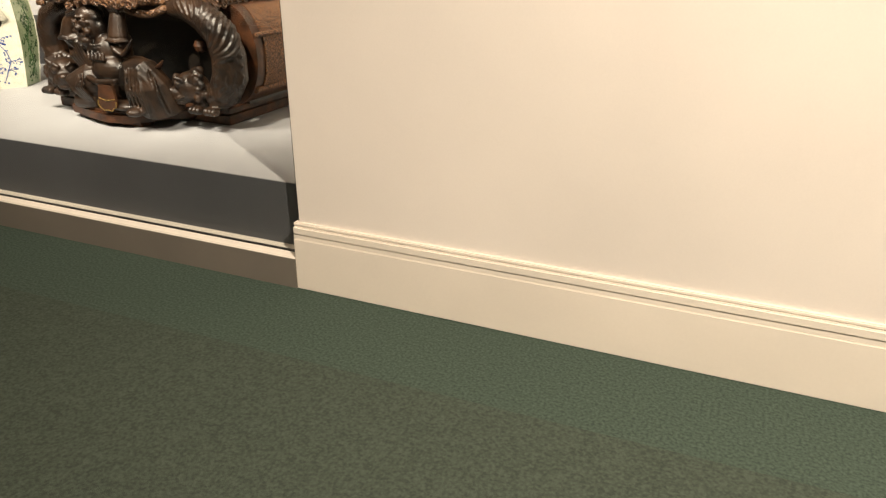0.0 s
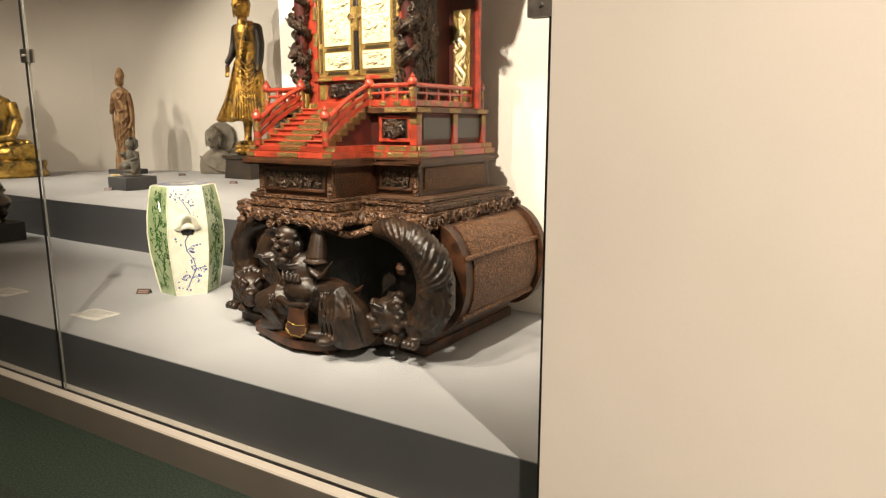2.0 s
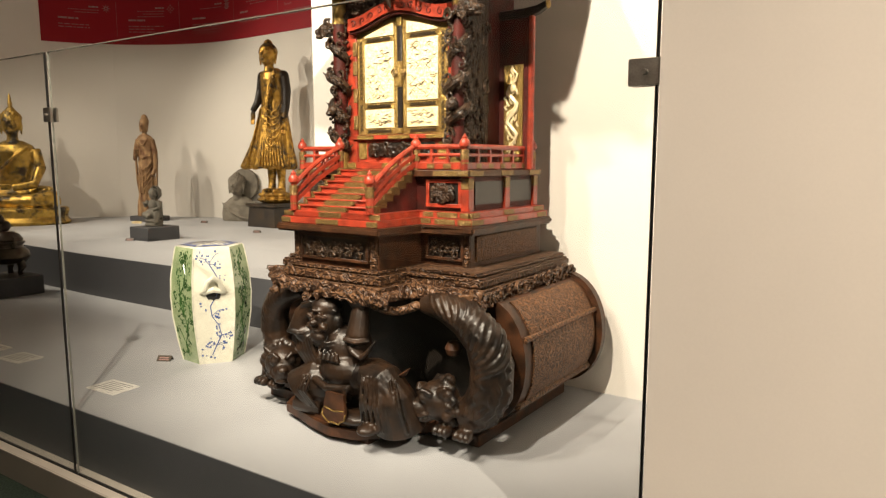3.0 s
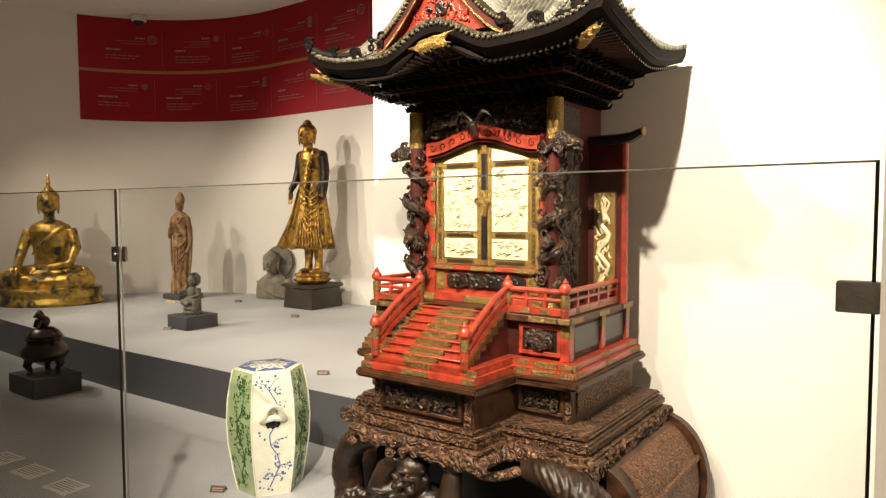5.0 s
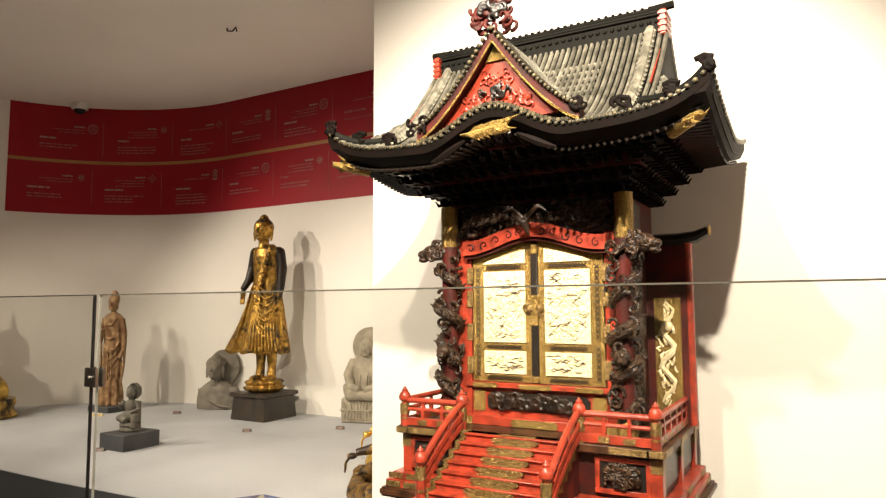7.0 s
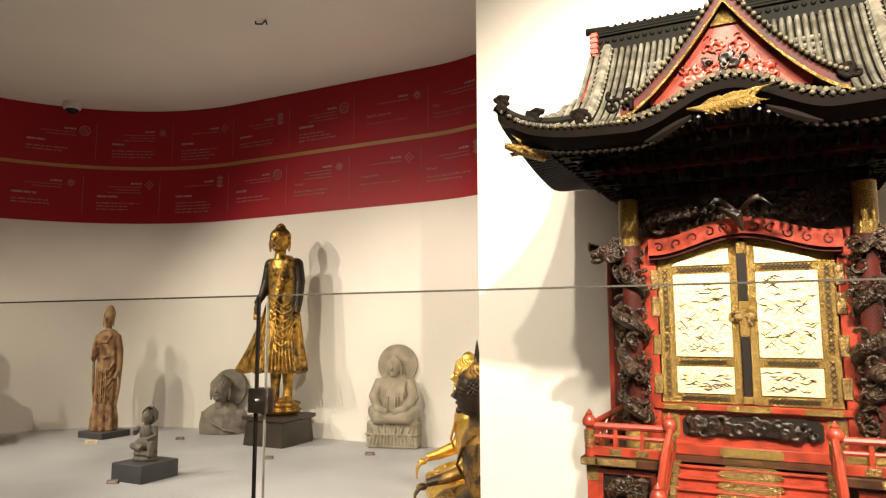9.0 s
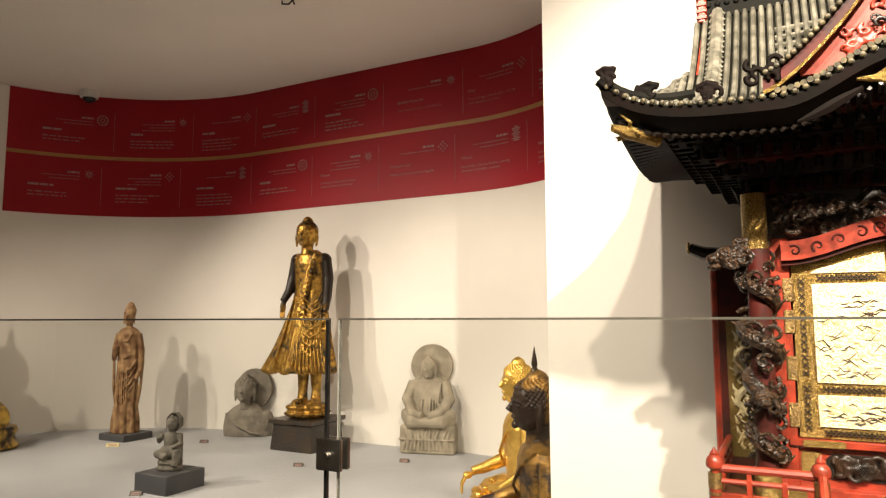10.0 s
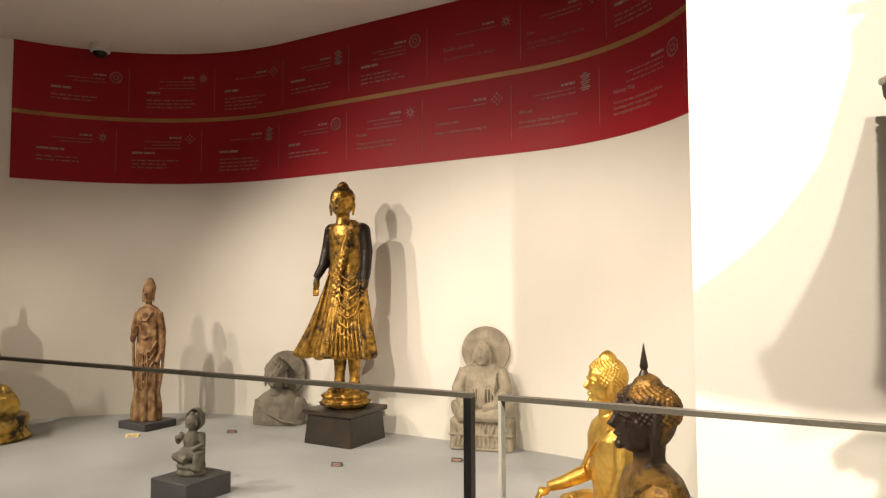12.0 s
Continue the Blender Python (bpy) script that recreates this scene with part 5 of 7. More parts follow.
part("brass_mount", bm, M_BRASS, gab, "gilt apex plate")
for s in (-1, 1):
    bm = B()
    us4 = [s * 0.235 * i / 14 for i in range(15)]
    zz = [2.275 - 0.245 * (1 - (1 - i / 14) ** 1.4) for i in range(15)]
    rings(bm, [[(X0 + u, 2.075, z - 0.03), (X0 + u, 2.115, z - 0.03), (X0 + u, 2.115, z - 0.004), (X0 + u, 2.075, z - 0.004)] for u, z in zip(us4, zz)])
    barge = part("barge_board", bm, M_LAQD, roof, "dark red barge board")
    bm = B()
    rings(bm, [[(X0 + u, 2.073, z - 0.036), (X0 + u, 2.077, z - 0.036), (X0 + u, 2.077, z - 0.028), (X0 + u, 2.073, z - 0.028)] for u, z in zip(us4, zz)])
    part("gilt_line", bm, M_BRASS, barge)
    for i in range(24):
        f = (i + 0.4) / 24
        u, z = s * 0.235 * f, 2.275 - 0.245 * (1 - (1 - f) ** 1.4)
        bm = B()
        tube(bm, [(X0 + u, 2.068, z + 0.004), (X0 + u, 2.13, z + 0.006)], 0.006, 6)
        ball(bm, (X0 + u, 2.066, z + 0.004), (0.0058, 0.0045, 0.0058), u=8, v=5)
        part("tile_end", bm, M_TILEEND, barge)
    bm = B()
    u, z = s * 0.235, 2.035
    for k in range(6):
        swirl(bm, (X0 + u + rng.uniform(-0.02, 0.02), 2.072, z + rng.uniform(-0.012, 0.02)), 0.014, 0.9, 0.007)
    blended(part("ridge_ornament", bm, M_EAVE, barge, "dark red carved ornament"), 0.0024)
for k in range(40):   # tiles round the undulating eave of the lower gable
    u = -0.21 + 0.42 * k / 39
    bm = B()
    z = roof_z(u, YE) + 0.012
    tube(bm, [(X0 + u, YE - 0.008, z), (X0 + u, YE + 0.05, z + 0.004)], 0.006, 6)
    part("tile_end", bm, M_TILEEND, roof)
bm = B()
for k in range(40):
    swirl(bm, (X0 + rng.uniform(-0.055, 0.055), 2.085 + rng.uniform(-0.01, 0.02), 2.28 + rng.uniform(0, 0.07)), 0.017, 0.9, 0.0065)
blended(part("gable_crest", bm, M_LAQD, roof, "vermilion carved gable crest"), 0.0024)
bm = B()
for k in range(10):
    swirl(bm, (X0 + rng.uniform(-0.03, 0.03), 2.075, 2.30 + rng.uniform(0, 0.05)), 0.015, 0.9, 0.008)
blended(part("gable_crest", bm, M_BLACKL, roof, "black carved crest knots"), 0.0024)

# main ridge
bm = B()
span(bm, (X0 - 0.365, YR - 0.02, ZR - 0.02), (X0 + 0.365, YR + 0.02, ZR + 0.03), 0.003)
ridge = part("main_ridge", bm, M_ROOFD, roof, "dark stacked main ridge")
bm = B()
for z, w in ((ZR + 0.036, 0.024), (ZR + 0.046, 0.019)):
    span(bm, (X0 - 0.372, YR - w, z - 0.004), (X0 + 0.372, YR + w, z + 0.004), 0.002)
tube(bm, [(X0 - 0.372, YR, ZR + 0.056), (X0 + 0.372, YR, ZR + 0.056)], 0.012, 8)
part("ridge_cap", bm, M_ROOFD, ridge)
for k in range(34):
    x = X0 - 0.355 + 0.71 * k / 33
    bm = B()
    ball(bm, (x, YR - 0.022, ZR + 0.016), (0.007, 0.005, 0.007), u=8, v=5)
    tube(bm, [(x, YR - 0.012, ZR + 0.064), (x, YR, ZR + 0.07), (x, YR + 0.012, ZR + 0.064)], 0.004, 5)
    part("ridge_tile", bm, M_ROOFD, ridge)
for s in (-1, 1):
    bm = B()
    span(bm, (X0 + s * 0.372 - 0.008, YR - 0.035, ZR - 0.03), (X0 + s * 0.372 + 0.012, YR + 0.035, ZR + 0.045), 0.003)
    for k in range(4):
        span(bm, (X0 + s * 0.372 - 0.011, YR - 0.038, ZR - 0.022 + 0.017 * k), (X0 + s * 0.372 + 0.014, YR + 0.038, ZR - 0.013 + 0.017 * k), 0.001)
    end = part("ridge_end", bm, M_LAQ, roof, "vermilion stepped ridge end")
    bm = B()
    tube(bm, [(X0 + s * 0.33, YR, ZR + 0.06), (X0 + s * 0.40, YR, ZR + 0.064)], 0.012, 8)
    part("ridge_finial", bm, M_ROOFD, end)
    bm = B()   # side gable field
    o = [(YR + d, ZE + 0.13 + 0.2 * (1 - abs(d) / 0.2)) for d in (0.2, 0, -0.2)]
    prism(bm, o, X0 + s * 0.366, X0 + s * 0.372, "x")
    part("side_gable", bm, M_LAQ, roof, "vermilion side gable")

# ---- statues ----
def gold_material(name, gold, dark, cover, scale, rough=0.28, metal=0.9, bump=0.35, bscale=70, low=None, bare=None):
    """Worn gilding over dark lacquer: cover is the share of gold."""
    m = bpy.data.materials.new(name)
    m.use_nodes = True
    t = m.node_tree
    n, link = t.nodes, t.links.new
    b = n["Principled BSDF"]
    co = n.new("ShaderNodeTexCoord")
    a = n.new("ShaderNodeTexNoise")
    a.inputs["Scale"].default_value, a.inputs["Detail"].default_value, a.inputs["Roughness"].default_value = scale, 7, 0.65
    link(co.outputs["Object"], a.inputs["Vector"])
    mask = n.new("ShaderNodeMapRange")
    mask.inputs["From Min"].default_value, mask.inputs["From Max"].default_value = 1 - cover - 0.06, 1 - cover + 0.06
    link(a.outputs["Fac"], mask.inputs["Value"])
    gilt = mask.outputs["Result"]
    if bare:   # parts left in dark lacquer: (axis, from, to), beyond which no gold lies
        sep = n.new("ShaderNodeSeparateXYZ")
        link(co.outputs["Object"], sep.inputs[0])
        dull = None
        for axis, lo, hi in bare:
            ab = n.new("ShaderNodeMath")
            ab.operation = "ABSOLUTE"
            if axis[0] == "-":
                ab.operation, ab.inputs[1].default_value = "MULTIPLY", -1.0
            link(sep.outputs[axis[-1]], ab.inputs[0])
            mr = n.new("ShaderNodeMapRange")
            mr.inputs["From Min"].default_value, mr.inputs["From Max"].default_value = lo, hi
            link(ab.outputs[0], mr.inputs["Value"])
            if dull is None:
                dull = mr.outputs["Result"]
            else:
                mu = n.new("ShaderNodeMath")
                mu.operation = "MULTIPLY"
                link(dull, mu.inputs[0])
                link(mr.outputs["Result"], mu.inputs[1])
                dull = mu.outputs[0]
        inv = n.new("ShaderNodeMath")
        inv.operation, inv.inputs[0].default_value = "SUBTRACT", 1.0
        link(dull, inv.inputs[1])
        mu = n.new("ShaderNodeMath")
        mu.operation = "MULTIPLY"
        link(gilt, mu.inputs[0])
        link(inv.outputs[0], mu.inputs[1])
        gilt = mu.outputs[0]
    tone = n.new("ShaderNodeTexNoise")
    tone.inputs["Scale"].default_value, tone.inputs["Detail"].default_value = scale * 3.3, 4
    link(co.outputs["Object"], tone.inputs["Vector"])
    ramp = n.new("ShaderNodeValToRGB")
    ramp.color_ramp.elements[0].position, ramp.color_ramp.elements[1].position = 0.32, 0.66
    ramp.color_ramp.elements[0].color, ramp.color_ramp.elements[1].color = (*(low or tuple(v * 0.6 for v in gold)), 1), (*gold, 1)
    link(tone.outputs["Fac"], ramp.inputs["Fac"])
    mx = n.new("ShaderNodeMixRGB")
    mx.inputs[1].default_value = (*dark, 1)
    link(gilt, mx.inputs[0])
    link(ramp.outputs["Color"], mx.inputs[2])
    link(mx.outputs[0], b.inputs["Base Color"])
    mm = n.new("ShaderNodeMath")
    mm.operation, mm.inputs[1].default_value = "MULTIPLY", metal
    link(gilt, mm.inputs[0])
    link(mm.outputs[0], b.inputs["Metallic"])
    b.inputs["Roughness"].default_value = rough
    b.inputs["Specular IOR Level"].default_value = 0.3
    f = n.new("ShaderNodeTexNoise")
    f.inputs["Scale"].default_value, f.inputs["Detail"].default_value = bscale, 5
    link(co.outputs["Object"], f.inputs["Vector"])
    bp = n.new("ShaderNodeBump")
    bp.inputs["Strength"].default_value, bp.inputs["Distance"].default_value = bump, 0.006
    link(f.outputs["Fac"], bp.inputs["Height"])
    link(bp.outputs["Normal"], b.inputs["Normal"])
    return m


M_GOLD1 = gold_material("worn_gilding_over_black", (0.56, 0.33, 0.07), (0.014, 0.008, 0.004), 0.56, 9, 0.36, bump=0.6, low=(0.2, 0.1, 0.02), bare=(("X", 0.098, 0.115), ("Z", 0.8, 0.86)))
M_GOLD2 = gold_material("bright_gilding", (0.80, 0.53, 0.13), (0.2, 0.1, 0.022), 0.7, 12, 0.38, bump=0.3, bscale=60, low=(0.6, 0.36, 0.075))
M_GOLD3 = gold_material("gilding_on_lacquer", (0.70, 0.45, 0.10), (0.02, 0.012, 0.008), 0.53, 9, 0.32, bump=0.8)
M_GOLD4 = gold_material("dull_gilding", (0.34, 0.19, 0.05), (0.022, 0.012, 0.007), 0.5, 11, 0.42, 0.7, bscale=110, bare=(("Z", 0.55, 0.585), ("-Y", -0.055, -0.04), ("-Z", -0.80, -0.78)))
M_DKBRONZE = material("dark_bronze", (0.028, 0.019, 0.014), 0.32, metal=0.5, second=(0.05, 0.035, 0.02), scale=20, bump=0.3, bump_scale=90)
M_STONE = material("grey_schist", (0.27, 0.24, 0.195), 0.8, second=(0.15, 0.132, 0.105), scale=16, bump=0.6, bump_scale=85, bump_dist=0.006, spec=0.25)
M_STONE2 = material("pale_grey_schist", (0.38, 0.33, 0.25), 0.82, second=(0.23, 0.2, 0.15), scale=13, bump=0.6, bump_scale=80, bump_dist=0.006, spec=0.25)
M_STONE3 = material("dark_grey_schist", (0.19, 0.172, 0.14), 0.75, second=(0.09, 0.082, 0.067), scale=22, bump=0.6, bump_scale=110, bump_dist=0.005, spec=0.3)
M_OLDWOOD = material("weathered_painted_wood", (0.40, 0.25, 0.12), 0.65, second=(0.11, 0.045, 0.018), scale=17, bump=0.6, bump_scale=70, bump_dist=0.006, spec=0.3)


def statue(name, bm, mat, label, voxel, place=None, base=(0, 0, 0), turn=0.0, kind_name="statue"):
    """One plain mesh, blended together, with its foot at base."""
    bmesh.ops.recalc_face_normals(bm, faces=bm.faces[:])
    ob = new(name, finish(bm, name, mat))
    md = ob.modifiers.new("blend", "REMESH")
    md.mode, md.voxel_size, md.use_smooth_shade = "VOXEL", voxel, True
    sm = ob.modifiers.new("soften", "SMOOTH")
    sm.factor, sm.iterations = 0.5, 1
    ob.matrix_basis = Matrix.Translation(base) @ Matrix.Rotation(radians(turn), 4, "Z")
    return tagged(ob, label, kind_name)


def head(bm, c, r, knot=True, ears=True, flame=0.0, curls=0, face=-1):
    """A plain idol's head that looks along minus y."""
    x, y, z = c
    ball(bm, c, (r * 0.8, r * 0.92, r), u=20, v=14)
    ball(bm, (x, y - r * 0.2, z - r * 0.45), (r * 0.62, r * 0.66, r * 0.6), u=16, v=10)
    tube(bm, [(x, y - r * 0.86, z + r * 0.18), (x, y - r * 1.02, z - r * 0.12), (x, y - r * 0.88, z - r * 0.2)], [r * 0.07, r * 0.13, r * 0.1], 8)
    ball(bm, (x, y - r * 0.84, z - r * 0.42), (r * 0.24, r * 0.1, r * 0.07))
    ball(bm, (x, y - r * 0.78, z - r * 0.75), (r * 0.2, r * 0.14, r * 0.16))
    for s in (-1, 1):
        tube(bm, [(x + s * r * 0.12, y - r * 0.86, z + r * 0.2), (x + s * r * 0.36, y - r * 0.84, z + r * 0.26), (x + s * r * 0.6, y - r * 0.66, z + r * 0.16)], [r * 0.05] * 3, 6)
        ball(bm, (x + s * r * 0.34, y - r * 0.76, z + r * 0.05), (r * 0.2, r * 0.1, r * 0.09))
    if ears:
        for s in (-1, 1):
            tube(bm, [(x + s * r * 0.8, y, z + r * 0.25), (x + s * r * 0.86, y - r * 0.03, z - r * 0.3), (x + s * r * 0.82, y - r * 0.05, z - r * 0.95)], [r * 0.13, r * 0.14, r * 0.08], 8)
    ball(bm, (x, y + r * 0.08, z + r * 0.3), (r * 0.86, r * 0.95, r * 0.82), u=18, v=12)
    if knot:
        ball(bm, (x, y + r * 0.1, z + r * 1.05), (r * 0.42, r * 0.45, r * 0.38), u=14, v=10)
        ball(bm, (x, y + r * 0.1, z + r * 1.3), (r * 0.22, r * 0.22, r * 0.16))
    for k in range(curls):
        zz = 1 - (0.95 if curls < 250 else 1.45) * (k + 0.5) / curls
        a = k * 2.39996
        q = math.sqrt(max(0, 1 - zz * zz))
        p = Vector((q * math.cos(a) * 0.88, q * math.sin(a) * 0.97 + 0.08, zz * 0.84 + 0.3)) * r
        if p.y > -r * 0.5 or p.z > r * 0.7:
            ball(bm, (x + p.x, y + p.y, z + p.z), r * (0.1 if curls < 250 else 0.068), u=6, v=4)
    if flame:
        lathe(bm, [(r * 0.16, 0), (r * 0.22, flame * 0.15), (r * 0.14, flame * 0.4), (r * 0.16, flame * 0.5), (0.001, flame)], (x, y + r * 0.1, z + r * 1.45), 10)
    lathe(bm, [(r * 0.5, 0), (r * 0.46, r * 0.5), (r * 0.5, r * 0.9)], (x, y + r * 0.1, z - r * 1.6), 14)


def plinth(name, lo, hi, mat, label, taper=0.0, lip=0.0):
    bm = B()
    if taper:
        cx, cy = (lo[0] + hi[0]) / 2, (lo[1] + hi[1]) / 2
        loops = []
        for g, z in ((1.0, lo[2]), (1.0, lo[2] + 0.012), (1 - taper, hi[2] - 0.045), (1 - taper * 0.9, hi[2] - 0.04), (1 + lip, hi[2] - 0.028), (1 + lip, hi[2])):
            loops.append([(cx + (x - cx) * g, cy + (y - cy) * g, z) for x, y in ((lo[0], lo[1]), (hi[0], lo[1]), (hi[0], hi[1]), (lo[0], hi[1]))])
        rings(bm, loops)
    else:
        span(bm, lo, hi, 0.003)
    return tagged(new(name, finish(bm, name, mat)), label, "plinth")


# standing gilded figure
plinth("statue_stand", (-5.915, 4.60, TIER), (-5.535, 4.985, 0.826), M_BLACKW, "worn black tapered wooden stand on the grey tier", 0.07, 0.06)
bm = B()
for k in range(2):
    lathe(bm, [(0.12, 0.0 + 0.045 * k), (0.155 - 0.01 * k, 0.02 + 0.045 * k, 0.07), (0.165 - 0.01 * k, 0.04 + 0.045 * k, 0.09), (0.14, 0.055 + 0.045 * k, 0.03)], (0, 0, 0), 48, ripple=12)
for s in (-1, 1):
    tube(bm, [(s * 0.055, 0.02, 0.10), (s * 0.055, 0.03, 0.2), (s * 0.05, 0.03, 0.36)], [0.042, 0.035, 0.05], 12)
    ball(bm, (s * 0.06, -0.04, 0.115), (0.04, 0.085, 0.028))
prof = [(0.165, 0.33, 0.02), (0.205, 0.322, 0.08), (0.215, 0.345, 0.10), (0.205, 0.42, 0.08), (0.182, 0.55, 0.06), (0.16, 0.7, 0.04), (0.135, 0.86, 0.015), (0.122, 0.97, 0.006), (0.128, 1.08, 0.0), (0.138, 1.16, 0), (0.125, 1.22, 0), (0.06, 1.265, 0)]
loops = []
for r, z, k in prof:
    f = max(0, (0.92 - z) / 0.6)
    loop = []
    for i in range(120):
        a = 6.2832 * i / 120
        rr = r * (1 + k * math.cos(11 * a + 0.9 * math.sin(2 * a) + 1.5 * z) + 0.45 * k * math.cos(27 * a + math.sin(3 * a)))
        x = rr * math.cos(a) * (1.0 if math.cos(a) > 0 else 1 + 0.62 * f) - 0.02 * f
        loop.append((x, rr * math.sin(a) * 0.68 + 0.02, z + 0.008 * math.cos(11 * a) * (z < 0.35)))
    loops.append(loop)
rings(bm, loops)
for k in range(7):   # hanging folds drawn up to the hip
    z0, d = 0.90 - 0.062 * k, 0.004 * k
    tube(bm, [(-0.01, -0.095 - d, z0 + 0.06), (0.015, -0.108 - d, z0 - 0.02), (0.065, -0.106 - d, z0 - 0.055), (0.115, -0.082 - d, z0 - 0.02), (0.135, -0.045 - d, z0 + 0.07)], [0.005, 0.009, 0.011, 0.009, 0.004], 8)
for k in range(9):   # upright pleats below them
    u = -0.06 + 0.028 * k
    tube(bm, [(u * 0.8, -0.098 - 0.02 * math.cos(u * 9), 0.62), (u, -0.128 - 0.012 * math.cos(u * 9), 0.46), (u * 1.15, -0.14 - 0.006 * math.cos(u * 9), 0.345)], [0.004, 0.009, 0.012], 6)
tube(bm, [(0.07, -0.05, 1.24), (0.03, -0.085, 1.1), (0.0, -0.09, 0.95), (-0.02, -0.10, 0.8)], [0.018, 0.026, 0.03, 0.02], 10, 0.6)
for k in range(26):   # ruffled sash edge
    g = k / 25
    ball(bm, (0.065 - 0.09 * g + 0.014 * (k % 2), -0.062 - 0.048 * min(1, g * 2), 1.22 - 0.44 * g), (0.014, 0.012, 0.012), u=8, v=6)
for k in range(12):
    ball(bm, (-0.03 + 0.018 * math.cos(k * 2.1), -0.105, 0.74 + 0.014 * k), (0.016, 0.014, 0.018), u=8, v=6)
for k in range(7):   # long pleats towards the trailing hem
    tube(bm, [(-0.10 - 0.004 * k, -0.055 + 0.014 * k, 0.9), (-0.17 - 0.008 * k, -0.08 + 0.02 * k, 0.62), (-0.25 - 0.012 * k, -0.095 + 0.026 * k, 0.36)], [0.006, 0.012, 0.014], 8)
for s in (-1, 1):
    ball(bm, (s * 0.105, 0.02, 1.2), (0.058, 0.055, 0.045), u=16, v=10)
tube(bm, [(0.12, 0.02, 1.2), (0.142, 0.02, 1.05), (0.143, 0.0, 0.9), (0.14, -0.03, 0.79)], [0.046, 0.044, 0.036, 0.028], 12)
tube(bm, [(-0.12, 0.02, 1.2), (-0.146, 0.02, 1.06), (-0.165, -0.01, 0.95), (-0.195, -0.05, 0.87)], [0.046, 0.042, 0.034, 0.027], 12)
for hx, hz in ((0.143, 0.73), (-0.2, 0.83)):
    ball(bm, (hx, -0.04, hz), (0.024, 0.022, 0.045))
    for k in range(4):
        tube(bm, [(hx - 0.017 + 0.011 * k, -0.045, hz - 0.03), (hx - 0.017 + 0.011 * k, -0.05, hz - 0.085)], 0.0065, 6)
head(bm, (-0.015, -0.03, 1.385), 0.098, True, True)
statue("standing_statue", bm, M_GOLD1, "standing gilded and black lacquered figure in a flaring robe", 0.005, base=(-5.725, 4.79, 0.826), turn=14)


def seated(r_head, flame, curls, hand=True, lotus=0.0, folds=8, wide=0.36, tall=1.0, left=False):
    """A cross-legged idol that looks along minus y, about 0.75 tall before scaling."""
    bm = B()
    z0 = 0.0
    if lotus:
        lathe(bm, [(wide * 1.1, 0), (wide * 1.14, 0.02), (wide * 1.05, lotus * 0.5), (wide * 1.1, lotus * 0.8), (wide * 1.08, lotus)], (0, 0.02, 0), 40, (1, 0.66))
        z0 = lotus
    for s in (-1, 1):
        tube(bm, [(s * wide * 0.2, 0.08, z0 + 0.11), (s * wide * 0.72, -0.02, z0 + 0.1), (s * wide * 0.9, -0.08, z0 + 0.08), (s * wide * 0.45, -0.17, z0 + 0.065), (-s * wide * 0.25, -0.19, z0 + 0.06)], [0.105, 0.095, 0.08, 0.066, 0.045], 14)
        ball(bm, (-s * wide * 0.38, -0.19, z0 + 0.07 + 0.03 * (s > 0)), (0.09, 0.045, 0.03))
    ball(bm, (0, 0.06, z0 + 0.1), (wide * 0.66, 0.16, 0.1))
    rings(bm, [[(r * math.cos(6.2832 * i / 32), 0.05 + r * 0.66 * math.sin(6.2832 * i / 32), z0 + z * tall) for i in range(32)] for r, z in ((0.17, 0.06), (0.155, 0.16), (0.15, 0.26), (0.175, 0.38), (0.195, 0.45), (0.17, 0.5), (0.08, 0.54))])
    for s in (-1, 1):
        if hand and (s < 0) != left:
            pts = [(s * 0.185, 0.04, z0 + 0.46 * tall), (s * 0.235, 0.0, z0 + 0.32 * tall), (s * 0.24, -0.1, z0 + 0.24), (s * 0.22, -0.2, z0 + 0.19)]
            tube(bm, pts, [0.056, 0.05, 0.04, 0.03], 12)
            ball(bm, (s * 0.215, -0.225, z0 + 0.155), (0.03, 0.022, 0.045))
            for k in range(4):
                q = s * (0.198 + 0.013 * k)
                tube(bm, [(q, -0.235, z0 + 0.14), (q, -0.245, z0 + 0.07)], [0.009, 0.006], 6)
        else:
            tube(bm, [(s * 0.185, 0.04, z0 + 0.46 * tall), (s * 0.24, 0.0, z0 + 0.32 * tall), (s * 0.2, -0.09, z0 + 0.21), (s * 0.03, -0.15, z0 + 0.185)], [0.056, 0.05, 0.042, 0.032], 12)
            for k in range(4):
                tube(bm, [(s * 0.02, -0.17, z0 + 0.175 + 0.012 * k), (-s * 0.07, -0.165, z0 + 0.175 + 0.012 * k)], [0.009, 0.007], 6)
    tube(bm, [(0.15, -0.03, z0 + 0.49 * tall), (0.05, -0.095, z0 + 0.42 * tall), (-0.06, -0.105, z0 + 0.33 * tall), (-0.13, -0.06, z0 + 0.27 * tall)], [0.014, 0.016, 0.014, 0.012], 8)
    for k in range(folds):
        f = k / max(1, folds - 1)
        tube(bm, [(-wide * 0.8 + wide * 1.6 * f, -0.12 - 0.05 * math.sin(3.14 * f), z0 + 0.05), (-wide * 0.7 + wide * 1.4 * f, -0.17 - 0.04 * math.sin(3.14 * f), z0 + 0.02)], [0.012, 0.016], 6)
    head(bm, (0, 0.02, z0 + 0.56 * tall + r_head * 1.25), r_head, True, True, flame, curls)
    return bm


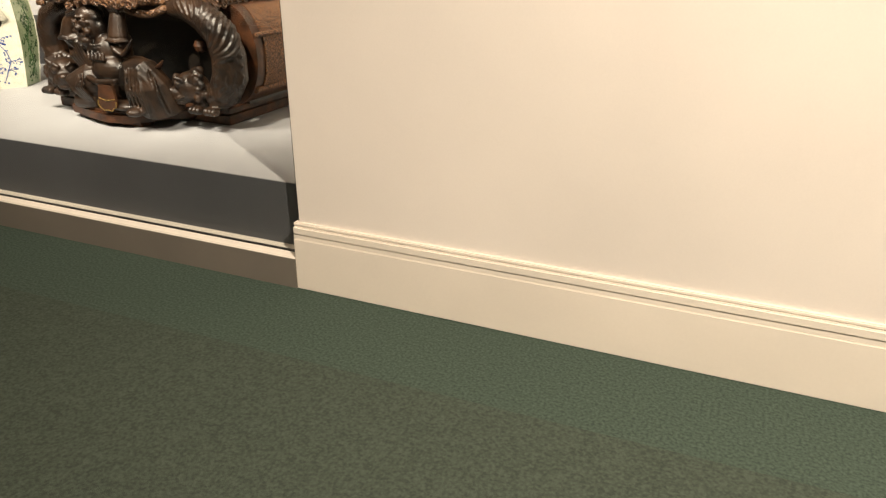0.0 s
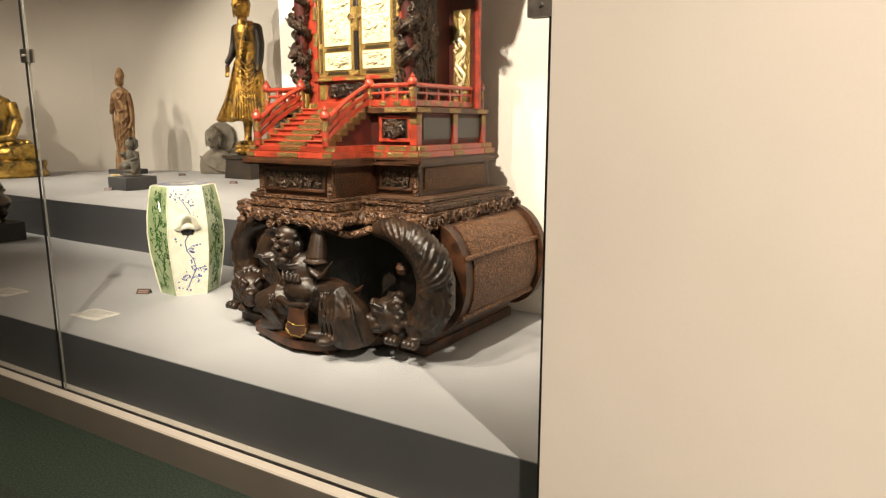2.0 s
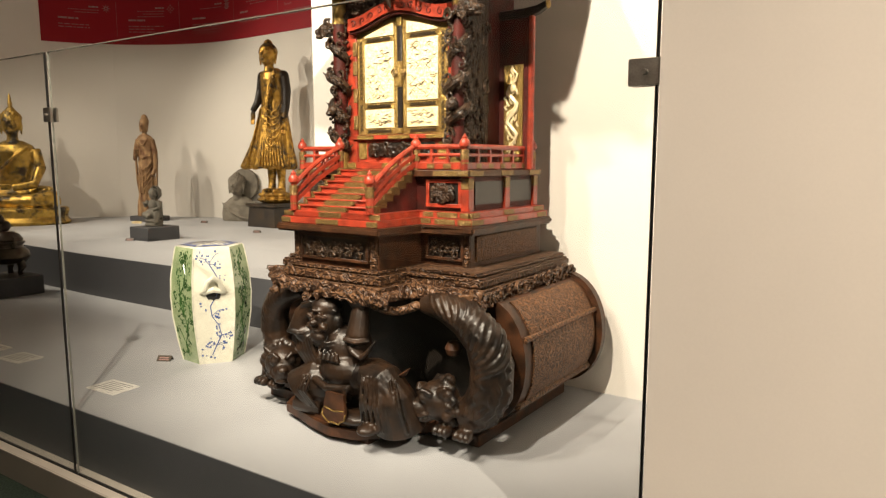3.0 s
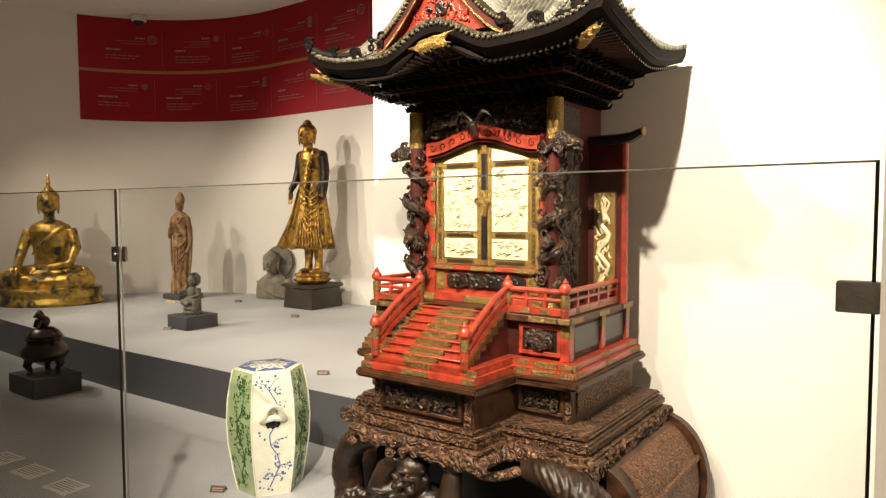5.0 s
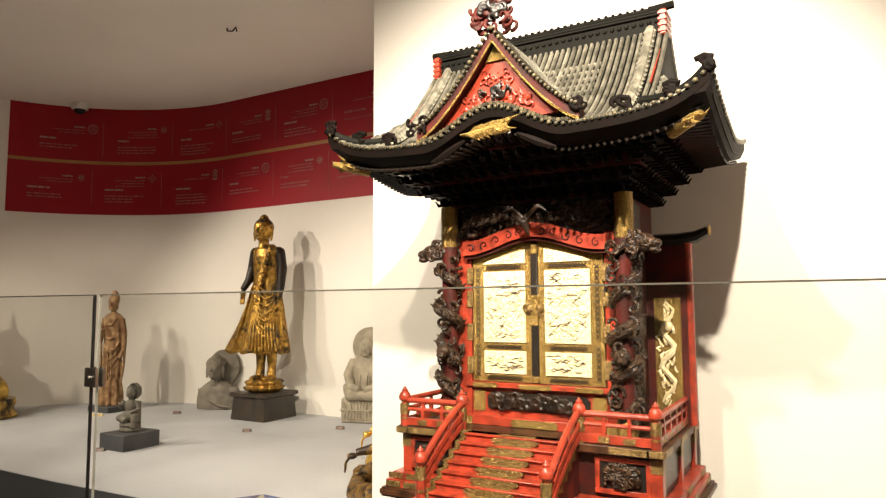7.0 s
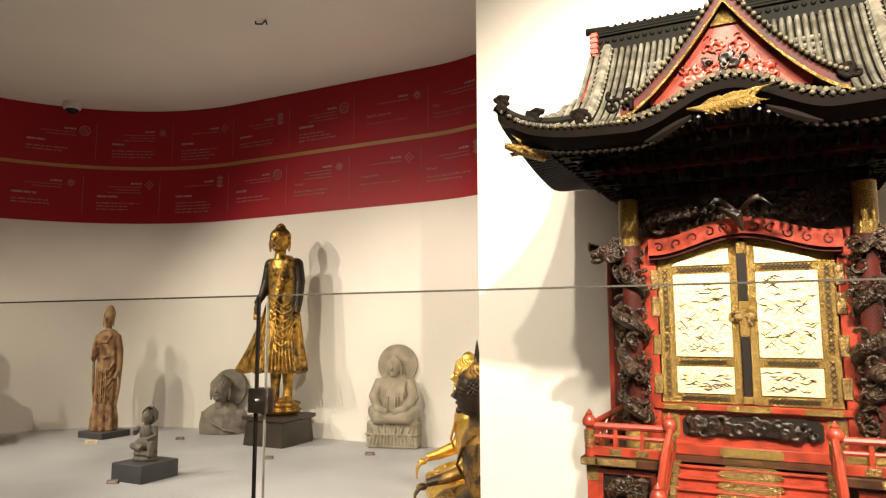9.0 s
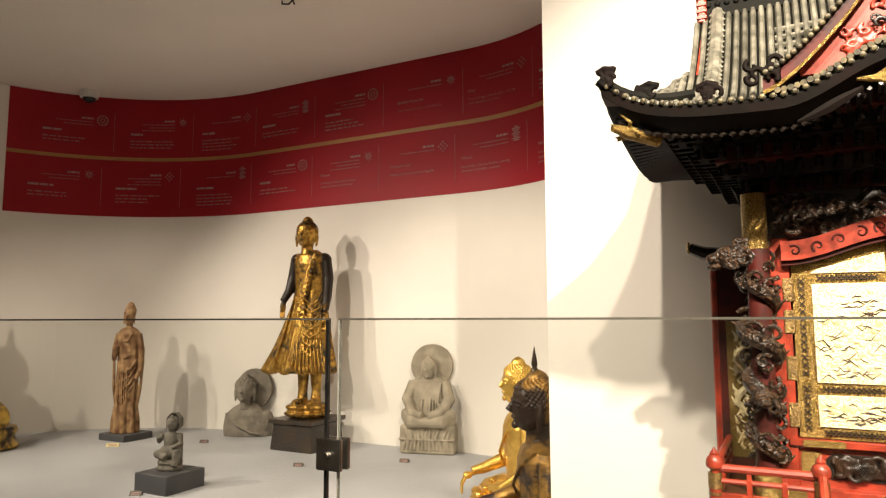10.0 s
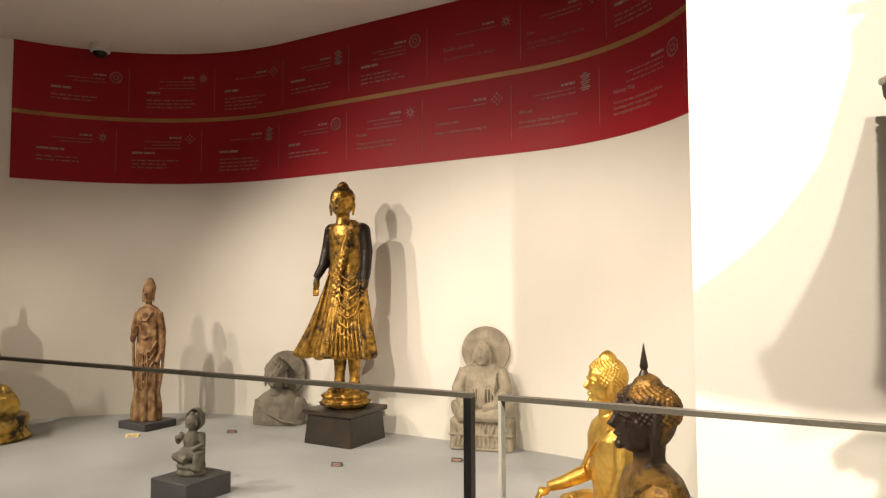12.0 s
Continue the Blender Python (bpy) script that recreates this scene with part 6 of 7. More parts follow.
bm = seated(0.105, 0.13, 60, True, 0.15, 10, 0.42, 1.12)
ob = statue("seated_statue", bm, M_GOLD3, "large seated gilded statue with dark wear on a gilt throne", 0.007, base=(-7.98, 3.44, TIER), turn=48)
ob.scale = (1.0, 1.0, 1.09)
def idol(r_head, curls):
    """A slim upright cross-legged idol that looks along minus y, one hand over the knee."""
    bm = B()
    for s in (-1, 1):
        tube(bm, [(s * 0.08, 0.07, 0.1), (s * 0.22, -0.02, 0.095), (s * 0.285, -0.09, 0.075), (s * 0.14, -0.18, 0.06), (-s * 0.06, -0.2, 0.055)], [0.1, 0.085, 0.07, 0.058, 0.042], 16)
        ball(bm, (-s * 0.13, -0.19, 0.075 + 0.03 * (s > 0)), (0.085, 0.04, 0.026))
    ball(bm, (0, 0.05, 0.09), (0.2, 0.15, 0.09), u=20, v=12)
    sect = ((0.15, 0.05, 0.75), (0.135, 0.14, 0.72), (0.125, 0.22, 0.7), (0.14, 0.31, 0.68), (0.168, 0.4, 0.64), (0.18, 0.455, 0.58), (0.165, 0.5, 0.52), (0.11, 0.53, 0.55), (0.055, 0.55, 0.8))
    rings(bm, [[(r * math.cos(6.2832 * i / 40), 0.045 + r * d * math.sin(6.2832 * i / 40), z) for i in range(40)] for r, z, d in sect])
    tube(bm, [(-0.165, 0.045, 0.465), (-0.205, 0.03, 0.34), (-0.205, -0.02, 0.255), (-0.2, -0.14, 0.215), (-0.195, -0.215, 0.2)], [0.05, 0.045, 0.04, 0.03, 0.022], 14)
    ball(bm, (-0.195, -0.24, 0.18), (0.028, 0.03, 0.02))
    for k in range(4):
        q = -0.215 + 0.013 * k
        tube(bm, [(q, -0.25, 0.178), (q, -0.275, 0.14), (q, -0.278, 0.085)], [0.009, 0.008, 0.005], 6)
    tube(bm, [(0.165, 0.045, 0.465), (0.205, 0.03, 0.34), (0.2, -0.01, 0.24), (0.14, -0.1, 0.175), (0.06, -0.15, 0.165)], [0.05, 0.046, 0.042, 0.032, 0.024], 14)
    for k in range(4):
        tube(bm, [(0.06, -0.145 - 0.013 * k, 0.165), (-0.03, -0.15 - 0.012 * k, 0.165)], [0.009, 0.006], 6)
    tube(bm, [(0.13, -0.01, 0.51), (0.06, -0.066, 0.43), (-0.03, -0.08, 0.33), (-0.11, -0.04, 0.25)], [0.008] * 4, 8)
    head(bm, (0, 0.02, 0.55 + r_head * 1.3), r_head, True, True, 0, curls)
    return bm


bm = idol(0.096, 330)
statue("seated_statue", bm, M_GOLD2, "bright gold seated statue beside the white wall", 0.0032, base=(-3.68, 3.83, TIER), turn=-56).scale = (0.86, 0.86, 0.95)
bm = idol(0.118, 360)
dk = statue("seated_statue", bm, M_GOLD4, "seated bronze statue with dull gilt robe and dark face", 0.0034, base=(-3.42, 3.36, TIER), turn=-58)
dk.scale = (0.93, 0.93, 0.86)
bm = B()
lathe(bm, [(0.012, 0), (0.019, 0.012), (0.01, 0.03), (0.014, 0.04), (0.012, 0.055), (0.001, 0.115)], (-3.405, 3.372, 1.335), 10)
tagged(new("flame_finial", finish(bm, "flame_finial", M_DKBRONZE)), "dark pointed flame finial on a bronze statue's head", "finial")

# weathered wooden standing figure
plinth("statue_plinth", (-7.43, 4.29, TIER), (-7.13, 4.56, 0.655), M_PLINTH, "low dark grey plinth under a wooden statue")
bm = B()
lathe(bm, [(0.15, 0.0, 0.1), (0.145, 0.1, 0.12), (0.12, 0.22, 0.12), (0.1, 0.26, 0.05)], (0, 0, 0), 40, (1, 0.7), ripple=9)
lathe(bm, [(0.11, 0.22, 0.05), (0.125, 0.32, 0.06), (0.115, 0.5, 0.06), (0.11, 0.62, 0.03), (0.125, 0.76, 0.02), (0.13, 0.82, 0), (0.09, 0.86, 0), (0.04, 0.88, 0)], (0, 0, 0), 48, (1, 0.62), ripple=11)
for k in range(4):
    tube(bm, [(-0.1, -0.04, 0.58 - 0.07 * k), (-0.02, -0.085, 0.5 - 0.075 * k), (0.07, -0.075, 0.53 - 0.06 * k), (0.11, -0.03, 0.6 - 0.06 * k)], 0.008, 6)
for k in range(5):
    tube(bm, [(-0.05 + 0.022 * k, -0.085, 0.52), (-0.055 + 0.025 * k, -0.09, 0.38), (-0.05 + 0.022 * k, -0.085, 0.24)], 0.007, 6)
tube(bm, [(-0.08, -0.06, 0.83), (-0.03, -0.09, 0.76), (0.03, -0.09, 0.76), (0.08, -0.06, 0.83)], 0.008, 6)
tube(bm, [(-0.1, -0.03, 0.66), (0.0, -0.085, 0.62), (0.1, -0.03, 0.66)], 0.012, 6)
tube(bm, [(-0.11, 0, 0.82), (-0.145, -0.01, 0.7), (-0.12, -0.07, 0.62), (-0.09, -0.09, 0.72)], [0.036, 0.034, 0.03, 0.025], 10)
tube(bm, [(0.11, 0, 0.82), (0.15, 0, 0.68), (0.15, -0.01, 0.52), (0.12, -0.05, 0.44)], [0.036, 0.034, 0.028, 0.022], 10)
for s in (-1, 1):
    tube(bm, [(s * 0.12, 0.02, 0.8), (s * 0.165, 0.01, 0.6), (s * 0.15, 0.0, 0.36), (s * 0.12, 0.0, 0.2)], [0.018, 0.016, 0.016, 0.012], 8)
head(bm, (0, -0.01, 0.965), 0.07, False, True)
lathe(bm, [(0.058, 0), (0.062, 0.03), (0.05, 0.055), (0.035, 0.085), (0.012, 0.1)], (0, 0.01, 0.99), 16)
statue("standing_statue", bm, M_OLDWOOD, "slender weathered wooden standing figure with faded paint", 0.005, base=(-7.285, 4.42, 0.655), turn=24).scale = (0.74, 0.74, 0.965)

# small stone figure on a plinth
plinth("statue_plinth", (-5.775, 3.33, TIER), (-5.52, 3.605, 0.707), M_PLINTH, "square dark grey plinth under a small stone statue")
bm = B()
lathe(bm, [(0.07, 0), (0.075, 0.012), (0.066, 0.03), (0.074, 0.045), (0.066, 0.06)], (0, 0, 0), 20, (1, 0.8))
box(bm, (0, 0.035, 0.1), (0.1, 0.045, 0.2), None, 0.01)
ball(bm, (0, 0, 0.10), (0.072, 0.05, 0.045))
tube(bm, [(0.02, 0, 0.1), (0.06, -0.03, 0.105), (0.05, -0.045, 0.03)], [0.03, 0.028, 0.02], 8)
tube(bm, [(-0.02, 0, 0.09), (-0.065, -0.02, 0.09), (0.0, -0.05, 0.075)], [0.03, 0.028, 0.02], 8)
ball(bm, (0, 0.005, 0.165), (0.045, 0.032, 0.055))
tube(bm, [(-0.045, 0, 0.2), (-0.07, -0.01, 0.16), (-0.055, -0.04, 0.19)], [0.018, 0.016, 0.012], 8)
tube(bm, [(0.045, 0, 0.2), (0.068, -0.01, 0.15), (0.03, -0.045, 0.13)], [0.018, 0.016, 0.012], 8)
lathe(bm, [(0.05, -0.012), (0.052, 0), (0.05, 0.012)], (0, 0, 0), 20)
box(bm, (0, 0.035, 0.265), (0.085, 0.016, 0.11), None, 0.03)
head(bm, (0, -0.002, 0.258), 0.034, True, True)
statue("small_statue", bm, M_STONE3, "small grey stone seated figure on a plinth", 0.003, base=(-5.655, 3.47, 0.707), turn=20)

# stone bust with a broken disc
bm = B()
n = 28
prism(bm, [(0.03 + 0.155 * math.cos(6.2832 * i / n) * (1 + 0.02 * math.sin(5 * i)), 0.38 + 0.165 * math.sin(6.2832 * i / n)) for i in range(n)], 0.04, 0.085, "y")
lathe(bm, [(0.2, 0.0, 0.02), (0.205, 0.08, 0.02), (0.19, 0.17, 0.01), (0.12, 0.23, 0), (0.07, 0.26, 0)], (-0.01, 0.02, 0), 32, (1, 0.52), ripple=14)
for k in range(7):
    tube(bm, [(-0.17 + 0.02 * k, -0.06, 0.19 - 0.008 * k), (-0.06 + 0.02 * k, -0.105, 0.1 - 0.01 * k), (0.06 + 0.015 * k, -0.09, 0.03)], 0.008, 6)
ball(bm, (0.16, 0.0, 0.12), (0.06, 0.06, 0.09))
head(bm, (-0.02, -0.025, 0.375), 0.095, True, True, 0, 60)
statue("stone_bust", bm, M_STONE, "grey stone bust with a broken halo disc against the wall", 0.005, base=(-6.49, 4.97, TIER), turn=22)

# seated stone figure with halo
bm = B()
box(bm, (0, 0.03, 0.1), (0.40, 0.17, 0.2), None, 0.012)
for k in range(13):
    f = k / 12
    tube(bm, [(-0.18 + 0.36 * f, -0.055, 0.18), (-0.15 + 0.3 * f, -0.066, 0.1 + 0.02 * (k % 2)), (-0.17 + 0.34 * f, -0.058, 0.03)], 0.009, 6)
box(bm, (0, 0.0, 0.105), (0.41, 0.15, 0.012), None, 0.003)
for s in (-1, 1):
    tube(bm, [(s * 0.05, 0.02, 0.26), (s * 0.16, -0.02, 0.25), (s * 0.12, -0.07, 0.23), (-s * 0.06, -0.08, 0.225)], [0.07, 0.065, 0.05, 0.035], 12)
    tube(bm, [(s * 0.11, 0.03, 0.5), (s * 0.155, 0.0, 0.38), (s * 0.1, -0.07, 0.29), (s * 0.02, -0.095, 0.275)], [0.045, 0.045, 0.034, 0.026], 12)
lathe(bm, [(0.14, 0.22, 0.02), (0.13, 0.34, 0.03), (0.135, 0.45, 0.02), (0.13, 0.51, 0), (0.06, 0.55, 0)], (0, 0.04, 0), 40, (1, 0.55), ripple=13)
for k in range(8):
    tube(bm, [(0.1 - 0.01 * k, -0.03, 0.5), (0.085 - 0.02 * k, -0.045, 0.38), (0.09 - 0.022 * k, -0.05, 0.27)], 0.007, 6)
n = 32
prism(bm, [(0.01 + 0.158 * math.cos(6.2832 * i / n), 0.615 + 0.158 * math.sin(6.2832 * i / n)) for i in range(n)], 0.06, 0.095, "y")
head(bm, (0, 0.005, 0.595), 0.066, True, True, 0, 30)
statue("stone_statue", bm, M_STONE2, "pale grey stone seated figure with a round halo", 0.005, base=(-4.80, 5.0, TIER), turn=14)

# incense burner on its plinth
plinth("burner_plinth", (-5.86, 2.25, PLAT), (-5.50, 2.545, 0.455), M_PLINTH, "dark grey plinth under an incense burner")
burner = thing("incense_burner", (-5.68, 2.4, 0.455), "dark bronze three-legged incense burner with a lion lid", "incense burner")
C = (-5.68, 2.4, 0.455)
bm = B()
lathe(bm, [(0.06, 0.075), (0.115, 0.09), (0.14, 0.125), (0.135, 0.16), (0.105, 0.19), (0.1, 0.205), (0.115, 0.22), (0.115, 0.228), (0.09, 0.232)], C, 24)
part("bowl", bm, M_DKBRONZE, burner)
for k in range(3):
    a = 2.1 * k + 0.5
    bm = B()
    d = Vector((math.cos(a), math.sin(a), 0))
    p = Vector(C)
    tube(bm, [p + d * 0.09 + Vector((0, 0, 0.11)), p + d * 0.11 + Vector((0, 0, 0.06)), p + d * 0.088 + Vector((0, 0, 0.025)), p + d * 0.1 + Vector((0, 0, 0.002))], [0.03, 0.026, 0.015, 0.02], 10)
    part("leg", bm, M_DKBRONZE, burner)
for s in (-1, 1):
    bm = B()
    p = Vector(C) + Vector((s * 0.11, 0, 0.2))
    tube(bm, [p, p + Vector((s * 0.035, 0, 0.02)), p + Vector((s * 0.035, 0, 0.06)), p + Vector((0.01 * s, 0, 0.07))], [0.012, 0.012, 0.012, 0.008], 8)
    part("handle", bm, M_DKBRONZE, burner)
bm = B()
lathe(bm, [(0.1, 0.232), (0.105, 0.245), (0.085, 0.275), (0.055, 0.295), (0.03, 0.3)], C, 24)
lid = part("lid", bm, M_DKBRONZE, burner)
bm = B()
p = Vector(C) + Vector((0, 0, 0.3))
ball(bm, p + Vector((0, 0, 0.035)), (0.035, 0.04, 0.04))
ball(bm, p + Vector((0.005, -0.025, 0.08)), (0.026, 0.028, 0.026))
ball(bm, p + Vector((0.005, -0.05, 0.073)), (0.014, 0.014, 0.011))
for s in (-1, 1):
    tube(bm, [p + Vector((s * 0.022, -0.03, 0.05)), p + Vector((s * 0.026, -0.045, 0.0))], [0.012, 0.011], 8)
    ball(bm, p + Vector((s * 0.016, -0.02, 0.105)), 0.008, u=8, v=6)
part("lion_knob", bm, M_DKBRONZE, lid, "lion-shaped knob")

# ---- porcelain garden stool ----
M_CELADON = material("green_glazed_porcelain", (0.40, 0.47, 0.27), 0.16, second=(0.28, 0.37, 0.19), scale=9, bump=0.05, bump_scale=40, coat=0.4)
M_PORC = material("cream_glazed_porcelain", (0.76, 0.74, 0.62), 0.14, second=(0.68, 0.66, 0.54), scale=7, bump=0.05, bump_scale=40, coat=0.4)
M_COBALT = material("cobalt_glaze", (0.05, 0.085, 0.26), 0.18, second=(0.13, 0.18, 0.38), scale=40, bump=0)
M_PGREEN = material("dark_green_glaze", (0.03, 0.075, 0.02), 0.2, second=(0.06, 0.15, 0.04), scale=30, bump=0)
M_HOLE_SHADE = material("opening_shade", (0.012, 0.011, 0.01), 0.8, scale=10, bump=0)
stool = thing("garden_stool", (-3.30, 2.32, PLAT), "six-sided porcelain garden stool painted with blue and green blossom", "garden stool")
SC = Vector((-3.275, 2.27, PLAT))
SPROF = [(0.132, 0.0), (0.136, 0.02), (0.15, 0.09), (0.167, 0.2), (0.172, 0.29), (0.167, 0.38), (0.156, 0.45), (0.146, 0.50), (0.142, 0.515)]


def stool_r(z):
    for (r0, z0), (r1, z1) in zip(SPROF, SPROF[1:]):
        if z <= z1:
            return r0 + (r1 - r0) * (z - z0) / (z1 - z0)
    return SPROF[-1][0]


def on_stool(face, v, z, out=0.0):
    """A place on one side: v from -1 to 1 across it."""
    a0, a1 = radians(60 * face - 3), radians(60 * face + 57)
    r = stool_r(z)
    p = Vector((r * math.cos(a0), r * math.sin(a0), 0)).lerp(Vector((r * math.cos(a1), r * math.sin(a1), 0)), (v + 1) / 2)
    m = (a0 + a1) / 2
    return SC + p + Vector((math.cos(m) * out, math.sin(m) * out, z))


for f in range(6):
    bm = B()
    rows = []
    for r, z in SPROF:
        rows.append([bm.verts.new(on_stool(f, v, z)) for v in (-1, -0.5, 0, 0.5, 1)])
    back = [[bm.verts.new(on_stool(f, v, z, -0.012)) for v in (-0.93, -0.5, 0, 0.5, 0.93)] for r, z in SPROF]
    for a, b2 in zip(rows, rows[1:]):
        for i in range(4):
            bm.faces.new((a[i], a[i + 1], b2[i + 1], b2[i]))
    for a, b2 in zip(back, back[1:]):
        for i in range(4):
            bm.faces.new((a[i], b2[i], b2[i + 1], a[i + 1]))
    white = f % 2 == 1
    side = part("side", bm, M_PORC if white else M_CELADON, stool, "cream side painted with blue blossom" if white else "green side painted with dark foliage")
    bm = B()
    tube(bm, [on_stool(f, -1, z, 0.001) for r, z in SPROF], 0.0035, 6)
    part("edge_bead", bm, M_PORC, side)
    # painted branches
    r2 = random.Random(20 + f)
    bm = B()
    ink = M_COBALT if white else M_PGREEN

    def dab(bm, v, z, sv, sz):
        vs = [bm.verts.new(on_stool(f, v + sv * math.cos(a), z + sz * math.sin(a), 0.0012)) for a in (0, 1.05, 2.1, 3.14, 4.19, 5.24)]
        bm.faces.new(vs)
    trunk = [(0.1 + 0.35 * math.sin(1.3 * k + f), 0.04 + 0.045 * k) for k in range(10)]
    for (v0, z0), (v1, z1) in zip(trunk, trunk[1:]):
        tube(bm, [on_stool(f, v0 * 0.8, z0, 0.0), on_stool(f, v1 * 0.8, z1, 0.0)], 0.0026 if white else 0.003, 5)
    for k in range(34 if white else 70):
        bt = r2.choice(trunk)
        v, z = bt[0] * 0.8, bt[1]
        v1, z1 = max(-0.85, min(0.85, v + r2.uniform(-0.6, 0.6))), max(0.03, min(0.49, z + r2.uniform(-0.02, 0.07)))
        if white and abs(v1) < 0.42 and 0.27 < z1 < 0.41:
            continue
        if k % 2 == 0:
            tube(bm, [on_stool(f, v, z, 0.0), on_stool(f, (v + v1) / 2, (z + z1) / 2 + 0.008, 0.0), on_stool(f, v1, z1, 0.0)], 0.0016, 4)
        for q in range(3 if white else 5):
            dab(bm, max(-0.92, min(0.92, v1 + r2.uniform(-0.14, 0.14))), max(0.02, min(0.5, z1 + r2.uniform(-0.02, 0.02))), r2.uniform(0.03, 0.075), r2.uniform(0.003, 0.007))
    part("painted_branch", bm, ink, side, "cobalt blue blossom branch" if white else "dark green foliage")
    if white:
        # no hole is cut: a flat near-black patch paints the shade inside it
        bm = B()
        o = [(0.0, 0.022), (0.12, 0.014), (0.25, 0.017), (0.36, 0.0), (0.25, -0.017), (0.12, -0.015), (0.0, -0.022), (-0.12, -0.015), (-0.25, -0.017), (-0.36, 0.0), (-0.25, 0.017), (-0.12, 0.014)]
        bm.faces.new([bm.verts.new(on_stool(f, v, 0.31 + z, 0.002)) for v, z in o])
        part("hand_hole_shade", bm, M_HOLE_SHADE, side, "flat dark cusped patch for the shaded hand opening")
        bm = B()
        tube(bm, [on_stool(f, v, z, q) for v, z, q in ((-0.6, 0.325, 0.004), (-0.42, 0.34, 0.014), (-0.3, 0.375, 0.02), (0, 0.39, 0.024), (0.3, 0.375, 0.02), (0.42, 0.34, 0.014), (0.6, 0.325, 0.004))], [0.008, 0.013, 0.012, 0.011, 0.012, 0.013, 0.008], 8)
        tube(bm, [on_stool(f, v, z, q) for v, z, q in ((-0.5, 0.325, 0.006), (0, 0.338, 0.016), (0.5, 0.325, 0.006))], [0.01, 0.013, 0.01], 8)
        part("mask_handle", bm, M_PORC, side, "raised cream porcelain mask")
bm = B()
hexa = [on_stool(f, -1, 0.515) for f in range(6)]
mid = SC + Vector((0, 0, 0.524))
rings(bm, [[tuple(p + Vector((0, 0, -0.012))) for p in hexa], [tuple(p) for p in hexa], [tuple(p.lerp(mid, 0.06) + Vector((0, 0, 0.004))) for p in hexa]])
lidp = part("stool_top", bm, M_PORC, stool, "cream top painted in blue")
bm = B()
for f in range(6):
    a, b2 = on_stool(f, -1, 0.515), on_stool(f, 1, 0.515)
    up = Vector((0, 0, 0.0056))
    bm.faces.new([bm.verts.new(p + up) for p in (a.lerp(mid, 0.12), b2.lerp(mid, 0.12), b2.lerp(a, 0.25).lerp(mid, 0.4), a.lerp(b2, 0.5).lerp(mid, 0.3), a.lerp(b2, 0.25).lerp(mid, 0.42))])
for k in range(26):
    a, r = k * 2.4, 0.02 + 0.05 * math.sqrt(k / 26)
    p = mid + Vector((r * math.cos(a), r * math.sin(a), -0.003))
    bm.faces.new([bm.verts.new(p + Vector((0.008 * math.cos(q), 0.005 * math.sin(q), 0))) for q in (0, 1.26, 2.5, 3.77, 5.0)])
part("painted_border", bm, M_COBALT, lidp, "blue painted flowers and border")

# ---- cards and labels ----
M_CARD = material("white_card", (0.72, 0.7, 0.66), 0.6, scale=20, amount=0.06, bump=0.05)
M_TAG = material("brown_label", (0.075, 0.055, 0.035), 0.5, scale=30, amount=0.3, bump=0)
M_CREAMTAG = material("pale_yellow_label", (0.75, 0.6, 0.25), 0.5, scale=30, amount=0.2, bump=0)
M_GREYINK = material("grey_ink", (0.3, 0.29, 0.28), 0.6, scale=30, bump=0)


def card(c, w, d, turn, label):
    m = Matrix.Translation((c[0], c[1], PLAT)) @ Matrix.Rotation(radians(turn), 4, "Z")
    t = thing("caption_card", (c[0], c[1], PLAT), label, "caption card", "caption cards")
    bm = B()
    rings(bm, [[m @ Vector((x, y, z)) for x, y in ((-w, -d), (w, -d), (w, d), (-w, d))] for z in (0.0, 0.003)])
    part("sheet", bm, M_CARD, t)
    for k in range(6):
        bm = B()
        y = d * (0.7 - 0.25 * k)
        e = w * (0.8 - 0.25 * (k % 3 == 2))
        rings(bm, [[m @ Vector((x, q, z)) for x, q in ((-w * 0.8, y - 0.003), (e, y - 0.003), (e, y + 0.002), (-w * 0.8, y + 0.002))] for z in (0.003, 0.0034)])
        part("text_line", bm, M_GREYINK, t)


for cx, cy in ((-3.237, 1.77), (-3.97, 1.745), (-4.265, 1.735), (-4.55, 1.725)):
    card((cx, cy), 0.086, 0.058, 5, "white caption card lying on the grey platform")


def tent(c, z, turn, mat, label, w=0.032):
    t = thing("object_label", (c[0], c[1], z), label, "label", "object labels")
    m = Matrix.Translation((c[0], c[1], z)) @ Matrix.Rotation(radians(turn), 4, "Z")
    bm = B()
    o = [(-0.016, 0.0), (-0.012, 0.0), (0.004, 0.018), (0.018, 0.0), (0.021, 0.0), (0.004, 0.022)]
    rings(bm, [[m @ Vector((x, y, q)) for y, q in o] for x in (-w, w)])
    part("folded_sheet", bm, mat, t)
    bm = B()
    for k in range(2):
        a, b2 = 0.25 + 0.3 * k, 0.4 + 0.3 * k
        rings(bm, [[m @ Vector((x, -0.0165 + 0.02 * f - dy, 0.022 * f)) for f in (a, b2)] + [m @ Vector((x, -0.0165 + 0.02 * f - dy + 0.001, 0.022 * f)) for f in (b2, a)] for x, dy in ((-w * 0.7, 0.001), (w * 0.7, 0.001))])
    part("text_line", bm, M_PRINT, t)


for c, tn in (((-3.70, 2.99), 30), ((-5.365, 4.254), 25), ((-4.806, 4.675), 15), ((-6.57, 4.58), 30), ((-5.70, 3.285), 30), ((-3.9, 4.45), 10)):
    tent(c, TIER, tn, M_TAG, "small dark brown folded object label on the tier")
tent((-7.08, 4.16), TIER, 35, M_CREAMTAG, "small pale yellow folded object label on the tier", 0.045)
tent((-3.40, 2.10), PLAT, 30, M_TAG, "small brown folded label on the platform")

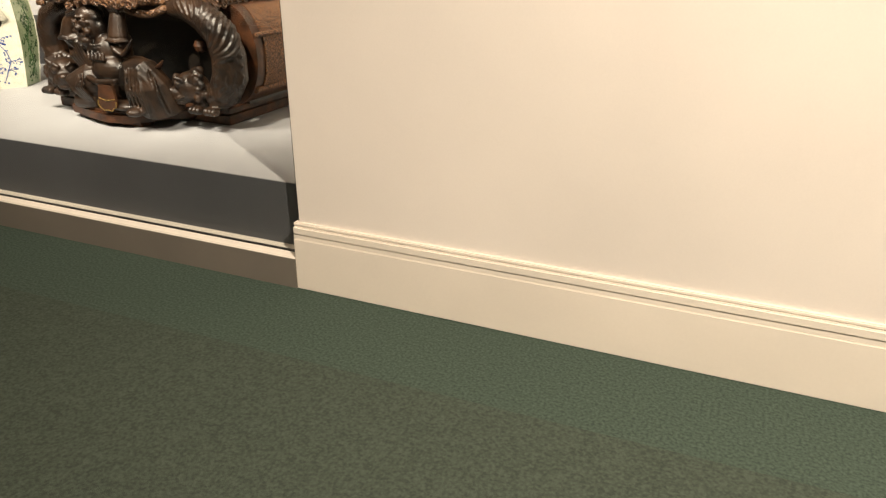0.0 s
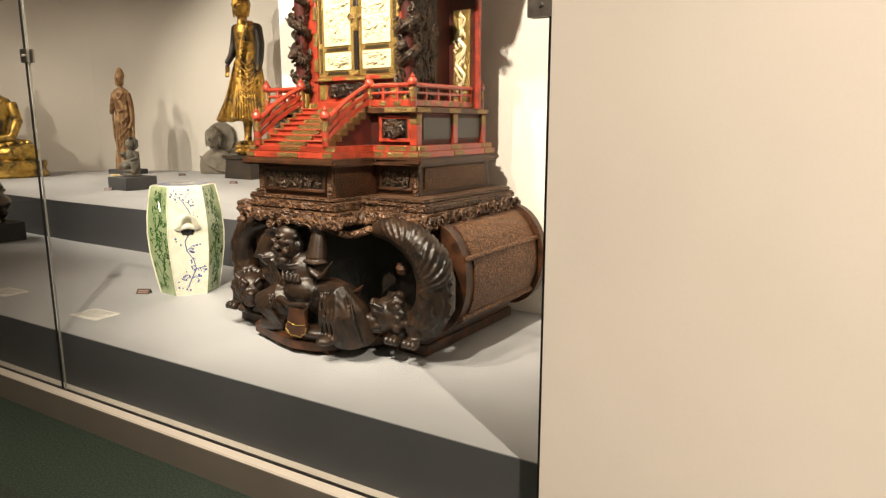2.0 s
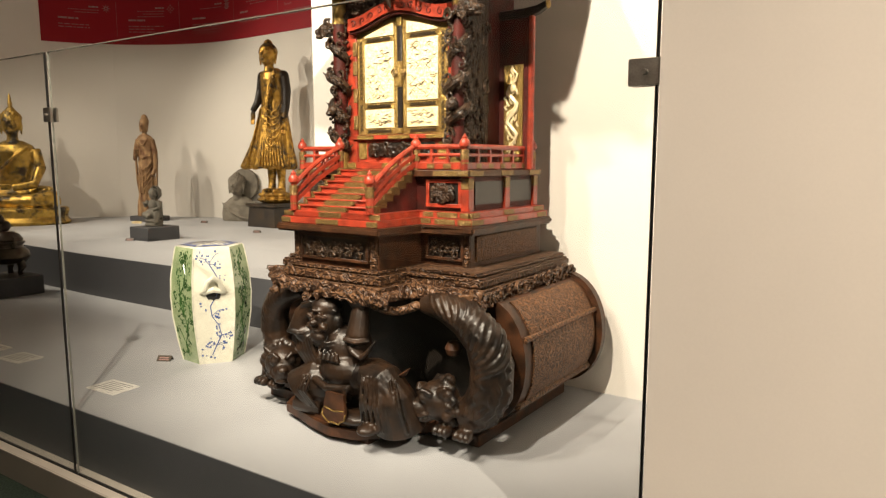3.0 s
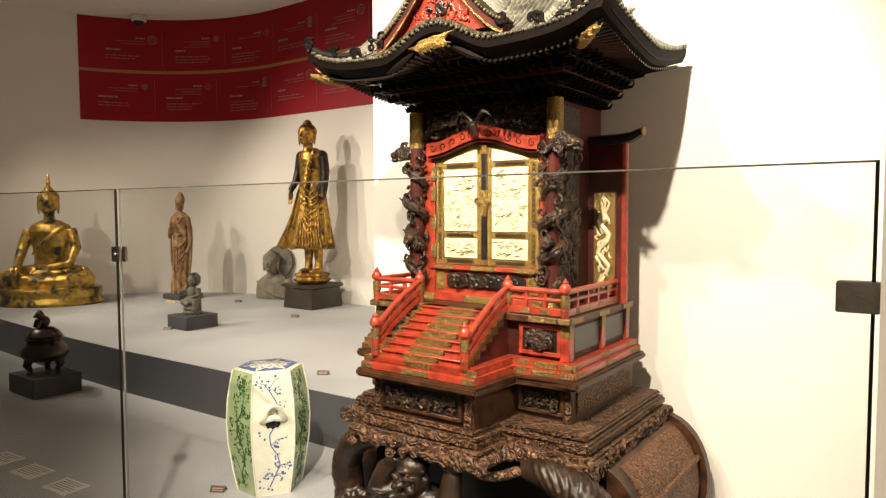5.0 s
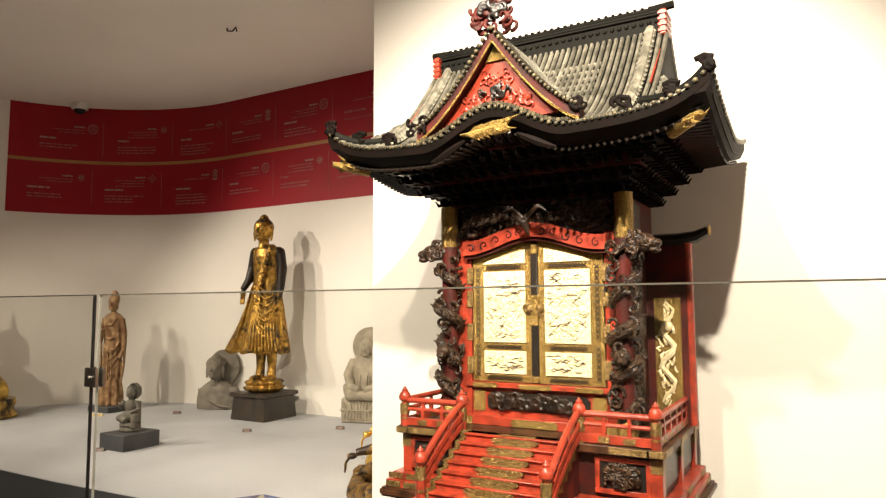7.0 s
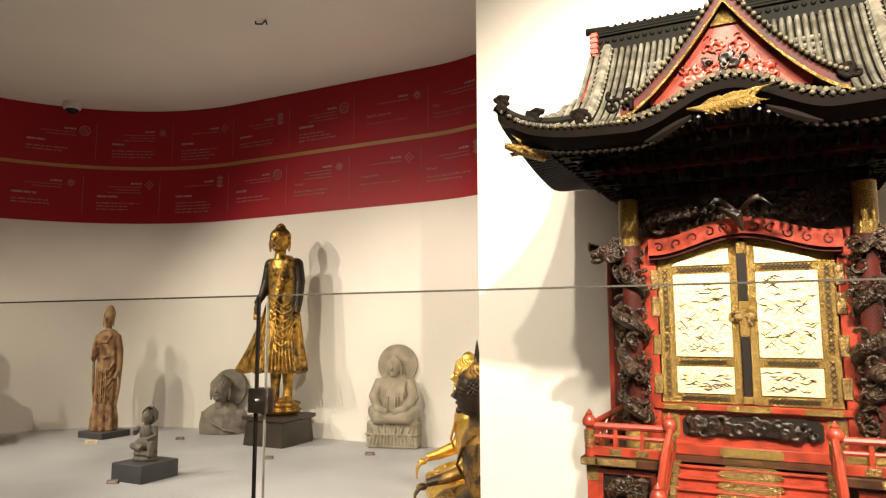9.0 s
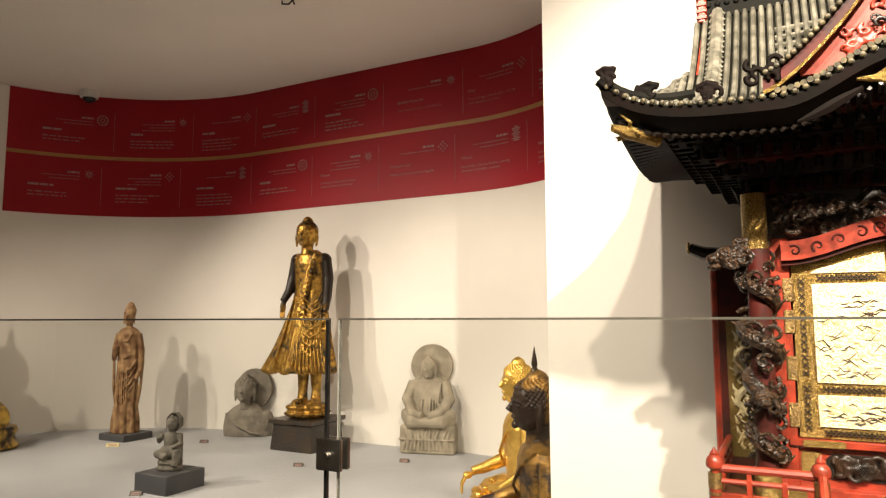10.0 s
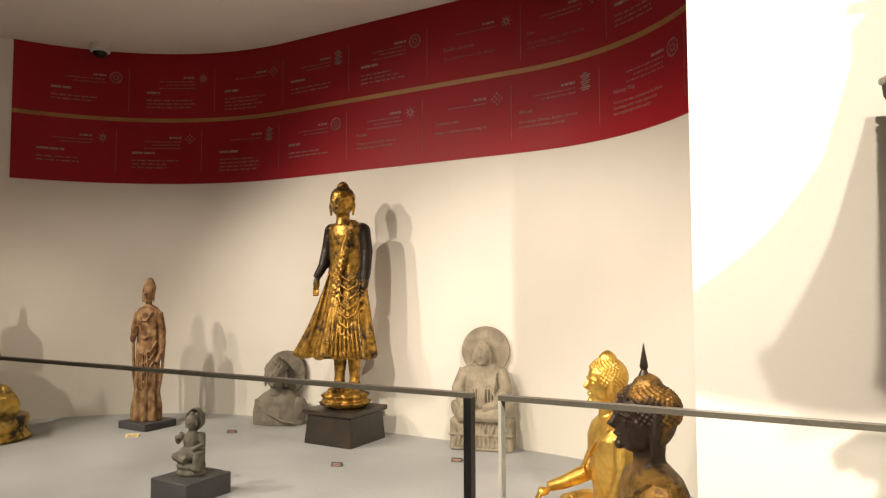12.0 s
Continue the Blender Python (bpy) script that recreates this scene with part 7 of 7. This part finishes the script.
# ---- fixtures ----
dome = thing("dome_camera", (-7.93, 4.40, CEIL), "small white dome camera under the ceiling", "security camera")
bm = B()
lathe(bm, [(0.075, 0.0), (0.08, -0.02), (0.075, -0.06), (0.06, -0.065)], (-7.93, 4.40, CEIL), 20)
part("housing", bm, M_WHITEP, dome)
bm = B()
ball(bm, (-7.93, 4.40, CEIL - 0.062), (0.056, 0.056, 0.045))
part("lens_dome", bm, M_BLACKM, dome, "black glossy dome")
bm = B()
tube(bm, [(-5.25, 3.87, CEIL), (-5.25, 3.87, CEIL - 0.02), (-5.2, 3.875, CEIL - 0.03), (-5.16, 3.87, CEIL - 0.012), (-5.15, 3.87, CEIL - 0.045)], 0.006, 6)
tagged(new("ceiling_hook", finish(bm, "ceiling_hook", M_BLACKM)), "small dark bent wire hook in the ceiling", "hook")

wb = thing("cable_tidy", (-0.32, 1.637, 1.26), "black wall bracket with a coiled grey cable", "cable")
yw = front(-0.32) + 0.018
bm = B()
span(bm, (-0.395, yw - 0.03, 1.255), (-0.22, yw, 1.295), 0.003)
part("bracket", bm, M_BLACKM, wb)
M_CABLE = material("grey_cable", (0.13, 0.12, 0.1), 0.45, scale=40, amount=0.3, bump=0.1)
for k in range(5):
    bm = B()
    w = 0.016 + 0.006 * k
    pts = [(-0.305 + 0.008 * k + w * math.sin(a) * (0.5 + 0.5 * math.sin(a / 2)), yw - 0.014 - 0.004 * k, 1.255 - (0.07 + 0.01 * (k % 3)) * (0.5 - 0.5 * math.cos(a))) for a in [6.2832 * i / 20 for i in range(21)]]
    tube(bm, pts, 0.0035, 6)
    part("cable_loop", bm, M_CABLE, wb)
bm = B()
ball(bm, (-0.286, yw - 0.016, 1.165), (0.014, 0.01, 0.02))
part("cable_end", bm, M_CABLE, wb)

# ---- print on the banner ----
def on_banner(s, x, z, inset=0.0075):
    p = on_wall(s - x, inset)[0]
    return (p.x, p.y, z)


def bars(bm, s, x0, z, width, h, r2, gap=0.012, word=(0.02, 0.07)):
    """A line of unreadable words."""
    x = x0
    while x < x0 + width:
        w = min(r2.uniform(*word), x0 + width - x)
        if w > 0.006:
            vs = [bm.verts.new(on_banner(s, *q)) for q in ((x, z), (x + w, z), (x + w, z + h), (x, z + h))]
            bm.faces.new(vs)
        x += w + gap


def letter(text, s, x, z, size, mat, parent):
    cu = bpy.data.curves.new("lettering", "FONT")
    cu.body, cu.size, cu.resolution_u = text, size, 2
    ob = bpy.data.objects.new("lettering", cu)
    scene.collection.objects.link(ob)
    bpy.context.view_layer.update()
    mesh = bpy.data.meshes.new_from_object(ob.evaluated_get(bpy.context.evaluated_depsgraph_get()))
    bpy.data.objects.remove(ob)
    for v in mesh.vertices:
        v.co = on_banner(s, x + v.co.x, z + v.co.y)
    mesh.materials.append(mat)
    o = new("lettering", mesh)
    o.parent, o.matrix_parent_inverse = parent, top(parent).inverted()
    return o


def icon(s, x, z, size, kind, r2, mat):
    bm = B()

    def at(a, r):
        return on_banner(s, x + r * math.cos(a), z + r * math.sin(a))

    def ringed(r0, r1, n=20):
        vs0 = [bm.verts.new(at(6.2832 * i / n, r0)) for i in range(n)]
        vs1 = [bm.verts.new(at(6.2832 * i / n, r1)) for i in range(n)]
        for i in range(n):
            bm.faces.new((vs0[i], vs0[(i + 1) % n], vs1[(i + 1) % n], vs1[i]))
    if kind % 4 == 0:
        ringed(size * 0.8, size)
        ringed(size * 0.25, size * 0.4)
        for k in range(8):
            a = 6.2832 * k / 8
            bm.faces.new([bm.verts.new(at(a + d, r)) for d, r in ((-0.12, size * 0.45), (0.12, size * 0.45), (0.06, size * 0.78), (-0.06, size * 0.78))])
    elif kind % 4 == 1:
        for k in range(8):
            a = 6.2832 * k / 8
            bm.faces.new([bm.verts.new(at(a + d, r)) for d, r in ((-0.3, size * 0.3), (0, size * 0.15), (0.3, size * 0.3), (0, size))])
    elif kind % 4 == 2:
        for k in range(5):
            for j in range(5):
                if (k + j) % 2 == 0 and abs(k - 2) + abs(j - 2) < 4:
                    cx, cz = x + (k - 2) * size * 0.36, z + (j - 2) * size * 0.36
                    bm.faces.new([bm.verts.new(on_banner(s, cx + dx * size * 0.2, cz + dz * size * 0.2)) for dx, dz in ((-1, 0), (0, -1), (1, 0), (0, 1))])
    else:
        for k in range(9):
            w = size * (0.25 + 0.6 * abs(math.sin(k * 1.1 + 0.5)))
            zz = z - size + 2 * size * k / 8
            bm.faces.new([bm.verts.new(on_banner(s, *q)) for q in ((x - w, zz), (x + w, zz), (x + w * 0.8, zz + size * 0.14), (x - w * 0.8, zz + size * 0.14))])
    return part("icon", bm, mat, banner, smooth=False)


TOPS = [(1.99, None, None), (1.27, None, None), (0.6, None, None), (-0.06, None, None), (-0.75, None, None),
        (-1.46, "Buddha footprint", ["The physical presence of the Buddha"]),
        (-2.08, "Lion", ["The teachings of the Buddha, the judge", "of the Buddha's teachings"]), (-2.72, None, None)]
BOTS = [(2.08, None, None), (1.38, None, None), (0.64, None, None), (-0.04, None, None),
        (-0.71, "Parasol", ["Crown, protection from diseases,", "malicious forces and obstacles"]),
        (-1.39, "Treasure vase", ["Endless wealth and treasure, long life"]),
        (-2.02, "Wheel", ["Knowledge, Dharma, Buddha, spinning", "the wheel of Buddha teachings"]),
        (-2.70, "Victory Flag", ["Victory in war, triumph of Buddha's", "teachings over death, ignorance", "and negativity in the world"])]
r2 = random.Random(11)
for row, base in ((TOPS, 3.255), (BOTS, 2.745)):
    for k, (s, title, lines) in enumerate(row):
        if title:
            letter(title, s, 0, base, 0.034, M_PRINT, banner)
            for j, ln in enumerate(lines):
                letter(ln, s, 0, base - 0.062 - 0.032 * j, 0.0265, M_PRINT_DIM if row is TOPS else M_PRINT, banner)
        else:
            bm = B()
            bars(bm, s, 0, base, r2.uniform(0.1, 0.2), 0.018, r2, 0.008, (0.05, 0.09))
            part("title_bar", bm, M_PRINT, banner, smooth=False)
            bm = B()
            for j in range(2 + k % 3):
                bars(bm, s, 0, base - 0.06 - 0.03 * j, r2.uniform(0.28, 0.4), 0.011, r2)
            part("text_block", bm, M_PRINT_DIM, banner, smooth=False)
        bm = B()
        bars(bm, s, 0.3, base + 0.13, 0.1, 0.016, r2, 0.006, (0.02, 0.04))
        part("title_bar", bm, M_PRINT, banner, smooth=False)
        bm = B()
        for j in range(1 + (k + 1) % 3):
            bars(bm, s, 0.1 + 0.06 * (j % 2), base + 0.1 - 0.028 * j, 0.3 - 0.06 * (j % 2), 0.009, r2, 0.007, (0.008, 0.03))
        part("text_block", bm, M_PRINT_DIM, banner, smooth=False)
        icon(s, 0.475, base + 0.125, 0.05, k + (row is BOTS), r2, M_PRINT if (k + (row is BOTS)) % 2 else M_PRINT_DIM)
        bm = B()
        vs = [bm.verts.new(on_banner(s, *q)) for q in ((0.575, base - 0.16), (0.579, base - 0.16), (0.579, base + 0.2), (0.575, base + 0.2))]
        bm.faces.new(vs)
        part("divider", bm, M_PRINT_DIM, banner, smooth=False)
